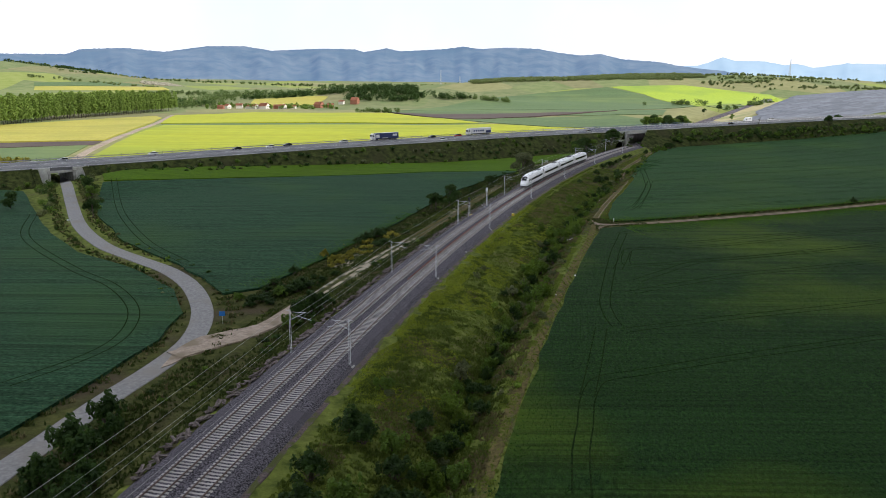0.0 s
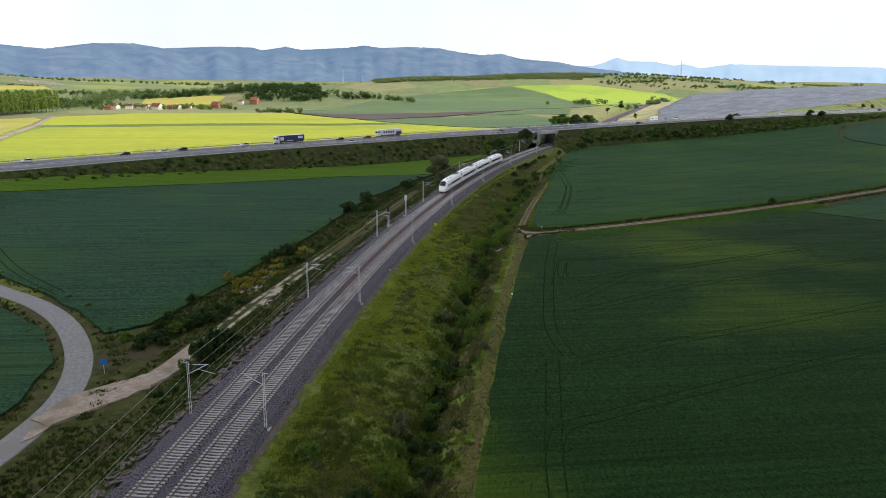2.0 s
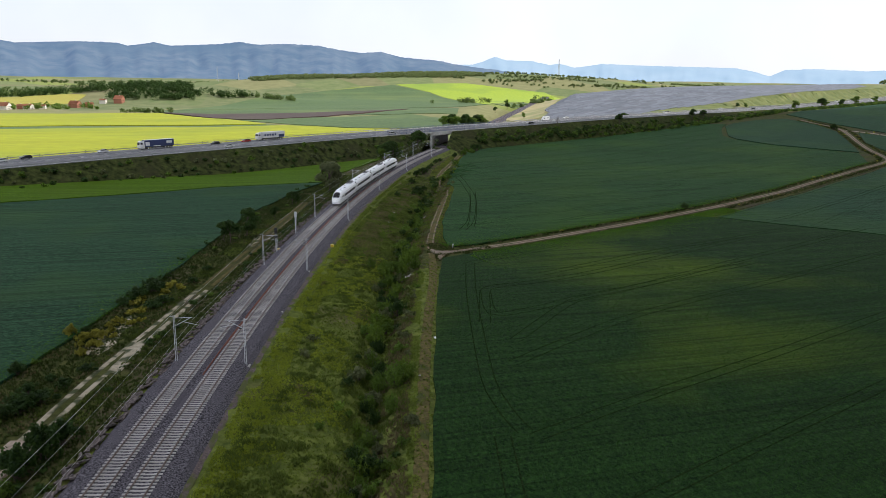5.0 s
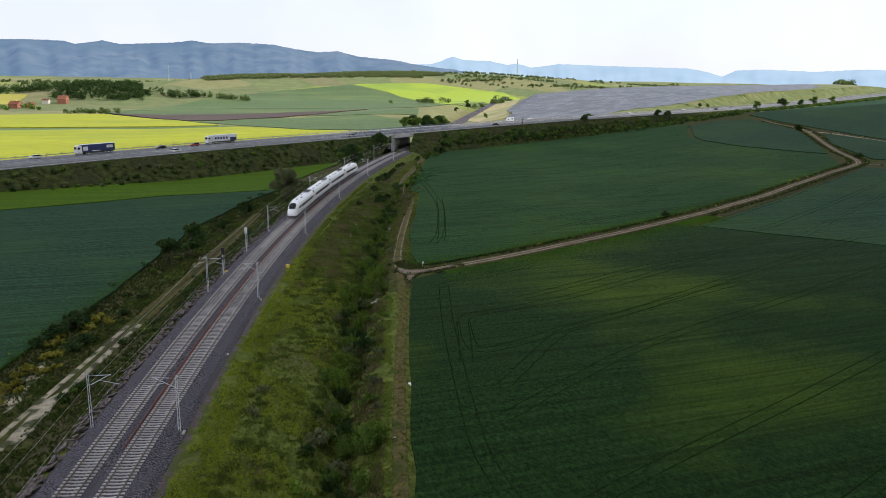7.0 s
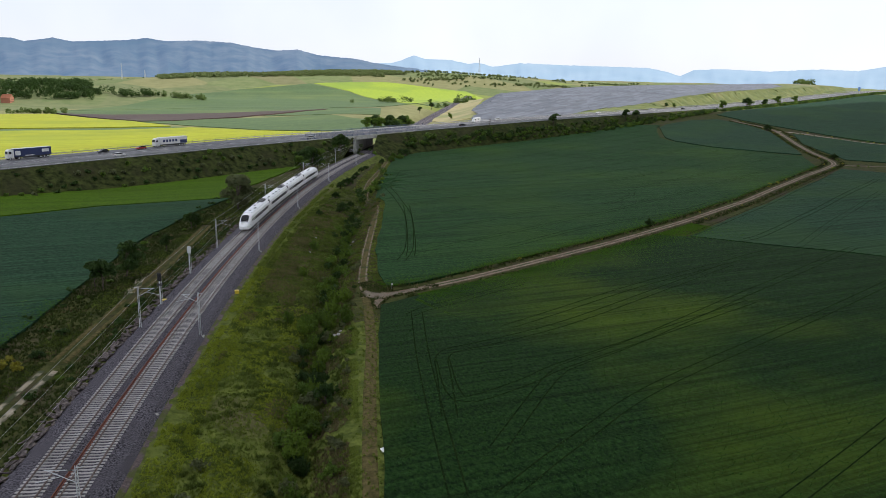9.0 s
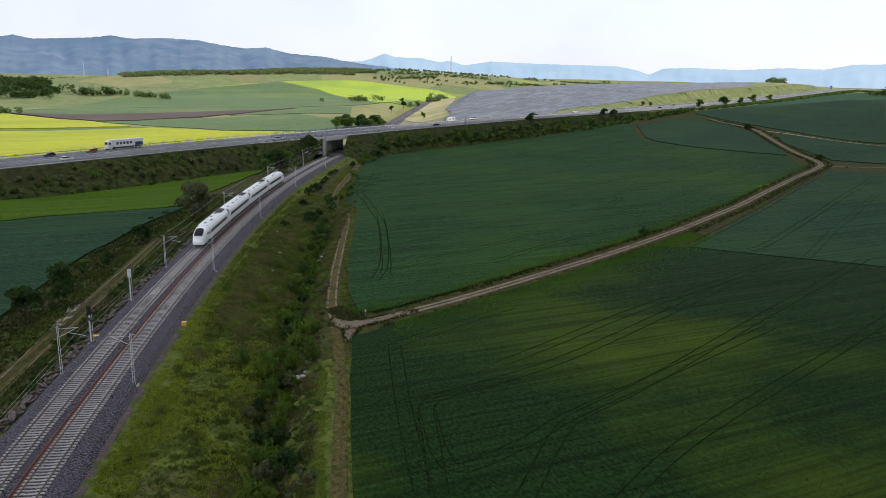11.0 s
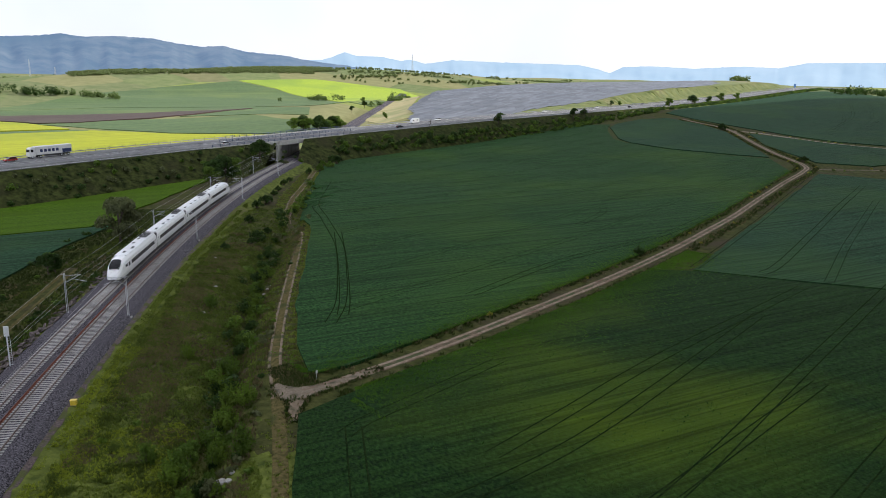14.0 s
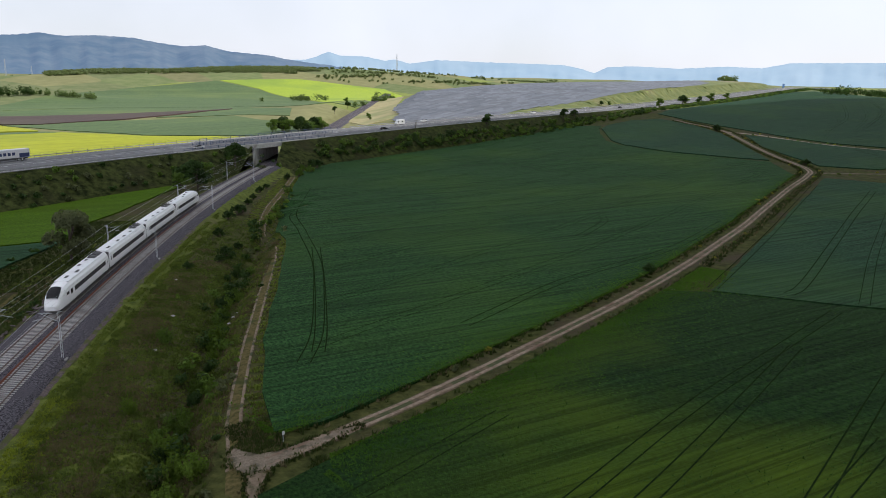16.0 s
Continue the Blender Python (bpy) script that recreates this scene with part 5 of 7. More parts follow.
def truck_thing(side, mark, label):
    e = new("truck")
    bm = bmesh.new()
    prism(bm, [(-1.9, 0.6), (-1.9, 3.7), (-0.6, 3.85), (0.1, 3.3), (0.35, 2.2), (0.4, 0.6)], 1.22)
    bmesh.ops.bevel(bm, geom=bm.edges[:], offset=0.1, segments=2, affect="EDGES")
    bmesh.ops.translate(bm, vec=(7.6, 0, 0), verts=bm.verts)
    cab = part("cab", bm, PAINTS["white"], e, "white tractor cab")
    bm = bmesh.new()
    vs = [bm.verts.new(c) for c in ((7.98, -1.05, 2.2), (7.98, 1.05, 2.2), (7.76, 1.0, 3.15), (7.76, -1.0, 3.15))]
    bm.faces.new(vs)
    bmesh.ops.solidify(bm, geom=bm.faces[:], thickness=-0.04)
    part("windscreen", bm, M["glass_dark"], cab)
    for s in (-1, 1):
        bm = bmesh.new()
        box(bm, 6.6, 7.5, *sorted((s * 1.15, s * 1.235)), 2.2, 3.0)
        part("cab_window", bm, M["glass_dark"], cab)
    bm = bmesh.new()
    box(bm, -7.9, 5.6, -1.26, 1.26, 1.1, 3.95, bevel=0.05)
    tr = part("trailer", bm, side, e)
    bm = bmesh.new()
    box(bm, -7.92, 5.62, -1.2, 1.2, 3.93, 4.02, bevel=0.02)
    part("trailer_roof", bm, PAINTS["white"], tr, "white trailer roof")
    for s in (-1, 1):
        for x0, x1, z0, z1 in mark:
            bm = bmesh.new()
            box(bm, x0, x1, *sorted((s * 1.25, s * 1.275)), z0, z1, bevel=0.01)
            part("side_mark", bm, PAINTS["white"] if side == PAINTS["blue"] else PAINTS["blue"], tr, "plain block of side lettering")
    bm = bmesh.new()
    box(bm, -7.6, 7.0, -0.5, 0.5, 0.65, 1.08)
    part("chassis", bm, M["under"], e)
    for s in (-1, 1):
        bm = bmesh.new()
        box(bm, -2.5, 2.8, *sorted((s * 1.1, s * 1.2)), 0.45, 1.05)
        part("side_skirt", bm, M["under"], e)
    wheels(e, (-6.4, -5.1, -3.8, 4.1, 7.1), 1.22, 0.5)
    return tagged(e, label, "truck", "trucks on the motorway")


truck_thing(PAINTS["blue"], [(3.4, 5.3, 1.6, 3.2), (-7.0, -4.4, 2.2, 3.3), (-1.5, 1.8, 1.2, 1.5)], "articulated truck with navy blue curtain trailer").matrix_world = on_road(mwf_index(-30, 393), 9.8, 1)
truck_thing(PAINTS["white"], [(3.2, 4.2, 2.0, 3.0), (1.7, 2.7, 2.0, 3.0), (0.2, 1.2, 2.0, 3.0), (-1.3, -0.3, 2.0, 3.0), (-2.8, -1.8, 2.0, 3.0), (-7.7, -4.2, 1.2, 2.6)], "articulated truck with white trailer and dark blue marks").matrix_world = on_road(mwf_index(24, 420), 9.8, 1)

# camper van
cv = new("camper_van")
bm = bmesh.new()
prism(bm, [(-2.9, 0.45), (-2.9, 2.7), (-2.7, 2.85), (1.2, 2.85), (1.9, 2.2), (2.4, 1.35), (2.95, 1.15), (3.0, 0.4)], 1.08)
bmesh.ops.bevel(bm, geom=bm.edges[:], offset=0.08, segments=2, affect="EDGES")
part("body", bm, PAINTS["white"], cv)
for s in (-1, 1):
    for x0, x1, z0, z1 in ((1.2, 2.1, 1.4, 2.0), (-1.8, -0.6, 1.6, 2.1)):
        bm = bmesh.new()
        box(bm, x0, x1, *sorted((s * 1.0, s * 1.1)), z0, z1)
        part("side_window", bm, M["glass_dark"], cv)
wheels(cv, (-1.9, 1.9), 1.06, 0.35)
cv.matrix_world = on_road(mwf_index(210, 505), 6.5, 1)
tagged(cv, "white camper van driving on the motorway", "camper van", "cars on the motorway")

# blue motorway sign on the crest
i = mwf_index(850, 782)
p = mwf_pt(i, -17.5)
sg = tagged(new("motorway_sign"), "large blue motorway direction sign on steel posts", "sign")
sg.matrix_world = Matrix.Translation(p) @ Matrix.Rotation(radians(20), 4, "Z")
for s in (-1.6, 1.6):
    bm = bmesh.new()
    tube(bm, (s * 1.4, 0, -4), (s * 1.4, 0, 8.5), 0.18, 0.16, 8)
    part("post", bm, M["galv"], sg)
bm = bmesh.new()
box(bm, -4, 4, -0.25, -0.15, 4.0, 8.5, bevel=0.03)
part("sign_plate", bm, M["blue"], sg)

# ---- wheel marks in the crops ----
# ribbons on the crop top; dark colour mixes soil with shade of the gaps
M["tramline"] = surf("trodden_crop", (0.007, 0.015, 0.006), (0.022, 0.036, 0.012), 1.5, bump=0.5, spec=0.0)
TRAMS_NEAR = [[(14, 66), (15.5, 75), (17.2, 81.5), (18.6, 88), (20.9, 94.3), (23.2, 96.5), (27, 97.8), (36.5, 101.5), (60, 110), (100, 124)], [(48.8, 196.4), (41.5, 173.7), (34.3, 148.1), (30.4, 133), (29.5, 127), (29.2, 121.2), (29.4, 117.5)],
              [(26.4, 117), (21.6, 99), (19, 90)], [(44.5, 174), (41.4, 163), (42.5, 159.7), (52, 162.5), (64, 167.4), (110, 181)], [(38, 156), (42.5, 168.7), (44, 173.3), (46.2, 176.4), (50, 177.5), (55.5, 178.5), (70.5, 182.5), (91.5, 190.5), (128, 206)]]
TRAMS_SIDE = [[(47.1, 195), (50.4, 197.3), (57.7, 200.2), (75, 207)], [(40, 147), (56, 162.5), (62.4, 166.2), (79, 172), (139, 196), (170, 208)], [(36, 138), (50, 146), (71, 156.3), (117, 171), (160, 186)], [(60, 184), (72, 188.4), (99, 198.4), (127.5, 207.3), (150, 214)], [(30, 116), (52, 124), (100, 140), (150, 158)]]
TRAMS_MID = [[(112, 388), (93.5, 347), (86.5, 317.5), (79.8, 287.7), (72, 264), (64.4, 243.5), (58.8, 233)], [(84, 300), (75, 272), (66, 246), (62, 236)], [(87, 236.7), (118.7, 251), (160, 263), (200, 282)], [(148, 283), (153, 286), (167, 295.5), (172, 302)], [(141, 233.8), (187, 259), (281, 311)], [(151.5, 224.8), (164, 229.8), (226, 262), (288, 293)]]
TRAMS_FAR = [[(-122, 217), (-106, 184), (-79, 153), (-65, 140), (-55, 126), (-51, 113), (-52, 103), (-58, 92)], [(-124, 277), (-97, 220), (-75, 182), (-57, 159)], [(520, 440), (600, 480), (680, 540)], [(460, 430), (540, 470), (640, 540)], [(345, 470), (360, 430), (348, 400)], [(380, 340), (400, 375)]]
# regular tramlines of the sprayer, parallel to the farm track
TRAMS_FAINT = []
for k in range(1, 15):
    line = [(x, 219 + 14.6 * k + (x - 60 + 6.6 * k) * 0.45 + 1.5 * math.sin(x / 37 + k)) for x in range(56, 340, 6)]
    line = [q for q in line if inside(MID_FIELD, q[0], q[1]) and inside(MID_FIELD, q[0] + 5, q[1] - 4) and inside(MID_FIELD, q[0] - 5, q[1] + 4)]
    if len(line) > 4:
        TRAMS_FAINT.append(line)
TRAMS_FAINT += [[(158 + 13 * k, 214 - 19 * k), (200 + 13 * k, 238 - 19 * k), (262 + 13 * k, 271 - 19 * k)] for k in (0, 1, 2)]
TRAMS_FAINT += [[(450 + 22 * k, 415 + 6 * k), (540 + 22 * k, 465 + 4 * k), (650 + 20 * k, 545)] for k in (-1, 1, 2, 3, 5)]
TRAMS_FAINT += [[(322 + 9 * k, 455 - 12 * k), (350 + 9 * k, 470 - 12 * k), (380 + 9 * k, 488 - 12 * k)] for k in (0, 1, 2)]
for line in TRAMS_FAINT:
    pts = smooth_line([(x, y, 0) for x, y in line], 4)
    for o in (-0.9, 0.9):
        struct(ribbon("ground_tramline", pts, 0, M["tramline"], section=[(o - 0.07, 0.44), (o - 0.035, 0.472), (o + 0.035, 0.472), (o + 0.07, 0.44)]), "faint sprayer wheel mark, its shaded gap as dark colour", "wheel mark")
for line in TRAMS_NEAR + TRAMS_SIDE + TRAMS_MID + TRAMS_FAR:
    pts = smooth_line([(x, y, 0) for x, y in line], 2.5)
    for o in (-0.95, 0.95):
        sec = [(o - 0.11, 0.44), (o - 0.07, 0.475), (o + 0.07, 0.475), (o + 0.11, 0.44)]
        struct(ribbon("ground_tramline", pts, 0, M["tramline"], section=sec), "wheel mark through the wheat, its shaded gap as dark colour", "wheel mark")

# ---- leaves ----
LEAF = {"dark": leafy("dark_leaves", (0.014, 0.03, 0.010), (0.055, 0.095, 0.024)), "mid": leafy("green_leaves", (0.045, 0.08, 0.014), (0.13, 0.2, 0.034)),
        "light": leafy("light_leaves", (0.06, 0.1, 0.014), (0.155, 0.225, 0.034)), "poplar": leafy("poplar_leaves", (0.09, 0.14, 0.03), (0.2, 0.27, 0.06)),
        "grey": leafy("grey_leaves", (0.06, 0.075, 0.035), (0.16, 0.17, 0.085)), "olive": leafy("olive_leaves", (0.11, 0.11, 0.017), (0.29, 0.26, 0.045)),
        "hill": leafy("hill_leaves", (0.1, 0.135, 0.05), (0.19, 0.225, 0.095)),
        # far trees: paler green, distance haze mixed into the leaf colour
        "far": leafy("far_leaves", (0.07, 0.105, 0.035), (0.14, 0.185, 0.065))}
M["bark"] = surf("bark", (0.06, 0.045, 0.035), (0.13, 0.105, 0.085), 4.0, bump=0.4)


def fast_mesh(name, co, quads=None, tris=None, mat=None):
    """Mesh from arrays of points and quads or triangles."""
    me = bpy.data.meshes.new(name)
    n = 4 if quads is not None else 3
    f = (quads if quads is not None else tris).reshape(-1)
    cnt = len(f) // n
    me.vertices.add(len(co))
    me.vertices.foreach_set("co", co.astype(np.float32).reshape(-1))
    me.loops.add(len(f))
    me.loops.foreach_set("vertex_index", f.astype(np.int32))
    me.polygons.add(cnt)
    me.polygons.foreach_set("loop_start", np.arange(0, cnt * n, n, dtype=np.int32))
    me.polygons.foreach_set("loop_total", np.full(cnt, n, dtype=np.int32))
    me.update(calc_edges=True)
    if mat:
        me.materials.append(mat)
    return me


def leaf_quads(centres, normals, size, rg):
    """Small pointed quads at the centres."""
    n = len(centres)
    r = rg.normal(size=(n, 3))
    a = np.cross(normals, r)
    a /= np.linalg.norm(a, axis=1)[:, None] + 1e-9
    b = np.cross(normals, a)
    s = (size * rg.uniform(0.6, 1.35, n))[:, None]
    co = np.stack([centres - a * s, centres - b * s * 0.6 + normals * s * 0.15, centres + a * s, centres + b * s * 0.6], 1).reshape(-1, 3)
    return co, np.arange(n * 4).reshape(-1, 4)


def crown_mesh(name, lobes, leaves, size, mat, seed, droop=0.0):
    """Leaves over the shells of several lobes (x, y, z, rx, ry, rz)."""
    rg = np.random.default_rng(seed)
    L = np.array(lobes, float)
    w = (L[:, 3] * L[:, 4] + L[:, 3] * L[:, 5]) ** 1.0
    pick = rg.choice(len(L), leaves, p=w / w.sum())
    d = rg.normal(size=(leaves, 3))
    d[:, 2] = np.where(d[:, 2] < -0.3, -d[:, 2] * 0.6, d[:, 2])
    d /= np.linalg.norm(d, axis=1)[:, None]
    rad = rg.uniform(0.62, 1.08, leaves) ** 0.7
    c = L[pick, :3] + d * L[pick, 3:] * rad[:, None]
    c[:, 2] -= droop * rg.random(leaves)
    nrm = d + rg.normal(scale=0.55, size=(leaves, 3))
    nrm /= np.linalg.norm(nrm, axis=1)[:, None]
    co, q = leaf_quads(c, nrm, size, rg)
    co[:, 2] = np.maximum(co[:, 2], 0.02)
    return fast_mesh(name, co, quads=q, mat=mat)


def limbs_mesh(name, paths, mat):
    bm = bmesh.new()
    for pts, r0, r1 in paths:
        n = len(pts) - 1
        for k in range(n):
            tube(bm, pts[k], pts[k + 1], r0 + (r1 - r0) * k / n, r0 + (r1 - r0) * (k + 1) / n, 6)
    me = bpy.data.meshes.new(name)
    bm.to_mesh(me)
    bm.free()
    me.materials.append(mat)
    return me


def shrub_proto(kind, h, w, leaves, size, seed):
    rs = random.Random(seed)
    lobes, stems = [], []
    n = rs.randint(13, 18)
    for k in range(n):
        a = k / n * math.tau * 2 + rs.uniform(-0.4, 0.4)
        r = w * rs.uniform(0.08, 0.8)
        rr = w * rs.uniform(0.13, 0.25)
        zz = h * rs.uniform(0.25, 0.62) * (1.15 - 0.5 * r / w)
        lobes.append((math.cos(a) * r, math.sin(a) * r, zz, rr, rr, min(h * rs.uniform(0.24, 0.45), h * 1.1 - zz)))
        stems.append(([(0, 0, -0.2), (math.cos(a) * r * 0.4, math.sin(a) * r * 0.4, zz * 0.55), (math.cos(a) * r, math.sin(a) * r, zz)], 0.05, 0.02))
    lobes.append((0, 0, h * 0.5, w * 0.4, w * 0.4, h * 0.35))
    e = new("shrub")
    c = new("crown", crown_mesh("crown", lobes, leaves, size, LEAF[kind], seed))
    s = new("stem", limbs_mesh("stems", stems, M["bark"]))
    c.parent = s.parent = e
    return e


def willow_proto(kind, h, w, shoots, seed):
    """Bush of upright leafy shoots from one stool."""
    rg = np.random.default_rng(seed)
    cen, nor, stems = [], [], []
    for k in range(shoots):
        a, out = rg.uniform(0, math.tau), rg.uniform(0.0, 1.0) ** 0.6
        top = np.array((math.cos(a) * w * out, math.sin(a) * w * out, h * rg.uniform(0.6, 1.0) * (1.0 - 0.42 * out ** 2)))
        foot = np.array((math.cos(a) * w * 0.28 * out, math.sin(a) * w * 0.28 * out, -0.15))
        n = 50
        t = rg.uniform(0.15, 1.0, n)
        c = foot + (top - foot) * t[:, None] + rg.normal(scale=0.17, size=(n, 3)) * (1.25 - t[:, None])
        cen.append(c)
        nor.append(rg.normal(size=(n, 3)) + np.array((math.cos(a), math.sin(a), 0.5)))
        if k % 3 == 0:
            stems.append(([tuple(foot), tuple(foot + (top - foot) * 0.9)], 0.03, 0.01))
    nor = np.concatenate(nor)
    nor /= np.linalg.norm(nor, axis=1)[:, None]
    co, q = leaf_quads(np.concatenate(cen), nor, 0.095, rg)
    co[:, 2] = np.maximum(co[:, 2], 0.02)
    e = new("shrub")
    c = new("crown", fast_mesh("crown", co, quads=q, mat=LEAF[kind]))
    st = new("stem", limbs_mesh("stems", stems, M["bark"]))
    c.parent = st.parent = e
    return e


def tree_proto(name, kind, h, w, leaves, size, seed, trunk=0.3, low=0.25):
    rs = random.Random(seed)
    lobes, paths = [], [([(0, 0, -0.4), (rs.uniform(-.2, .2), rs.uniform(-.2, .2), h * low), (rs.uniform(-.3, .3), rs.uniform(-.3, .3), h * 0.75)], trunk, trunk * 0.3)]
    for k in range(rs.randint(9, 13)):
        a = rs.uniform(0, math.tau)
        zz = h * rs.uniform(low + 0.1, 0.86)
        spread = w * math.sin(math.pi * min(1, max(0.15, (zz / h - low * 0.6) / (1.05 - low * 0.6)))) * rs.uniform(0.45, 0.95)
        rr = w * rs.uniform(0.3, 0.5)
        x, y = math.cos(a) * spread * 0.8, math.sin(a) * spread * 0.8
        lobes.append((x, y, zz, rr, rr, min(rr * rs.uniform(0.7, 1.0), h - zz)))
        paths.append(([(0, 0, zz * 0.55), (x * 0.5, y * 0.5, zz * 0.8), (x * 0.9, y * 0.9, zz)], trunk * 0.4, 0.04))
    lobes.append((0, 0, h * 0.82, w * 0.4, w * 0.4, h * 0.18))
    e = new(name)
    t = new("trunk", limbs_mesh("trunk", paths[:1], M["bark"]))
    b = new("branch", limbs_mesh("limbs", paths[1:], M["bark"]))
    c = new("crown", crown_mesh("crown", lobes, leaves, size, LEAF[kind], seed))
    t.parent = b.parent = c.parent = e
    return e


class Planter:
    """Places copies of prototypes; the first place takes the prototype itself."""

    def __init__(self, proto):
        self.proto, self.used = proto, False

    def put(self, x, y, s=1.0, turn=0.0, lift=0.0, base=None, tall=1.0):
        z = (ground(x, y) if base is None else base) + lift
        m = pose(x, y, z, 0, 0, turn)
        if not self.used:
            self.used = True
            self.proto.matrix_world = m
            self.proto.scale = (s, s, s * tall)
            return self.proto
        ob = copy_thing(self.proto, m)
        ob.scale = (s, s, s * tall)
        return ob


rs = random.Random(11)
SHRUBS = {}
for kind, word in (("dark", "dark green"), ("mid", "green"), ("light", "light green"), ("grey", "grey green"), ("olive", "olive yellow")):
    SHRUBS[kind] = [(Planter(shrub_proto(kind, 2.4, 1.7, 1100, 0.145, 20 + k + len(kind) * 7)), word) for k in range(3)]


WILLOWS = {kind: [(Planter(willow_proto(kind, 2.7, 1.25, 44, 90 + k + len(kind) * 5)), word) for k in range(2)] for kind, word in (("dark", "dark green"), ("mid", "green"), ("light", "light green"))}


SCRUB = []


def scrub(x, y, s, kind, tall=1.0, base=None):
    """A far bush, joined later with the others of its kind; none grows on the gravel."""
    if math.hypot(x + 35.5, y - 109.5) < 8:
        return
    SCRUB.append((kind, x, y, ground(x, y) if base is None else base, s, tall))


def shrub(x, y, s, kind, where, group, tall=1.0, base=None):
    pl, word = rs.choice(SHRUBS[kind])
    ob = pl.put(x, y, s, rs.uniform(0, 360), -0.1, base, tall)
    return tagged(ob, f"{word} leafy shrub {where}", "shrub", group)


def willow(x, y, s, kind, tall=1.0):
    pl, word = rs.choice(WILLOWS[kind])
    return tagged(pl.put(x, y, s, rs.uniform(0, 360), -0.1, None, tall), f"{word} upright bush of leafy shoots in the railway ditch", "shrub", "ditch shrubs")


# ditch on the right of the railway: willow bushes, darker low growth between them
for x, y, s, kind in ((20.8, 164, 0.95, "light"), (19.3, 156.5, 1.3, "light"), (17.1, 147.7, 0.9, "mid"), (18.7, 137.5, 1.35, "mid"), (20.2, 138.5, 1.0, "light"), (13.8, 133.2, 1.0, "mid"), (25.3, 173.3, 1.0, "light"), (24.2, 171, 0.8, "mid"), (29.1, 184.3, 1.0, "light"), (27.6, 181.5, 0.8, "light"),
                      (28.6, 195, 0.9, "light"), (38.1, 213.3, 1.2, "light"), (38.2, 218.6, 1.35, "light"), (39.8, 211, 1.1, "light"), (36.4, 207.2, 1.3, "light"), (36.4, 198, 1.05, "mid"), (34.5, 203, 1.1, "mid"), (29.4, 196.8, 1.0, "mid"), (26.8, 198.5, 0.8, "mid"), (35.4, 227, 0.8, "light"), (43, 250.5, 0.95, "mid"), (51.2, 253.5, 1.15, "light"),
                      (1.4, 88, 1.35, "light"), (2.6, 86.2, 1.1, "light"), (10.2, 117, 1.05, "light"), (9.4, 114.5, 0.8, "mid"), (17.3, 143, 1.1, "dark"), (34.2, 200, 1.0, "light"), (16.2, 130, 0.8, "mid"), (12.2, 124, 0.75, "mid"), (6.5, 104, 0.7, "mid"), (40.5, 224, 1.0, "mid"), (44.5, 236, 0.8, "mid")):
    willow(x, y, s * 1.15, kind, rs.uniform(0.95, 1.2))
y = 60.0
while y < 300:
    x, yy, _ = rail_pt(y, rs.gauss(22.2, 0.9))
    willow(x, yy, rs.uniform(0.55, 1.05), rs.choice(("dark", "dark", "mid", "mid", "light")), rs.uniform(0.8, 1.15))
    y += rs.uniform(2.5, 6.0)
y = 58.0
while y < 395:
    for k in range(2 if y < 300 else 1):
        d = rs.gauss(22.0 if y < 300 else 20.5, 1.2)
        x, yy, _ = rail_pt(y + rs.uniform(-1.5, 1.5), d)
        kind = rs.choice(("dark", "dark", "dark", "mid", "mid", "light", "grey"))
        size = rs.choice((0.4, 0.6, 0.8, 1.05)) * rs.uniform(0.85, 1.15)
        if y < 215:
            shrub(x, yy, size, kind, "in the railway ditch", "ditch shrubs", rs.uniform(0.7, 1.2))
        else:
            scrub(x, yy, size, kind, rs.uniform(0.7, 1.2))
    y += rs.uniform(2.2, 4.6)
for x, y, s in ((77.4, 347, 1.5), (73.3, 341, 1.3), (79, 349, 1.2), (66, 320, 1.1), (63.5, 301, 1.3), (68, 309, 0.9), (53.5, 290.4, 0.8), (61, 296, 0.9), (84, 362, 1.0), (94, 385, 1.1), (98, 392, 1.0), (88, 371, 0.9), (58, 275, 1.0), (55.5, 270, 0.9)):
    shrub(x, y, s, "dark", "on the railway bank", "ditch shrubs", 0.95)
for k in range(70):
    y = rs.uniform(58, 340)
    x, yy, _ = rail_pt(y, rs.uniform(23.8, 27.5))
    scrub(x, yy, rs.uniform(0.2, 0.5), rs.choice(("grey", "grey", "dark", "mid")), 0.7)
# low scrub dotted over the grass slope
for k in range(16):
    y = rs.uniform(60, 330)
    x, yy, _ = rail_pt(y, rs.uniform(9, 28))
    scrub(x, yy, rs.uniform(0.25, 0.6), rs.choice(("mid", "light", "grey", "mid")), rs.uniform(0.6, 1.0))
# larger bushes at the foot of the slope
SLOPE_NEAR = ((-10, 77.6, 1.7, "dark", 0.9), (-8.6, 76, 1.4, "dark", 0.9), (-13.1, 67.7, 1.5, "dark", 0.9), (-7.5, 90.4, 1.1, "mid", 0.8), (-2.1, 81.6, 1.3, "dark", 0.9), (-4.7, 70.1, 1.4, "dark", 0.9), (-5.6, 75.6, 1.3, "mid", 0.9), (-0.6, 78, 1.0, "dark", 0.9), (11.9, 137.6, 0.7, "dark", 0.9), (6.3, 125, 0.5, "mid", 0.9))
SLOPE_FAR = ((-13, 62, 1.6, "dark", 0.9), (-9, 64, 1.5, "mid", 0.9), (-3, 66, 1.4, "dark", 0.9), (2, 72, 1.2, "mid", 0.8), (17.3, 124, 0.8, "grey", 0.8), (15.2, 120, 0.6, "mid", 0.8), (22, 150, 0.8, "mid", 0.8), (24, 155, 0.7, "grey", 0.7))
for x, y, s, kind, tall in SLOPE_NEAR + SLOPE_FAR:
    shrub(x, y, s, kind, "at the foot of the railway slope", "ditch shrubs", tall)
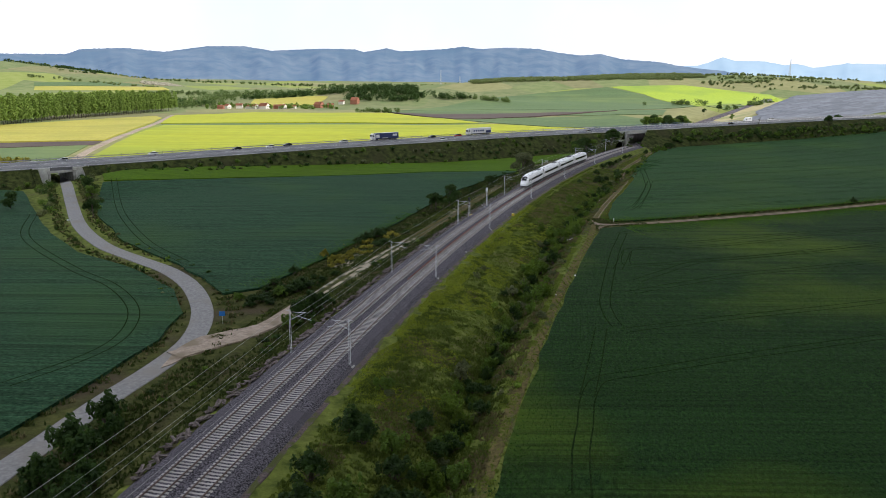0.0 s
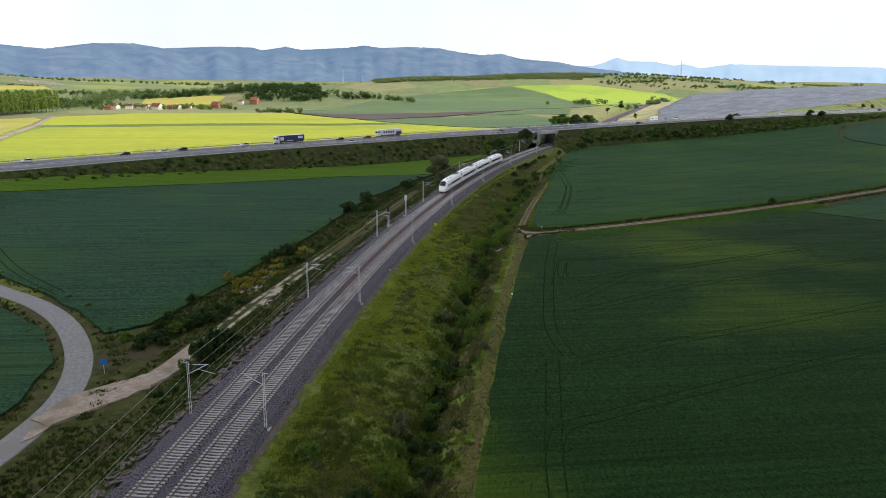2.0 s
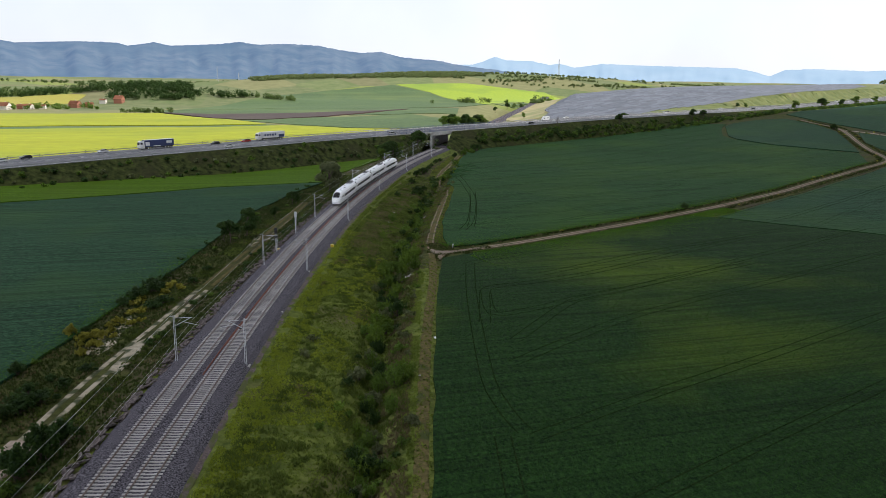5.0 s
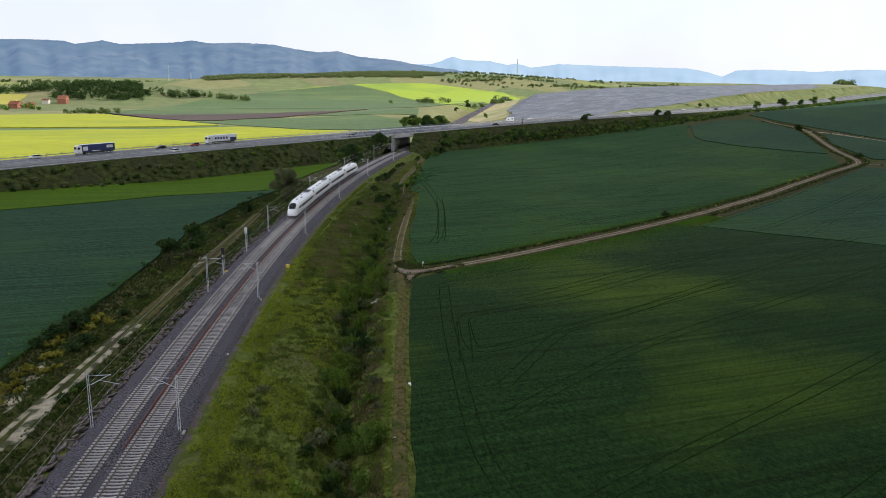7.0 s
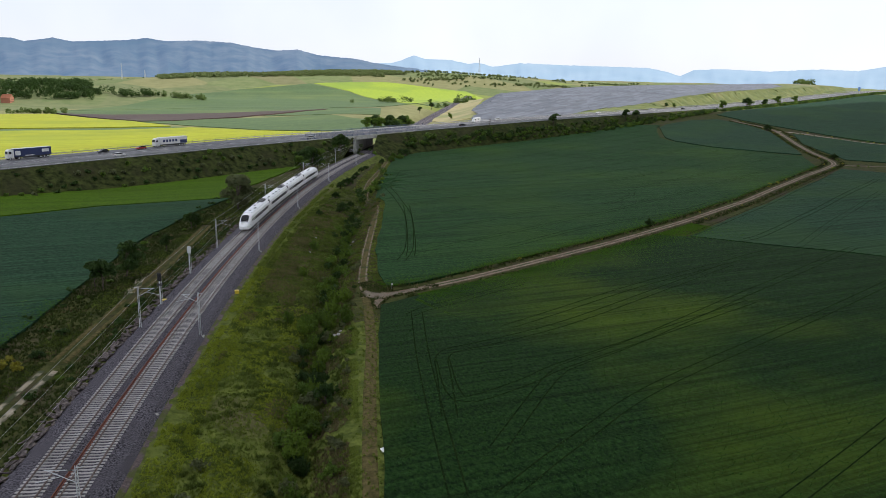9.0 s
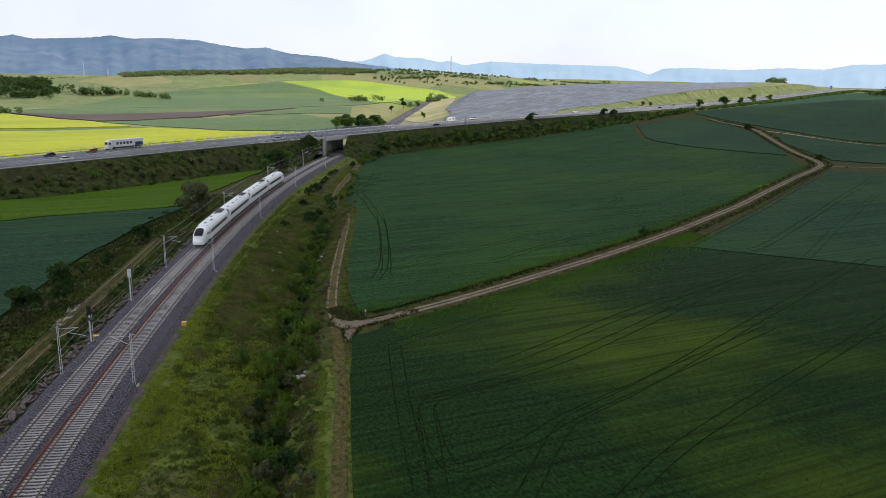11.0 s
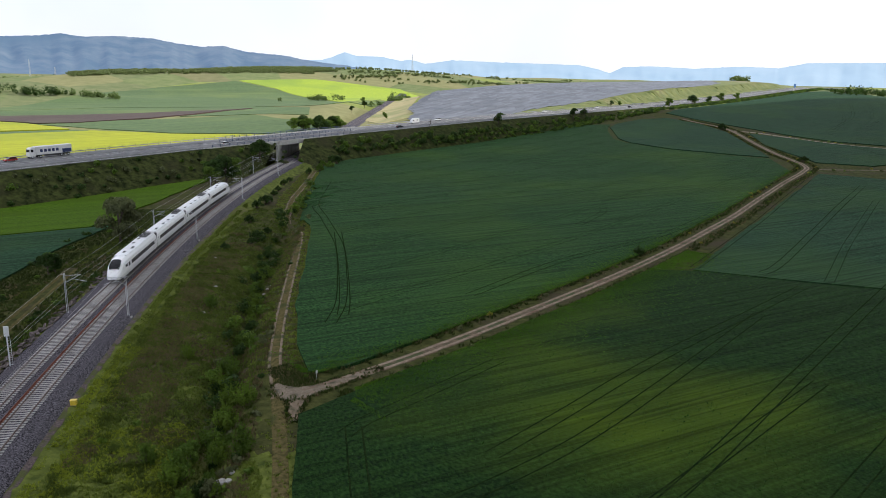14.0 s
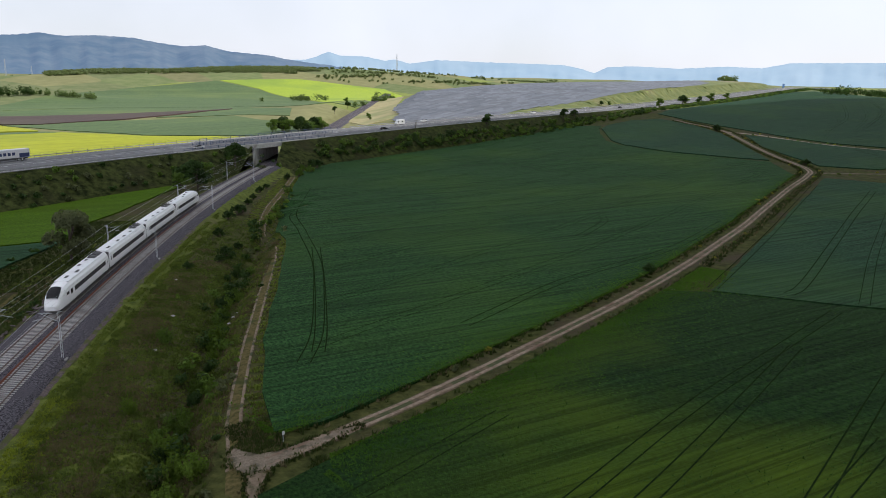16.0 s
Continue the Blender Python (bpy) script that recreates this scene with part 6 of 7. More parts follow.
# between lane and railway
for k in range(12):
    y = rs.uniform(58, 112)
    x, yy, _ = rail_pt(y, rs.uniform(-20, -12))
    shrub(x, yy, rs.uniform(0.4, 0.9) if y < 80 else rs.uniform(0.25, 0.5), rs.choice(("dark", "dark", "mid")), "between the lane and the railway", "lane side shrubs", 0.8)
for x, y, s in ((-40.6, 74.5, 1.7), (-39.6, 81.5, 1.6), (-38, 72, 1.6), (-37.5, 78, 1.2), (-36, 68, 1.4), (-40, 67, 1.6), (-35, 63, 1.4)):
    shrub(x, y, s, "dark", "beside the lane", "lane side shrubs", 1.15)
# strip between the service track and the left wheat
y = 126.0
while y < 330:
    x, yy, _ = rail_pt(y, rs.uniform(-27, -20.5))
    kind = rs.choice(("dark", "mid", "olive", "olive") if 150 < y < 185 else ("dark", "dark", "mid"))
    if y < 200:
        shrub(x, yy, rs.uniform(0.4, 0.95), kind, "along the edge of the wheat", "field edge shrubs", rs.uniform(0.6, 1.0))
    else:
        scrub(x, yy, rs.uniform(0.3, 0.7), kind, 0.7)
    y += rs.uniform(1.6, 4.0) if y < 200 else rs.uniform(3.0, 7.0)
for k in range(26):
    y = rs.uniform(158, 190)
    x, yy, _ = rail_pt(y, rs.uniform(-24, -18))
    scrub(x, yy, rs.uniform(0.25, 0.6), "olive", 0.7)
# slope left of the ballast
for k in range(60):
    y = rs.uniform(100, 330)
    x, yy, _ = rail_pt(y, rs.uniform(-13.0, -8.0))
    scrub(x, yy, rs.uniform(0.25, 0.6), rs.choice(("dark", "mid", "dark", "dark")), 0.7)
# bramble mounds between the gravel track and the wheat
for x, y, s in ((-28.3, 139, 1.5), (-30.5, 137, 1.3), (-26.4, 141.5, 1.3), (-33.5, 132.5, 1.1), (-31.6, 130.5, 1.0), (-35, 129, 0.9), (-24.6, 146, 1.0), (-22.6, 151, 0.9), (-16.4, 179, 1.2), (-14.8, 182, 1.2), (-10.2, 196, 0.9), (-7.6, 206, 0.8)):
    shrub(x, y, s, "dark", "mounded between track and wheat", "field edge shrubs", 0.62)
for x, y, s in ((-24.4, 158, 0.7), (-23.4, 161, 0.8), (-22.6, 164.5, 0.8), (-21.4, 167, 0.7), (-23.9, 165, 0.7), (-20.4, 171.5, 0.7), (-25.2, 161.5, 0.6), (-22.3, 170, 0.6)):
    shrub(x, y, s, "olive", "flowering on the sandy bank", "field edge shrubs", 0.8)
# beside the lane and the underpass
for i in range(0, len(LANE), 1):
    p = LANE[i]
    if p.y < 118 or p.y > 292:
        continue
    a, b = LANE[i - 1], LANE[min(i + 1, len(LANE) - 1)]
    t = (b - a).normalized()
    for side in (-1, 1):
        if rs.random() < (0.75 if p.y > 215 else 0.35):
            o = side * (rs.uniform(4.2, 6.5) if p.y < 215 else rs.uniform(5, 9.5))
            scrub(p.x + t.y * o, p.y - t.x * o, rs.uniform(0.25, 0.5) if p.y < 215 else rs.uniform(0.6, 1.3), rs.choice(("mid", "grey", "dark")), 0.9)
# scrub on the motorway bank
for i in range(20, END_I - 20, 2):
    if (-9 < i - B_I < 4) or abs(i - U_I) < 8:
        continue
    far = i > B_I
    for k in range(3 if not far else 6):
        if rs.random() < (0.6 if not far else 0.85):
            o = -rs.uniform(17, 30) if not far else -rs.uniform(20, 27 + min(10, max(0, (i - B_I) * 0.06)))
            p = mwf_pt(i, o)
            z = p.z - 0.1 - (abs(o) - 15) * 0.6
            scrub(p.x, p.y, rs.uniform(0.4, 1.0) if not far else rs.choice((0.5, 0.6, 0.8, 1.0, 1.3)), rs.choice(("dark", "dark", "mid", "grey") if not far else ("dark", "dark", "mid", "mid")), 0.9, max(z, ground(p.x, p.y)))
# beside the farm tracks
for line, n in ((PATH_A, 90), (PATH_D, 40), (PATH_C, 16)):
    for k in range(n):
        i = rs.randrange(1, len(line) - 1)
        p = line[i]
        t = (line[i + 1] - line[i - 1]).normalized()
        o = rs.choice((-1, 1)) * rs.uniform(2.6, 4.2)
        scrub(p.x + t.y * o, p.y - t.x * o, rs.uniform(0.2, 0.45), rs.choice(("olive", "grey", "mid")), 0.7)
shrub(139, 249, 1.0, "dark", "beside the farm track", "track side shrubs")
shrub(330, 350, 1.8, "dark", "at the bend of the farm track", "track side shrubs", 0.7)
shrub(399, 462, 2.2, "dark", "at the bend of the farm track", "track side shrubs", 0.9)

for kind, word in (("dark", "dark green"), ("mid", "green"), ("light", "light green"), ("grey", "grey green"), ("olive", "olive yellow")):
    mine = [q for q in SCRUB if q[0] == kind]
    rgs = np.random.default_rng(len(mine))
    cs, ns, sz = [], [], []
    for _, x, y, z, s, tall in mine:
        far = y > 300
        n = int((70 if far else 130) * max(0.5, s))
        lob = rgs.normal(scale=(0.55 * s, 0.55 * s, 0.25 * s), size=(6, 3))
        d = rgs.normal(size=(n, 3))
        d /= np.linalg.norm(d, axis=1)[:, None]
        c = np.array((x, y, z + 1.0 * s * tall)) + lob[rgs.integers(0, 6, n)] + d * np.array((0.95, 0.95, 0.95 * tall)) * s * rgs.uniform(0.6, 1.05, n)[:, None]
        c[:, 2] = np.maximum(c[:, 2], z)
        cs.append(c)
        ns.append(d + rgs.normal(scale=0.4, size=(n, 3)))
        sz.append(np.full(n, 0.44 if far else 0.26))
    ns = np.concatenate(ns)
    ns /= np.linalg.norm(ns, axis=1)[:, None]
    co, q = leaf_quads(np.concatenate(cs), ns, np.concatenate(sz), rgs)
    tagged(new("scrub", fast_mesh("scrub", co, quads=q, mat=LEAF[kind])), f"scattered low {word} scrub on banks and verges", "scrub", kind="stuff")

# ---- trees ----
T_BIG = Planter(tree_proto("tree", "grey", 9.5, 5.0, 6500, 0.3, 3, 0.4, 0.08))
T_MID = [Planter(tree_proto("tree", k, 6.5, 3.0, 2000, 0.24, s, 0.22, 0.15)) for k, s in (("dark", 5), ("mid", 6), ("dark", 8))]
tagged(T_BIG.put(33.4, 312, 1.12, 40), "broad grey green tree beside the railway", "tree")
for x, y, s in ((1.8, 239, 1.12), (-2.4, 231.7, 0.9), (-3.8, 233.2, 0.8), (10.3, 259.5, 0.66), (17.8, 287, 0.72), (19, 288.5, 0.6)):
    tagged(rs.choice((T_MID[0], T_MID[2])).put(x, y, s, rs.uniform(0, 360)), "rounded dark green tree at the edge of the wheat", "tree", "field edge trees")
for x, y, s in ((77, 402, 1.6), (72.5, 399, 1.45), (80.5, 408, 1.4), (70, 394, 1.1), (-134, 226, 0.9), (-118, 246, 0.8), (-103, 214, 0.9), (-121, 252, 1.0)):
    tagged(rs.choice(T_MID).put(x, y, s, rs.uniform(0, 360)), "dense dark green tree beside the embankment" if x > 0 else "dark green tree beside the lane", "tree", "embankment trees" if x > 0 else "lane side trees")
for i, o, s in ((B_I + 70, -19, 1.1), (B_I + 110, -20, 1.2), (B_I + 118, -18, 1.0), (B_I + 190, -19, 1.3), (B_I + 216, -20, 1.5), (B_I + 222, -18, 1.2), (B_I + 240, -19, 1.1), (B_I + 255, -20, 1.4), (B_I + 280, -19, 1.2)):
    p = mwf_pt(i, o)
    tagged(rs.choice(T_MID).put(p.x, p.y, s, rs.uniform(0, 360), base=max(ground(p.x, p.y), p.z - 3.2)), "dark green tree on the motorway bank", "tree", "motorway trees")
for k in range(22):
    a = rs.random()
    x, y = 160 + 34 * a + rs.uniform(-4, 4), 588 + 12 * a + rs.uniform(-6, 10)
    tagged(rs.choice(T_MID).put(x, y, rs.uniform(1.1, 1.6), rs.uniform(0, 360), lift=-0.4), "green tree of a copse behind the motorway", "tree", "copse behind the motorway")
for x, y, s in ((286, 546, 1.3), (310, 562, 0.6), (300, 556, 0.5), (440, 618, 0.8), (452, 622, 0.7), (305, 838, 1.1), (262, 760, 1.0), (330, 905, 1.0), (268, 700, 0.6), (250, 655, 0.6)):
    tagged(rs.choice(T_MID).put(x, y, s, rs.uniform(0, 360)), "lone dark green tree on open ground", "tree", "lone trees")

tagged(rs.choice(T_MID).put(97.5, 432.5, 1.5, 20, base=bank_height(97.5, 432.5)), "dense dark green tree beside the railway bridge", "tree", "embankment trees")
# bushes by the track junction and the bridge
for x, y, s, k, t in ((-24.7, 122, 1.5, "dark", 1.2), (-23.2, 126, 1.6, "dark", 1.2), (-21.8, 129.5, 1.4, "dark", 1.1), (-25.6, 118.5, 1.1, "mid", 1.0), (-35, 131, 1.1, "dark", 0.8), (-31, 136, 1.2, "mid", 0.8), (-28.5, 140, 1.3, "dark", 0.8), (-38, 133, 0.9, "mid", 0.8), (-33, 134, 1.0, "dark", 0.7)):
    shrub(x, y, s, k, "where the gravel track leaves the lane", "lane side shrubs", t)
for y, d, s, k in ((452, 17, 1.5, "dark"), (446, 20, 1.8, "dark"), (440, 15, 1.2, "mid"), (436, 19, 1.3, "mid"), (430, 14, 1.2, "grey"), (448, 13, 1.0, "grey"), (425, 17, 1.4, "mid"), (418, 14, 1.1, "dark"), (442, -12, 1.6, "dark"), (436, -15, 1.8, "dark"), (446, -16, 1.8, "dark"), (430, -12, 1.3, "mid")):
    x, yy, _ = rail_pt(y, d)
    if mw_near(x, yy)[0] > -17.5:
        continue
    shrub(x, yy, s, k, "on the slope beside the railway bridge", "bridge shrubs", 1.1, max(ground(x, yy), bank_height(x, yy) if d < 0 else min(bank_height(x, yy), rail_z(y) - 1.0 + 0.72 * (d - 6.8))))
# leafless tree
bt = new("bare_tree")
rb = random.Random(77)
twigs = []
for k in range(16):
    a, h = rb.uniform(0, math.tau), rb.uniform(1.6, 4.6)
    r = rb.uniform(0.6, 1.5)
    twigs.append(([(0, 0, h), (math.cos(a) * r * 0.5, math.sin(a) * r * 0.5, h + 0.7), (math.cos(a) * r, math.sin(a) * r, h + rb.uniform(1.2, 2.4))], 0.05, 0.015))
new("trunk", limbs_mesh("trunk", [([(0, 0, -0.4), (0.1, 0, 3), (0, 0.1, 6.4)], 0.14, 0.03)], M["bark"])).parent = bt
new("branch", limbs_mesh("branches", twigs, M["bark"])).parent = bt
bp = mwf_pt(mwf_index(200, 503), -17)
bt.location = (bp.x, bp.y, bp.z - 1.4)
tagged(bt, "bare brown leafless tree on the motorway bank", "tree")

# bramble mound, sulphur yellow broom on the sandy bank
for y, d, s, k, t in ((180, -24, 1.7, "dark", 0.6), (184, -23, 1.6, "dark", 0.6), (188, -24.5, 1.4, "dark", 0.6), (176, -25, 1.2, "dark", 0.6)):
    x, yy, _ = rail_pt(y, d)
    shrub(x, yy, s, k, "mounded on the sandy bank", "field edge shrubs", t)
for kind in SHRUBS:
    for pl, word in SHRUBS[kind] + WILLOWS.get(kind, []):
        if not pl.used:
            for c in list(pl.proto.children):
                bpy.data.objects.remove(c)
            bpy.data.objects.remove(pl.proto)

# ---- grass and crop blades close to the railway ----
def tufts(name, label, pts, zs, h, wid, blades, mat, seed):
    """Small leaning blades at many places, one object."""
    rg = np.random.default_rng(seed)
    P = np.repeat(np.column_stack([pts, zs]), blades, 0)
    n = len(P)
    a = rg.uniform(0, math.tau, n)
    hh = h * rg.uniform(0.5, 1.4, n)
    lean = hh * rg.uniform(0.1, 0.8, n)
    b = rg.uniform(0, math.tau, n)
    side = np.column_stack([np.cos(a), np.sin(a), np.zeros(n)]) * (wid * rg.uniform(0.6, 1.4, n))[:, None]
    base = P + np.column_stack([rg.normal(0, wid, n), rg.normal(0, wid, n), np.zeros(n)])
    tip = base + np.column_stack([np.cos(b) * lean, np.sin(b) * lean, hh])
    co = np.stack([base - side, base + side, tip], 1).reshape(-1, 3)
    ob = new(name, fast_mesh(name, co, tris=np.arange(n * 3).reshape(-1, 3), mat=mat))
    return tagged(ob, label, "grass", kind="stuff")


# deep: dark green rank grass, with some shade of its hollows in the colour
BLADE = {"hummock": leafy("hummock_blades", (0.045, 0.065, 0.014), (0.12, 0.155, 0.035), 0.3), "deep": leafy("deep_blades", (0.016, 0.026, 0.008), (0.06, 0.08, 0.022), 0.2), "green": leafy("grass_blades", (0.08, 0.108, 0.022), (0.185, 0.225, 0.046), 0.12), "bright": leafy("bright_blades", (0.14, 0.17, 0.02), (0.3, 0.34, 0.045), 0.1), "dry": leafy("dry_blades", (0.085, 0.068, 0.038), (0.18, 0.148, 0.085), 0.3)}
rg = np.random.default_rng(5)


def strip_points(n, y0, y1, d0, d1, clump=0.0, thr=0.0):
    out = []
    while len(out) < n:
        y, d = rg.uniform(y0, y1), rg.uniform(d0, d1)
        x, yy, _ = rail_pt(y, d)
        if (clump > 0 and noise.noise((x / clump, yy / clump, 2.0)) < thr) or (clump < 0 and noise.noise((x / -clump, yy / -clump, 2.0)) > thr):
            continue
        out.append((x, yy))
    return np.array(out)


TUFTS_RIGHT = (("green", 26000, 54, 300, 8.0, 24, 0, 0, 0.2, 1), ("bright", 8000, 92, 235, 6.7, 10.5, 5, -0.3, 0.18, 2), ("green", 6000, 225, 350, 6.7, 10.5, 5, -0.35, 0.2, 22), ("bright", 10000, 88, 215, 8, 20, 9, -0.05, 0.2, 8), ("hummock", 9000, 205, 345, 9.5, 26, 0, 0, 0.26, 13), ("dry", 7000, 54, 320, 9, 24, 9, 0.2, 0.26, 3), ("green", 4500, 54, 204, 26.2, 28.6, 4, -0.1, 0.18, 12), ("dry", 7000, 205, 292, 9.5, 16.5, 7, -0.15, 0.22, 11), ("dry", 6000, 54, 330, 23.4, 27.4, 5, -0.1, 0.36, 9), ("hummock", 5000, 54, 340, 18, 27, 3, 0.0, 0.4, 14))
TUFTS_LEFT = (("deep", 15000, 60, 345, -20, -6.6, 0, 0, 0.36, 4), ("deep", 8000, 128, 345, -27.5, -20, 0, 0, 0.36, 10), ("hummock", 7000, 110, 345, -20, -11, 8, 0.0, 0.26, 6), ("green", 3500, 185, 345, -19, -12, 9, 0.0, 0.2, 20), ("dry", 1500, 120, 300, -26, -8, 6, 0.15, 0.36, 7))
for kind, n, y0, y1, d0, d1, cl, thr, h, seed in TUFTS_RIGHT + TUFTS_LEFT:
    pts = strip_points(n, y0, y1, d0, d1, cl, thr)
    if d0 < 0:
        ways, wide = np.array([(p.x, p.y) for p in smooth_line(SPUR, 1.2)]), np.array([(p.x, p.y) for p in LANE if 40 < p.y < 340])
        pts = pts[np.min(np.hypot(pts[:, :1] - ways[:, 0], pts[:, 1:] - ways[:, 1]), axis=1) > np.where(pts[:, 1] < 132, 2.3, 1.5)]
        pts = pts[np.min(np.hypot(pts[:, :1] - wide[:, 0], pts[:, 1:] - wide[:, 1]), axis=1) > 3.3]
        pts = pts[np.hypot(pts[:, 0] + 35.5, pts[:, 1] - 109) > 6.5]
    zs = np.array([ground(x, y) - 0.03 for x, y in pts])
    tufts("grass_tufts", {"deep": "deep green rank grass left of the railway, partly dark for shade", "hummock": "tall dark green grass along the ditch", "green": "rough green grass tufts on the railway slope", "bright": "fresh light green grass tufts by the ballast", "dry": "dry straw coloured grass tufts"}[kind], pts, zs, h, 0.085, 6, BLADE[kind], seed)

# green growth in the middle and along the sides of the ditch path
pts = []
for p in PATH_B:
    if p.y < 203:
        for _ in range(26):
            pts.append((p.x + rg.choice((rg.normal(0, 0.16), rg.normal(-1.3, 0.3), rg.normal(1.15, 0.2))), p.y + rg.uniform(-1.5, 1.5)))
pts = np.array(pts)
tufts("grass_tufts", "green grass growing along the middle of the ditch path", pts, np.array([ground(x, y) + 0.05 for x, y in pts]), 0.2, 0.08, 5, BLADE["green"], 19)

# grass creeping over the edges of the bare corner
pts = []
for ring in (CORNER, CORNER_FOOT):
    for a, b in zip(ring, ring[1:] + ring[:1]):
        for _ in range(int(math.dist(a, b) * 16)):
            f = rg.uniform(0, 1)
            x, y = a[0] + (b[0] - a[0]) * f + rg.normal(0, 0.3), a[1] + (b[1] - a[1]) * f + rg.normal(0, 0.3)
            if not (inside(CORNER, x, y) or inside(CORNER_FOOT, x, y)) or rg.uniform(0, 1) < 0.15:
                pts.append((x, y))
for _ in range(900):
    x, y = rg.uniform(44.6, 49.5), rg.uniform(211.6, 219)
    if not inside(CORNER, x, y) and not inside(MID_FIELD, x, y):
        pts.append((x, y))
pts = np.array(pts)
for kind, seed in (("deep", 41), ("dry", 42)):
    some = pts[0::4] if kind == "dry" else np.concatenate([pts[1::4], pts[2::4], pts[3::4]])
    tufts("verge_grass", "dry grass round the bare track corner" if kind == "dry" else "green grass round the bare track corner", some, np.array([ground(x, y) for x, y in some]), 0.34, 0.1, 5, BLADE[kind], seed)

# grassy hummocks on the slope
hum = []
for x, y in strip_points(900, 56, 320, 8.5, 27, 14, -0.25):
    r = rg.uniform(0.15, 0.5)
    for _ in range(int(40 * r) + 5):
        hum.append((x + rg.normal(0, r), y + rg.normal(0, r)))
for x, y in strip_points(260, 54, 125, 8.5, 26):
    r = rg.uniform(0.2, 0.7)
    for _ in range(int(50 * r)):
        hum.append((x + rg.normal(0, r), y + rg.normal(0, r)))
hum = np.array(hum)
tufts("grass_hummocks", "tall green grass hummocks on the railway slope", hum, np.array([ground(x, y) - 0.03 for x, y in hum]), 0.36, 0.08, 5, BLADE["hummock"], 17)


def beside(line, n, o0, o1):
    out = []
    for _ in range(n):
        i = rs.randrange(1, len(line) - 1)
        t = (line[i + 1] - line[i - 1]).normalized()
        o = rs.choice((-1, 1)) * rs.uniform(o0, o1)
        out.append((line[i].x + t.y * o + rs.uniform(-1, 1), line[i].y - t.x * o + rs.uniform(-1, 1)))
    return np.array(out)


for kind, n, seed in (("dry", 1500, 21), ("deep", 4200, 22)):
    pts = beside(PATH_A, n, 3.1, 4.3)
    pts = pts[np.hypot(pts[:, 0] - 46, pts[:, 1] - 208) > 5]
    tufts("verge_grass", "dry straw coloured verge grass beside the farm track" if kind == "dry" else "green verge grass beside the farm track", pts, np.array([ground(x, y) - 0.03 for x, y in pts]), 0.55, 0.14, 5, BLADE[kind], seed)
for kind, n, seed in (("dry", 1500, 25), ("green", 5000, 26)):
    pts = beside([p for p in PATH_B if p.y > 214], n, 1.6, 3.6)
    tufts("verge_grass", "dry grass beside the ditch path" if kind == "dry" else "green grass beside the ditch path", pts, np.array([ground(x, y) - 0.03 for x, y in pts]), 0.3, 0.14, 5, BLADE[kind], seed)
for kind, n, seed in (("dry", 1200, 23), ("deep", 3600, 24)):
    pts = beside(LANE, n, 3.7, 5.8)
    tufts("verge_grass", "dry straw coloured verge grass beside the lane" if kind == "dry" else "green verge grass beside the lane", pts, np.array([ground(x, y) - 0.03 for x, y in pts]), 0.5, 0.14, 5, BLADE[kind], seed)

CROP = leafy("wheat_blades", (0.014, 0.042, 0.012), (0.045, 0.105, 0.028), 0.05)


def crop_rows(name, poly, ang, gap, along, limit, seed, mat=CROP):
    """Drilled rows of wheat inside an outline."""
    u = (math.cos(radians(ang)), math.sin(radians(ang)))
    v = (-u[1], u[0])
    rgl = np.random.default_rng(seed)
    cs = [(x * u[0] + y * u[1], x * v[0] + y * v[1]) for x, y in poly]
    a0, a1, b0, b1 = min(c[0] for c in cs), max(c[0] for c in cs), min(c[1] for c in cs), max(c[1] for c in cs)
    pts = []
    b = b0
    while b < b1 and len(pts) < limit:
        a = a0 + rgl.uniform(0, along)
        while a < a1:
            x, y = a * u[0] + b * v[0] + rgl.normal(0, 0.08), a * u[1] + b * v[1] + rgl.normal(0, 0.08)
            if inside(poly, x, y) and rgl.random() < 1.3 - (y - 60) / 120:
                pts.append((x, y))
            a += along * rgl.uniform(0.6, 1.4)
        b += gap
    pts = np.array(pts)
    zs = np.array([ground(x, y) + 0.36 for x, y in pts])
    return tagged(tufts(name, "dense green wheat leaves in drilled rows", pts, zs, 0.2, 0.12, 3, mat, seed), "", "wheat")


crop_rows("wheat_leaves", [(-4, 44), (rail_pt(80, edge_off(80) + 0.3)[0], rail_pt(80, edge_off(80) + 0.3)[1]), (rail_pt(125, edge_off(125) + 0.3)[0], rail_pt(125, edge_off(125) + 0.3)[1]), (rail_pt(190, edge_off(190) + 0.3)[0], rail_pt(190, edge_off(190) + 0.3)[1]), (45, 199), (98, 217), (128, 229), (150, 180), (110, 100), (70, 40)], 24, 0.75, 0.55, 60000, 31)

# lighter wheat along the farm track, thinning into the field
LIGHT_CROP = leafy("light_wheat_blades", (0.036, 0.09, 0.009), (0.088, 0.168, 0.02), 0.08)
edge_pts = []
for p, q in zip(PATH_A, PATH_A[1:]):
    if 49 < p.x < 300:
        t = (q - p).normalized()
        for o, n, wide in ((-1, 240 if p.x < 160 else 90, 1.8), (1, 620 if p.x < 150 else 0, 3.6)):
            away = o * (3.6 + rg.exponential(wide, n))
            along_t = rg.uniform(0, 1, n)
            edge_pts.append(np.column_stack([p.x + (q.x - p.x) * along_t + t.y * away, p.y + (q.y - p.y) * along_t - t.x * away]))
left_edge = smooth_line([(-36, 140, 0), (-27, 165, 0), (-17, 198, 0), (-9, 225, 0)], 2.0)
for p, q in zip(left_edge, left_edge[1:]):
    t, away, along_t = (q - p).normalized(), rg.exponential(2.0, 90), rg.uniform(0, 1, 90)
    edge_pts.append(np.column_stack([p.x + (q.x - p.x) * along_t - t.y * away, p.y + (q.y - p.y) * along_t + t.x * away]))
edge_pts = np.concatenate(edge_pts)
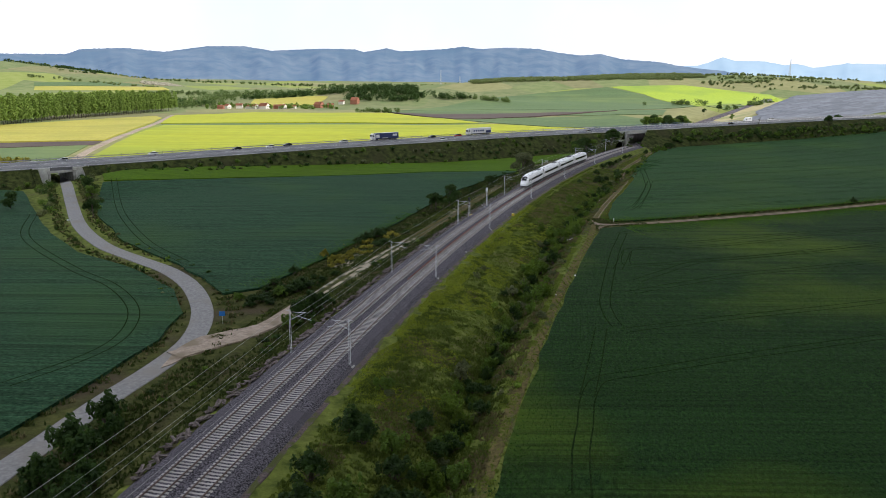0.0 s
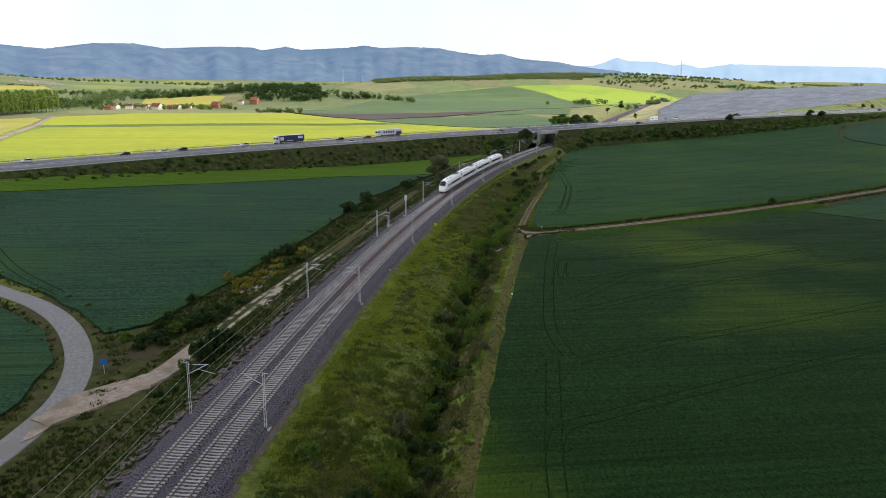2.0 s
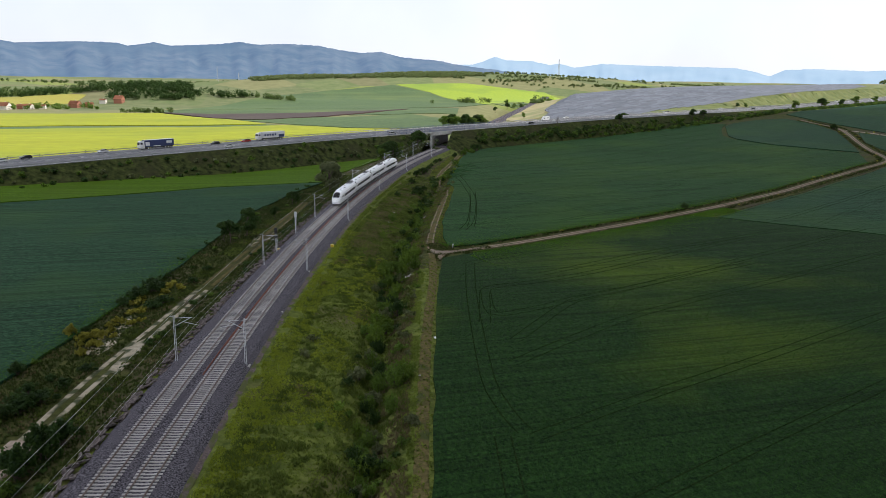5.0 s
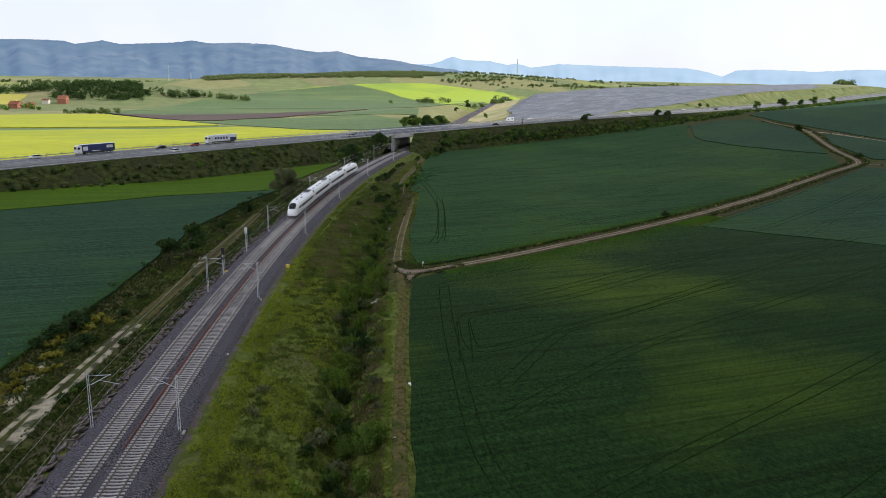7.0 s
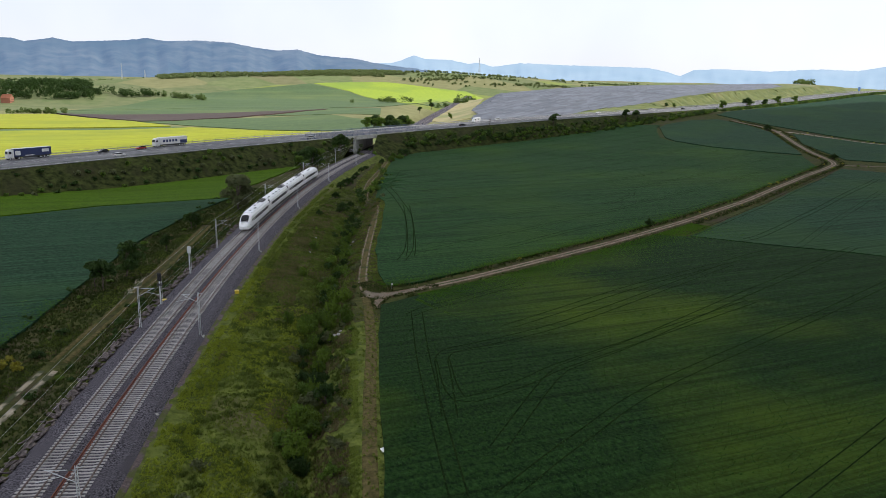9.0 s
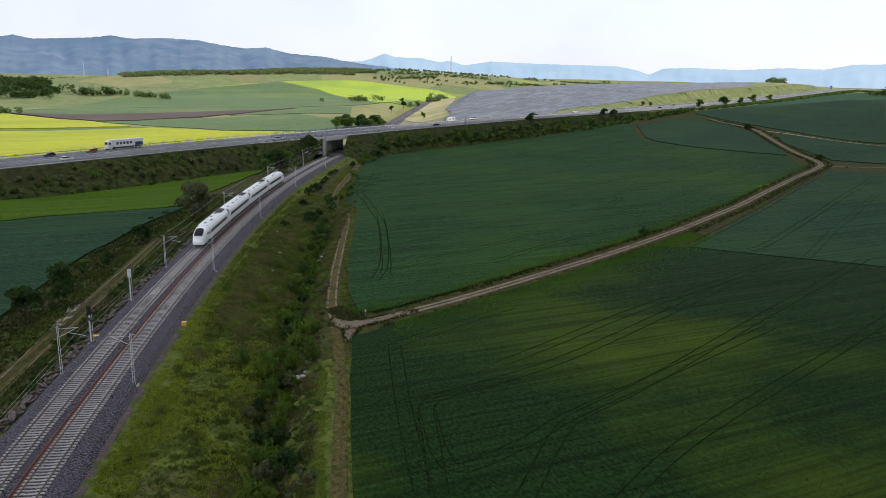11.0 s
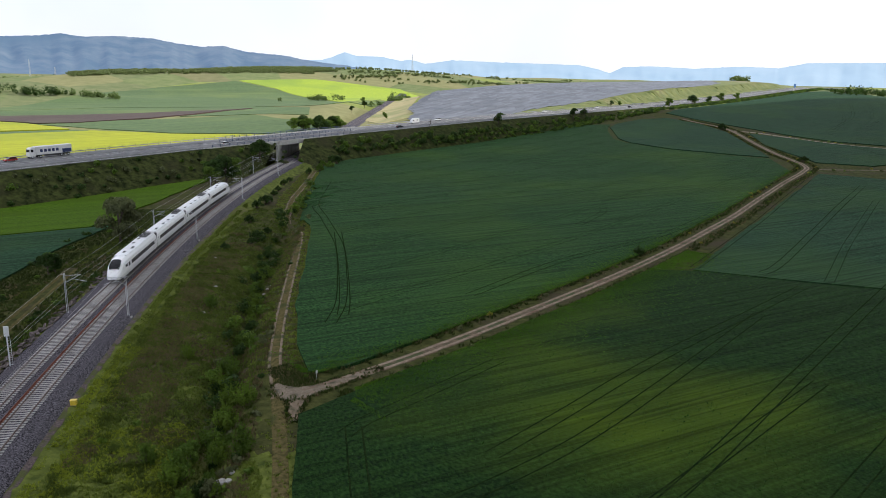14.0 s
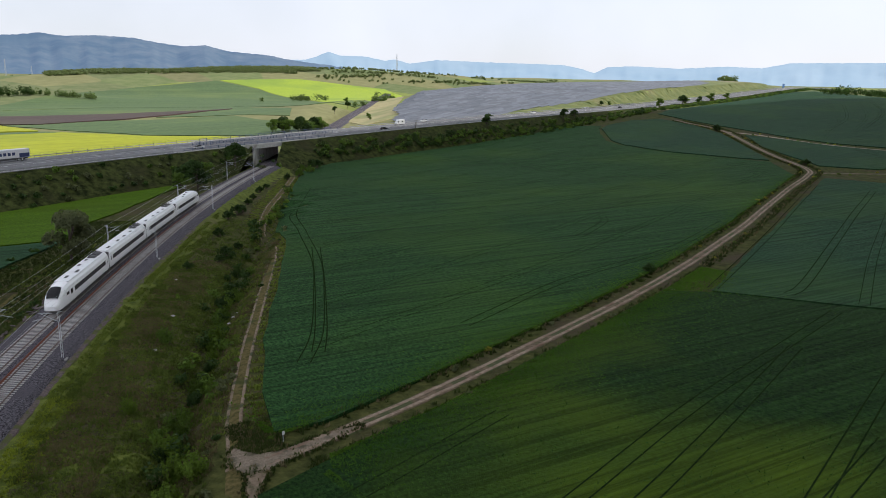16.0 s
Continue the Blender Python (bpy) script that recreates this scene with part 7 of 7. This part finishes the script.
edge_pts = edge_pts[np.hypot(edge_pts[:, 0] - 46, edge_pts[:, 1] - 208) > 7]
tufts("wheat_leaves", "lighter green wheat leaves along the field edges", edge_pts, np.array([ground(x, y) + 0.38 for x, y in edge_pts]), 0.15, 0.075, 3, LIGHT_CROP, 33)["category"] = "wheat"

# ---- poplar plantation ----
def poplar_proto(seed):
    r2 = random.Random(seed)
    h = 24.0
    lobes = [(r2.uniform(-0.9, 0.9), r2.uniform(-0.9, 0.9), z, 3.3 * (1.1 - abs(z / h - 0.5)), 3.3 * (1.1 - abs(z / h - 0.5)), 2.6) for z in (4.5, 7, 9.5, 12, 15, 18, 20.5)] + [(0, 0, 22, 1.6, 1.6, 2.0)]
    e = new("poplar")
    t = new("trunk", limbs_mesh("trunk", [([(0, 0, -0.5), (0.1, 0, 8), (0, 0.1, 19)], 0.25, 0.08)], M["bark"]))
    c = new("crown", crown_mesh("crown", lobes, 620, 0.85, LEAF["poplar"], seed))
    t.parent = c.parent = e
    return e


POPS = [Planter(poplar_proto(s)) for s in (41, 42, 43)]
for r in range(5):
    for k in range(44):
        t = k / 43
        x = -372 + 28 * max(0, (t - 0.35) / 0.65) - r * 9 + rs.uniform(-1, 1)
        y = 600 + 360 * t + rs.uniform(-1.5, 1.5) + r * 4
        if r > 2 and k % 2:
            continue
        tagged(rs.choice(POPS).put(x, y, rs.uniform(0.9, 1.12), rs.uniform(0, 360)), "tall slender green poplar in a plantation", "poplar", "poplar plantation")


def far_trees(name, label, pts, h, mat, seed, size=1.1, per=70):
    """Distant trees too many to count: crowns of many leaf clumps, one object."""
    rgl = np.random.default_rng(seed)
    cen, nor = [], []
    for x, y in pts:
        s = rgl.uniform(0.6, 1.3)
        z = ground(x, y)
        d = rgl.normal(size=(per, 3))
        d /= np.linalg.norm(d, axis=1)[:, None]
        lob = rgl.normal(scale=(0.22 * h * s, 0.22 * h * s, 0.1 * h * s), size=(5, 3))
        c = np.array((x, y, z + 0.5 * h * s)) + lob[rgl.integers(0, 5, per)] + d * np.array((0.3, 0.3, 0.38)) * h * s * rgl.uniform(0.6, 1.05, per)[:, None]
        c[:, 2] = np.maximum(c[:, 2], z + 0.1)
        cen.append(c)
        nor.append(d)
    co, q = leaf_quads(np.concatenate(cen), np.concatenate(nor), size, rgl)
    return tagged(new(name, fast_mesh(name, co, quads=q, mat=mat)), label, "wood", kind="stuff")


def scatter(n, x0, x1, y0, y1, scale=0, thr=0.0):
    out = []
    while len(out) < n:
        x, y = rs.uniform(x0, x1), rs.uniform(y0, y1)
        if scale and noise.noise((x / scale, y / scale, 7.0)) < thr:
            continue
        out.append((x, y))
    return out


def along(a, b, n, jit):
    return [(a[0] + (b[0] - a[0]) * t + rs.gauss(0, jit), a[1] + (b[1] - a[1]) * t + rs.gauss(0, jit)) for t in [rs.random() for _ in range(n)]]


far_trees("wood", "dark wood on a low hill above the village", scatter(230, -155, -45, 1200, 1330) + along((-50, 1232), (50, 1262), 36, 9), 10, LEAF["dark"], 51)
far_trees("wood", "green riverside trees behind the village", along((-350, 985), (-420, 1500), 90, 22) + along((-420, 1400), (-200, 1330), 80, 20), 13, LEAF["far"], 52)
far_trees("wood", "dark belt of trees behind the village", along((-340, 1330), (-130, 1290), 110, 12) + along((-420, 1130), (-345, 1080), 40, 12), 12, LEAF["dark"], 67, 1.2, 60)
far_trees("hedge", "row of dark trees on the slope", along((40, 1270), (110, 1262), 26, 5), 9, LEAF["far"], 53)
far_trees("wood", "wooded crest of the far ridge", scatter(1900, 60, 600, 1700, 1860, 110, -0.35), 5.5, LEAF["hill"], 54, 1.3, 46)
far_trees("wood", "scattered holm oaks on the far hills", along((560, 1660), (720, 1690), 60, 7) + along((640, 1740), (860, 1700), 80, 8) + along((600, 1800), (1000, 1850), 130, 14) + along((760, 1620), (980, 1640), 70, 8) + scatter(420, 560, 1600, 1600, 2250, 80, 0.2), 5, LEAF["hill"], 55, 1.3, 50)
far_trees("wood", "scattered scrub on the left hills", scatter(260, -1500, -800, 1850, 2250, 110, 0.1) + along((-900, 1640), (-640, 1700), 50, 8), 4.5, LEAF["hill"], 56, 1.4, 50)
far_trees("hedge", "hedge lines across the far plain", along((-600, 1500), (-60, 1620), 80, 8) + along((-300, 1900), (300, 2100), 90, 12) + along((-900, 2300), (200, 2500), 120, 20), 9, LEAF["far"], 57, 1.6)
far_trees("wood", "dark pinewood on the top of the left hills", scatter(160, -1150, -880, 1880, 2100, 90, 0.0), 7, LEAF["dark"], 68, 1.4, 50)
far_trees("copse", "round copse in a bright field", scatter(16, 385, 440, 1255, 1285), 10, LEAF["far"], 58)
far_trees("hedge", "shrub row along the solar field", along((480, 1130), (640, 1190), 50, 6) + along((330, 870), (430, 1040), 16, 8), 6, LEAF["far"], 59)
far_trees("hedge", "clipped dark bush row beside the yellow field", scatter(16, -108, -56, 935, 955), 6, LEAF["far"], 60)
far_trees("wood", "tree row on the hilltop beside the motorway", along((850, 850), (930, 900), 18, 5), 8, LEAF["far"], 61)
far_trees("hedge", "dark hedge below a yellow field", along((770, 650), (1120, 590), 60, 6) + along((860, 690), (1250, 760), 60, 8), 9, LEAF["dark"], 62)
far_trees("copse", "small trees dotted over far fields", [(321, 1216), (452, 1094), (334, 889), (560, 1345)], 9, LEAF["far"], 63)
far_trees("orchard", "bushes along the field road", along((-180, 345), (-260, 330), 14, 4), 5, LEAF["olive"], 64)

# ---- village ----
M["plaster"] = surf("pale_plaster", (0.6, 0.56, 0.48), (0.74, 0.7, 0.62), 1.0, bump=0.05, vary=0.1)
M["brick_wall"] = surf("brick_wall", (0.28, 0.11, 0.07), (0.4, 0.18, 0.11), 2.0, bump=0.1)
M["tiles"] = surf("clay_tiles", (0.24, 0.09, 0.05), (0.38, 0.16, 0.09), 1.5, bump=0.3, vary=0.15)


def house(x, y, w, d, h, turn, wall, label):
    e = new("house")
    w, d, h = w * 0.85, d * 0.85, h * 0.72
    e.matrix_world = pose(x, y, ground(x, y), 0, 0, turn + 80)
    bm = bmesh.new()
    prism(bm, [(-w / 2, -0.5), (-w / 2, h), (0, h + w * 0.22), (w / 2, h), (w / 2, -0.5)], d / 2)
    part("wall", bm, M[wall], e)
    for s in (-1, 1):
        bm = bmesh.new()
        vs = [bm.verts.new(c) for c in ((s * (w / 2 + 0.5), -d / 2 - 0.4, h - 0.12), (s * (w / 2 + 0.5), d / 2 + 0.4, h - 0.12), (0, d / 2 + 0.4, h + w * 0.22 + 0.1), (0, -d / 2 - 0.4, h + w * 0.22 + 0.1))]
        bm.faces.new(vs)
        bmesh.ops.solidify(bm, geom=bm.faces[:], thickness=0.2)
        part("roof", bm, M["tiles"], e, "red clay tiled roof slope")
    for k in range(max(2, int(w / 3.2))):
        for z in ([1.0] if h < 4 else [1.0, 3.8]):
            cx = -w / 2 + w * (k + 0.5) / max(2, int(w / 3.2))
            bm = bmesh.new()
            box(bm, cx - 0.5, cx + 0.5, -d / 2 - 0.04, -d / 2 + 0.05, z * 0.75, z * 0.75 + 1.1)
            part("window", bm, M["glass_dark"], e)
    bm = bmesh.new()
    box(bm, w * 0.2, w * 0.2 + 0.8, -0.4, 0.4, h, h + w * 0.22 + 1.0)
    part("chimney", bm, M["plaster"], e)
    return tagged(e, label, "house", "village houses")


for x, y, w, d, h, t, wall in ((-304, 1024, 10, 9, 5, 10, "brick_wall"), (-302, 1046, 12, 9, 5.5, -5, "plaster"), (-288, 1058, 14, 10, 6, 20, "plaster"), (-272, 1048, 11, 8, 5, 0, "plaster"), (-262, 1040, 13, 10, 6, -10, "plaster"),
                               (-250, 1046, 22, 12, 6, 5, "plaster"), (-236, 1060, 12, 9, 5, 15, "brick_wall"), (-226, 1052, 14, 10, 5.5, 0, "plaster"), (-214, 1066, 10, 9, 5, 10, "plaster"), (-183, 1100, 20, 12, 7, 0, "brick_wall"),
                               (-168, 1110, 12, 10, 6, 8, "brick_wall"), (-140, 1180, 24, 12, 8, 4, "brick_wall"), (-160, 1175, 10, 9, 6, 0, "plaster")):
    house(x, y, w, d, h, t, wall, "village house with pale plaster walls and clay tile roof" if wall == "plaster" else "village house with red brick walls and clay tile roof")
far_trees("garden_trees", "garden trees among the village houses", scatter(46, -330, -150, 1030, 1110), 7, LEAF["mid"], 66)

# ---- solar park ----
M["panel"] = surf("solar_glass", (0.075, 0.085, 0.105), (0.135, 0.145, 0.165), 0.05, rough=0.5, bump=0.0, spec=0.3)
solar_nodes, solar_links = M["panel"].node_tree.nodes, M["panel"].node_tree.links
sgeo, shsv, smap = solar_nodes.new("ShaderNodeNewGeometry"), solar_nodes.new("ShaderNodeHueSaturation"), solar_nodes.new("ShaderNodeMapRange")
smap.inputs["To Min"].default_value, smap.inputs["To Max"].default_value = 0.7, 1.25
solar_links.new(sgeo.outputs["Random Per Island"], smap.inputs["Value"])
solar_links.new(smap.outputs["Result"], shsv.inputs["Value"])
solar_links.new(solar_nodes["Principled BSDF"].inputs["Base Color"].links[0].from_socket, shsv.inputs["Color"])
solar_links.new(shsv.outputs["Color"], solar_nodes["Principled BSDF"].inputs["Base Color"])
SU, SV = Vector((0.875, 0.484, 0)), Vector((-0.484, 0.875, 0))
S0 = Vector((246, 574, 0))


def table_mesh(n):
    bm = bmesh.new()
    box(bm, -n / 2, n / 2, -1.3, 1.3, -0.05, 0.05, Matrix.Translation((0, 0, 1.3)) @ Matrix.Rotation(radians(14), 4, "X"))
    return bm


bm = table_mesh(14.0)
panel_me = bpy.data.meshes.new("panel")
bm.to_mesh(panel_me)
bm.free()
panel_me.materials.append(M["panel"])
bm = bmesh.new()
tube(bm, (0, 0, -0.4), (0, 0, 1.28), 0.08, 0.08, 5)
leg_me = bpy.data.meshes.new("leg")
bm.to_mesh(leg_me)
bm.free()
leg_me.materials.append(M["galv"])
far_co, far_q, nq = [], [], 0
SOLAR = [(240, 592), (258, 574), (300, 577), (344, 597), (417, 621), (479, 653), (573, 698), (640, 724), (760, 796), (800, 850), (700, 880), (520, 850), (420, 880), (371, 836), (300, 712)]
base = np.array([tuple(v.co) for v in panel_me.vertices])
fq = np.array([tuple(p.vertices) for p in panel_me.polygons])
solar_rng = random.Random(9)
for r in range(-50, 62):
    row_at = solar_rng.uniform(0, 14)
    for k in range(50):
        a = k * 14.06 + row_at
        c = S0 + SU * a + SV * (r * 3.5)
        m, mz = mw_near(c.x, c.y)
        d, yy = rail_off(c.x, c.y)
        if m < 28 or d < 26 or not inside(SOLAR, c.x, c.y):
            continue
        z = ground(c.x, c.y)
        mt = Matrix.Translation((c.x, c.y, z)) @ Matrix.Rotation(math.atan2(SU.y, SU.x), 4, "Z") @ Matrix.Rotation(-math.atan2(ground(c.x + SU.x * 6, c.y + SU.y * 6) - ground(c.x - SU.x * 6, c.y - SU.y * 6), 12), 4, "Y")
        if r < 2 and m < 40:
            e = new("solar_table")
            new("panel", panel_me).parent = e
            for q in range(5):
                lg = new("leg", leg_me)
                lg.parent, lg.location = e, (-6 + q * 3, 0, 0)
            e.matrix_world = mt
            tagged(e, "tilted grey solar panel table on steel legs", "solar panel", "solar park tables")
        else:
            R = np.array(mt)
            far_co.append(base @ R[:3, :3].T + R[:3, 3])
            far_q.append(fq + nq)
            nq += len(base)
sp = new("solar_rows", fast_mesh("solar_rows", np.concatenate(far_co), quads=np.concatenate(far_q), mat=M["panel"]))
sp.data.polygons.foreach_set("use_smooth", [False] * len(sp.data.polygons))
tagged(sp, "rows of grey solar panels covering the hillside", "solar panels", kind="stuff")

# ---- lattice masts on the horizon ----
for x, y, h in ((-11, 2132, 52), (860, 1900, 46), (40, 2000, 26)):
    e = new("lattice_mast")
    z = ground(x, y)
    e.matrix_world = Matrix.Translation((x, y, z))
    for sx, sy in ((-1, -1), (1, -1), (1, 1), (-1, 1)):
        bm = bmesh.new()
        tube(bm, (sx * 2.2, sy * 2.2, -1), (sx * 0.4, sy * 0.4, h), 0.3, 0.25, 4)
        part("leg", bm, M["galv"], e)
    bm = bmesh.new()
    for k in range(10):
        t0, t1 = k / 10, (k + 1) / 10
        w0, w1 = 2.2 - 1.8 * t0, 2.2 - 1.8 * t1
        tube(bm, (-w0, -w0, t0 * h), (w1, -w1, t1 * h), 0.15, 0.15, 4)
        tube(bm, (w0, w0, t0 * h), (-w1, w1, t1 * h), 0.15, 0.15, 4)
    part("bracing", bm, M["galv"], e)
    tagged(e, "grey lattice mast standing on a far hill", "mast", "far masts")

# ---- tracks with their sleepers ----
for off, word in ((-TRACK_OFF, "ballasted railway track with pale concrete sleepers, train on it"), (TRACK_OFF, "ballasted railway track with pale concrete sleepers, empty")):
    tk = tagged(new("railway_track"), word, "railway track", kind="structure")
    for g in (-0.87, 0.87):
        bm = bmesh.new()
        sweep_rail(bm, off + g, RAIL_SEC, -236, 1000, 4.0)
        part("rail", bm, M["steel_rail"], tk)
    far = bmesh.new()
    n, y = 0, 56.0
    while y < 440:
        s = rail_slope(y)
        m = Matrix.Translation(rail_pt(y, off)) @ Matrix.Rotation(-math.atan(s), 4, "Z")
        if n < 300:
            o = new("sleeper", sleeper_mesh)
            o.parent = tk
            o.matrix_local = m
        else:
            box(far, -1.3, 1.3, -0.13, 0.13, -0.28, -0.145, m)
        n += 1
        y += 0.6 / math.hypot(1, s)
    for k in range(190):
        y = 55.4 - 0.6 * k
        box(far, -1.3, 1.3, -0.13, 0.13, -0.28, -0.145, Matrix.Translation(rail_pt(y, off)) @ Matrix.Rotation(-math.atan(rail_slope(y)), 4, "Z"))
    tagged(part("sleepers", far, M["sleeper"], tk), kind="stuff")
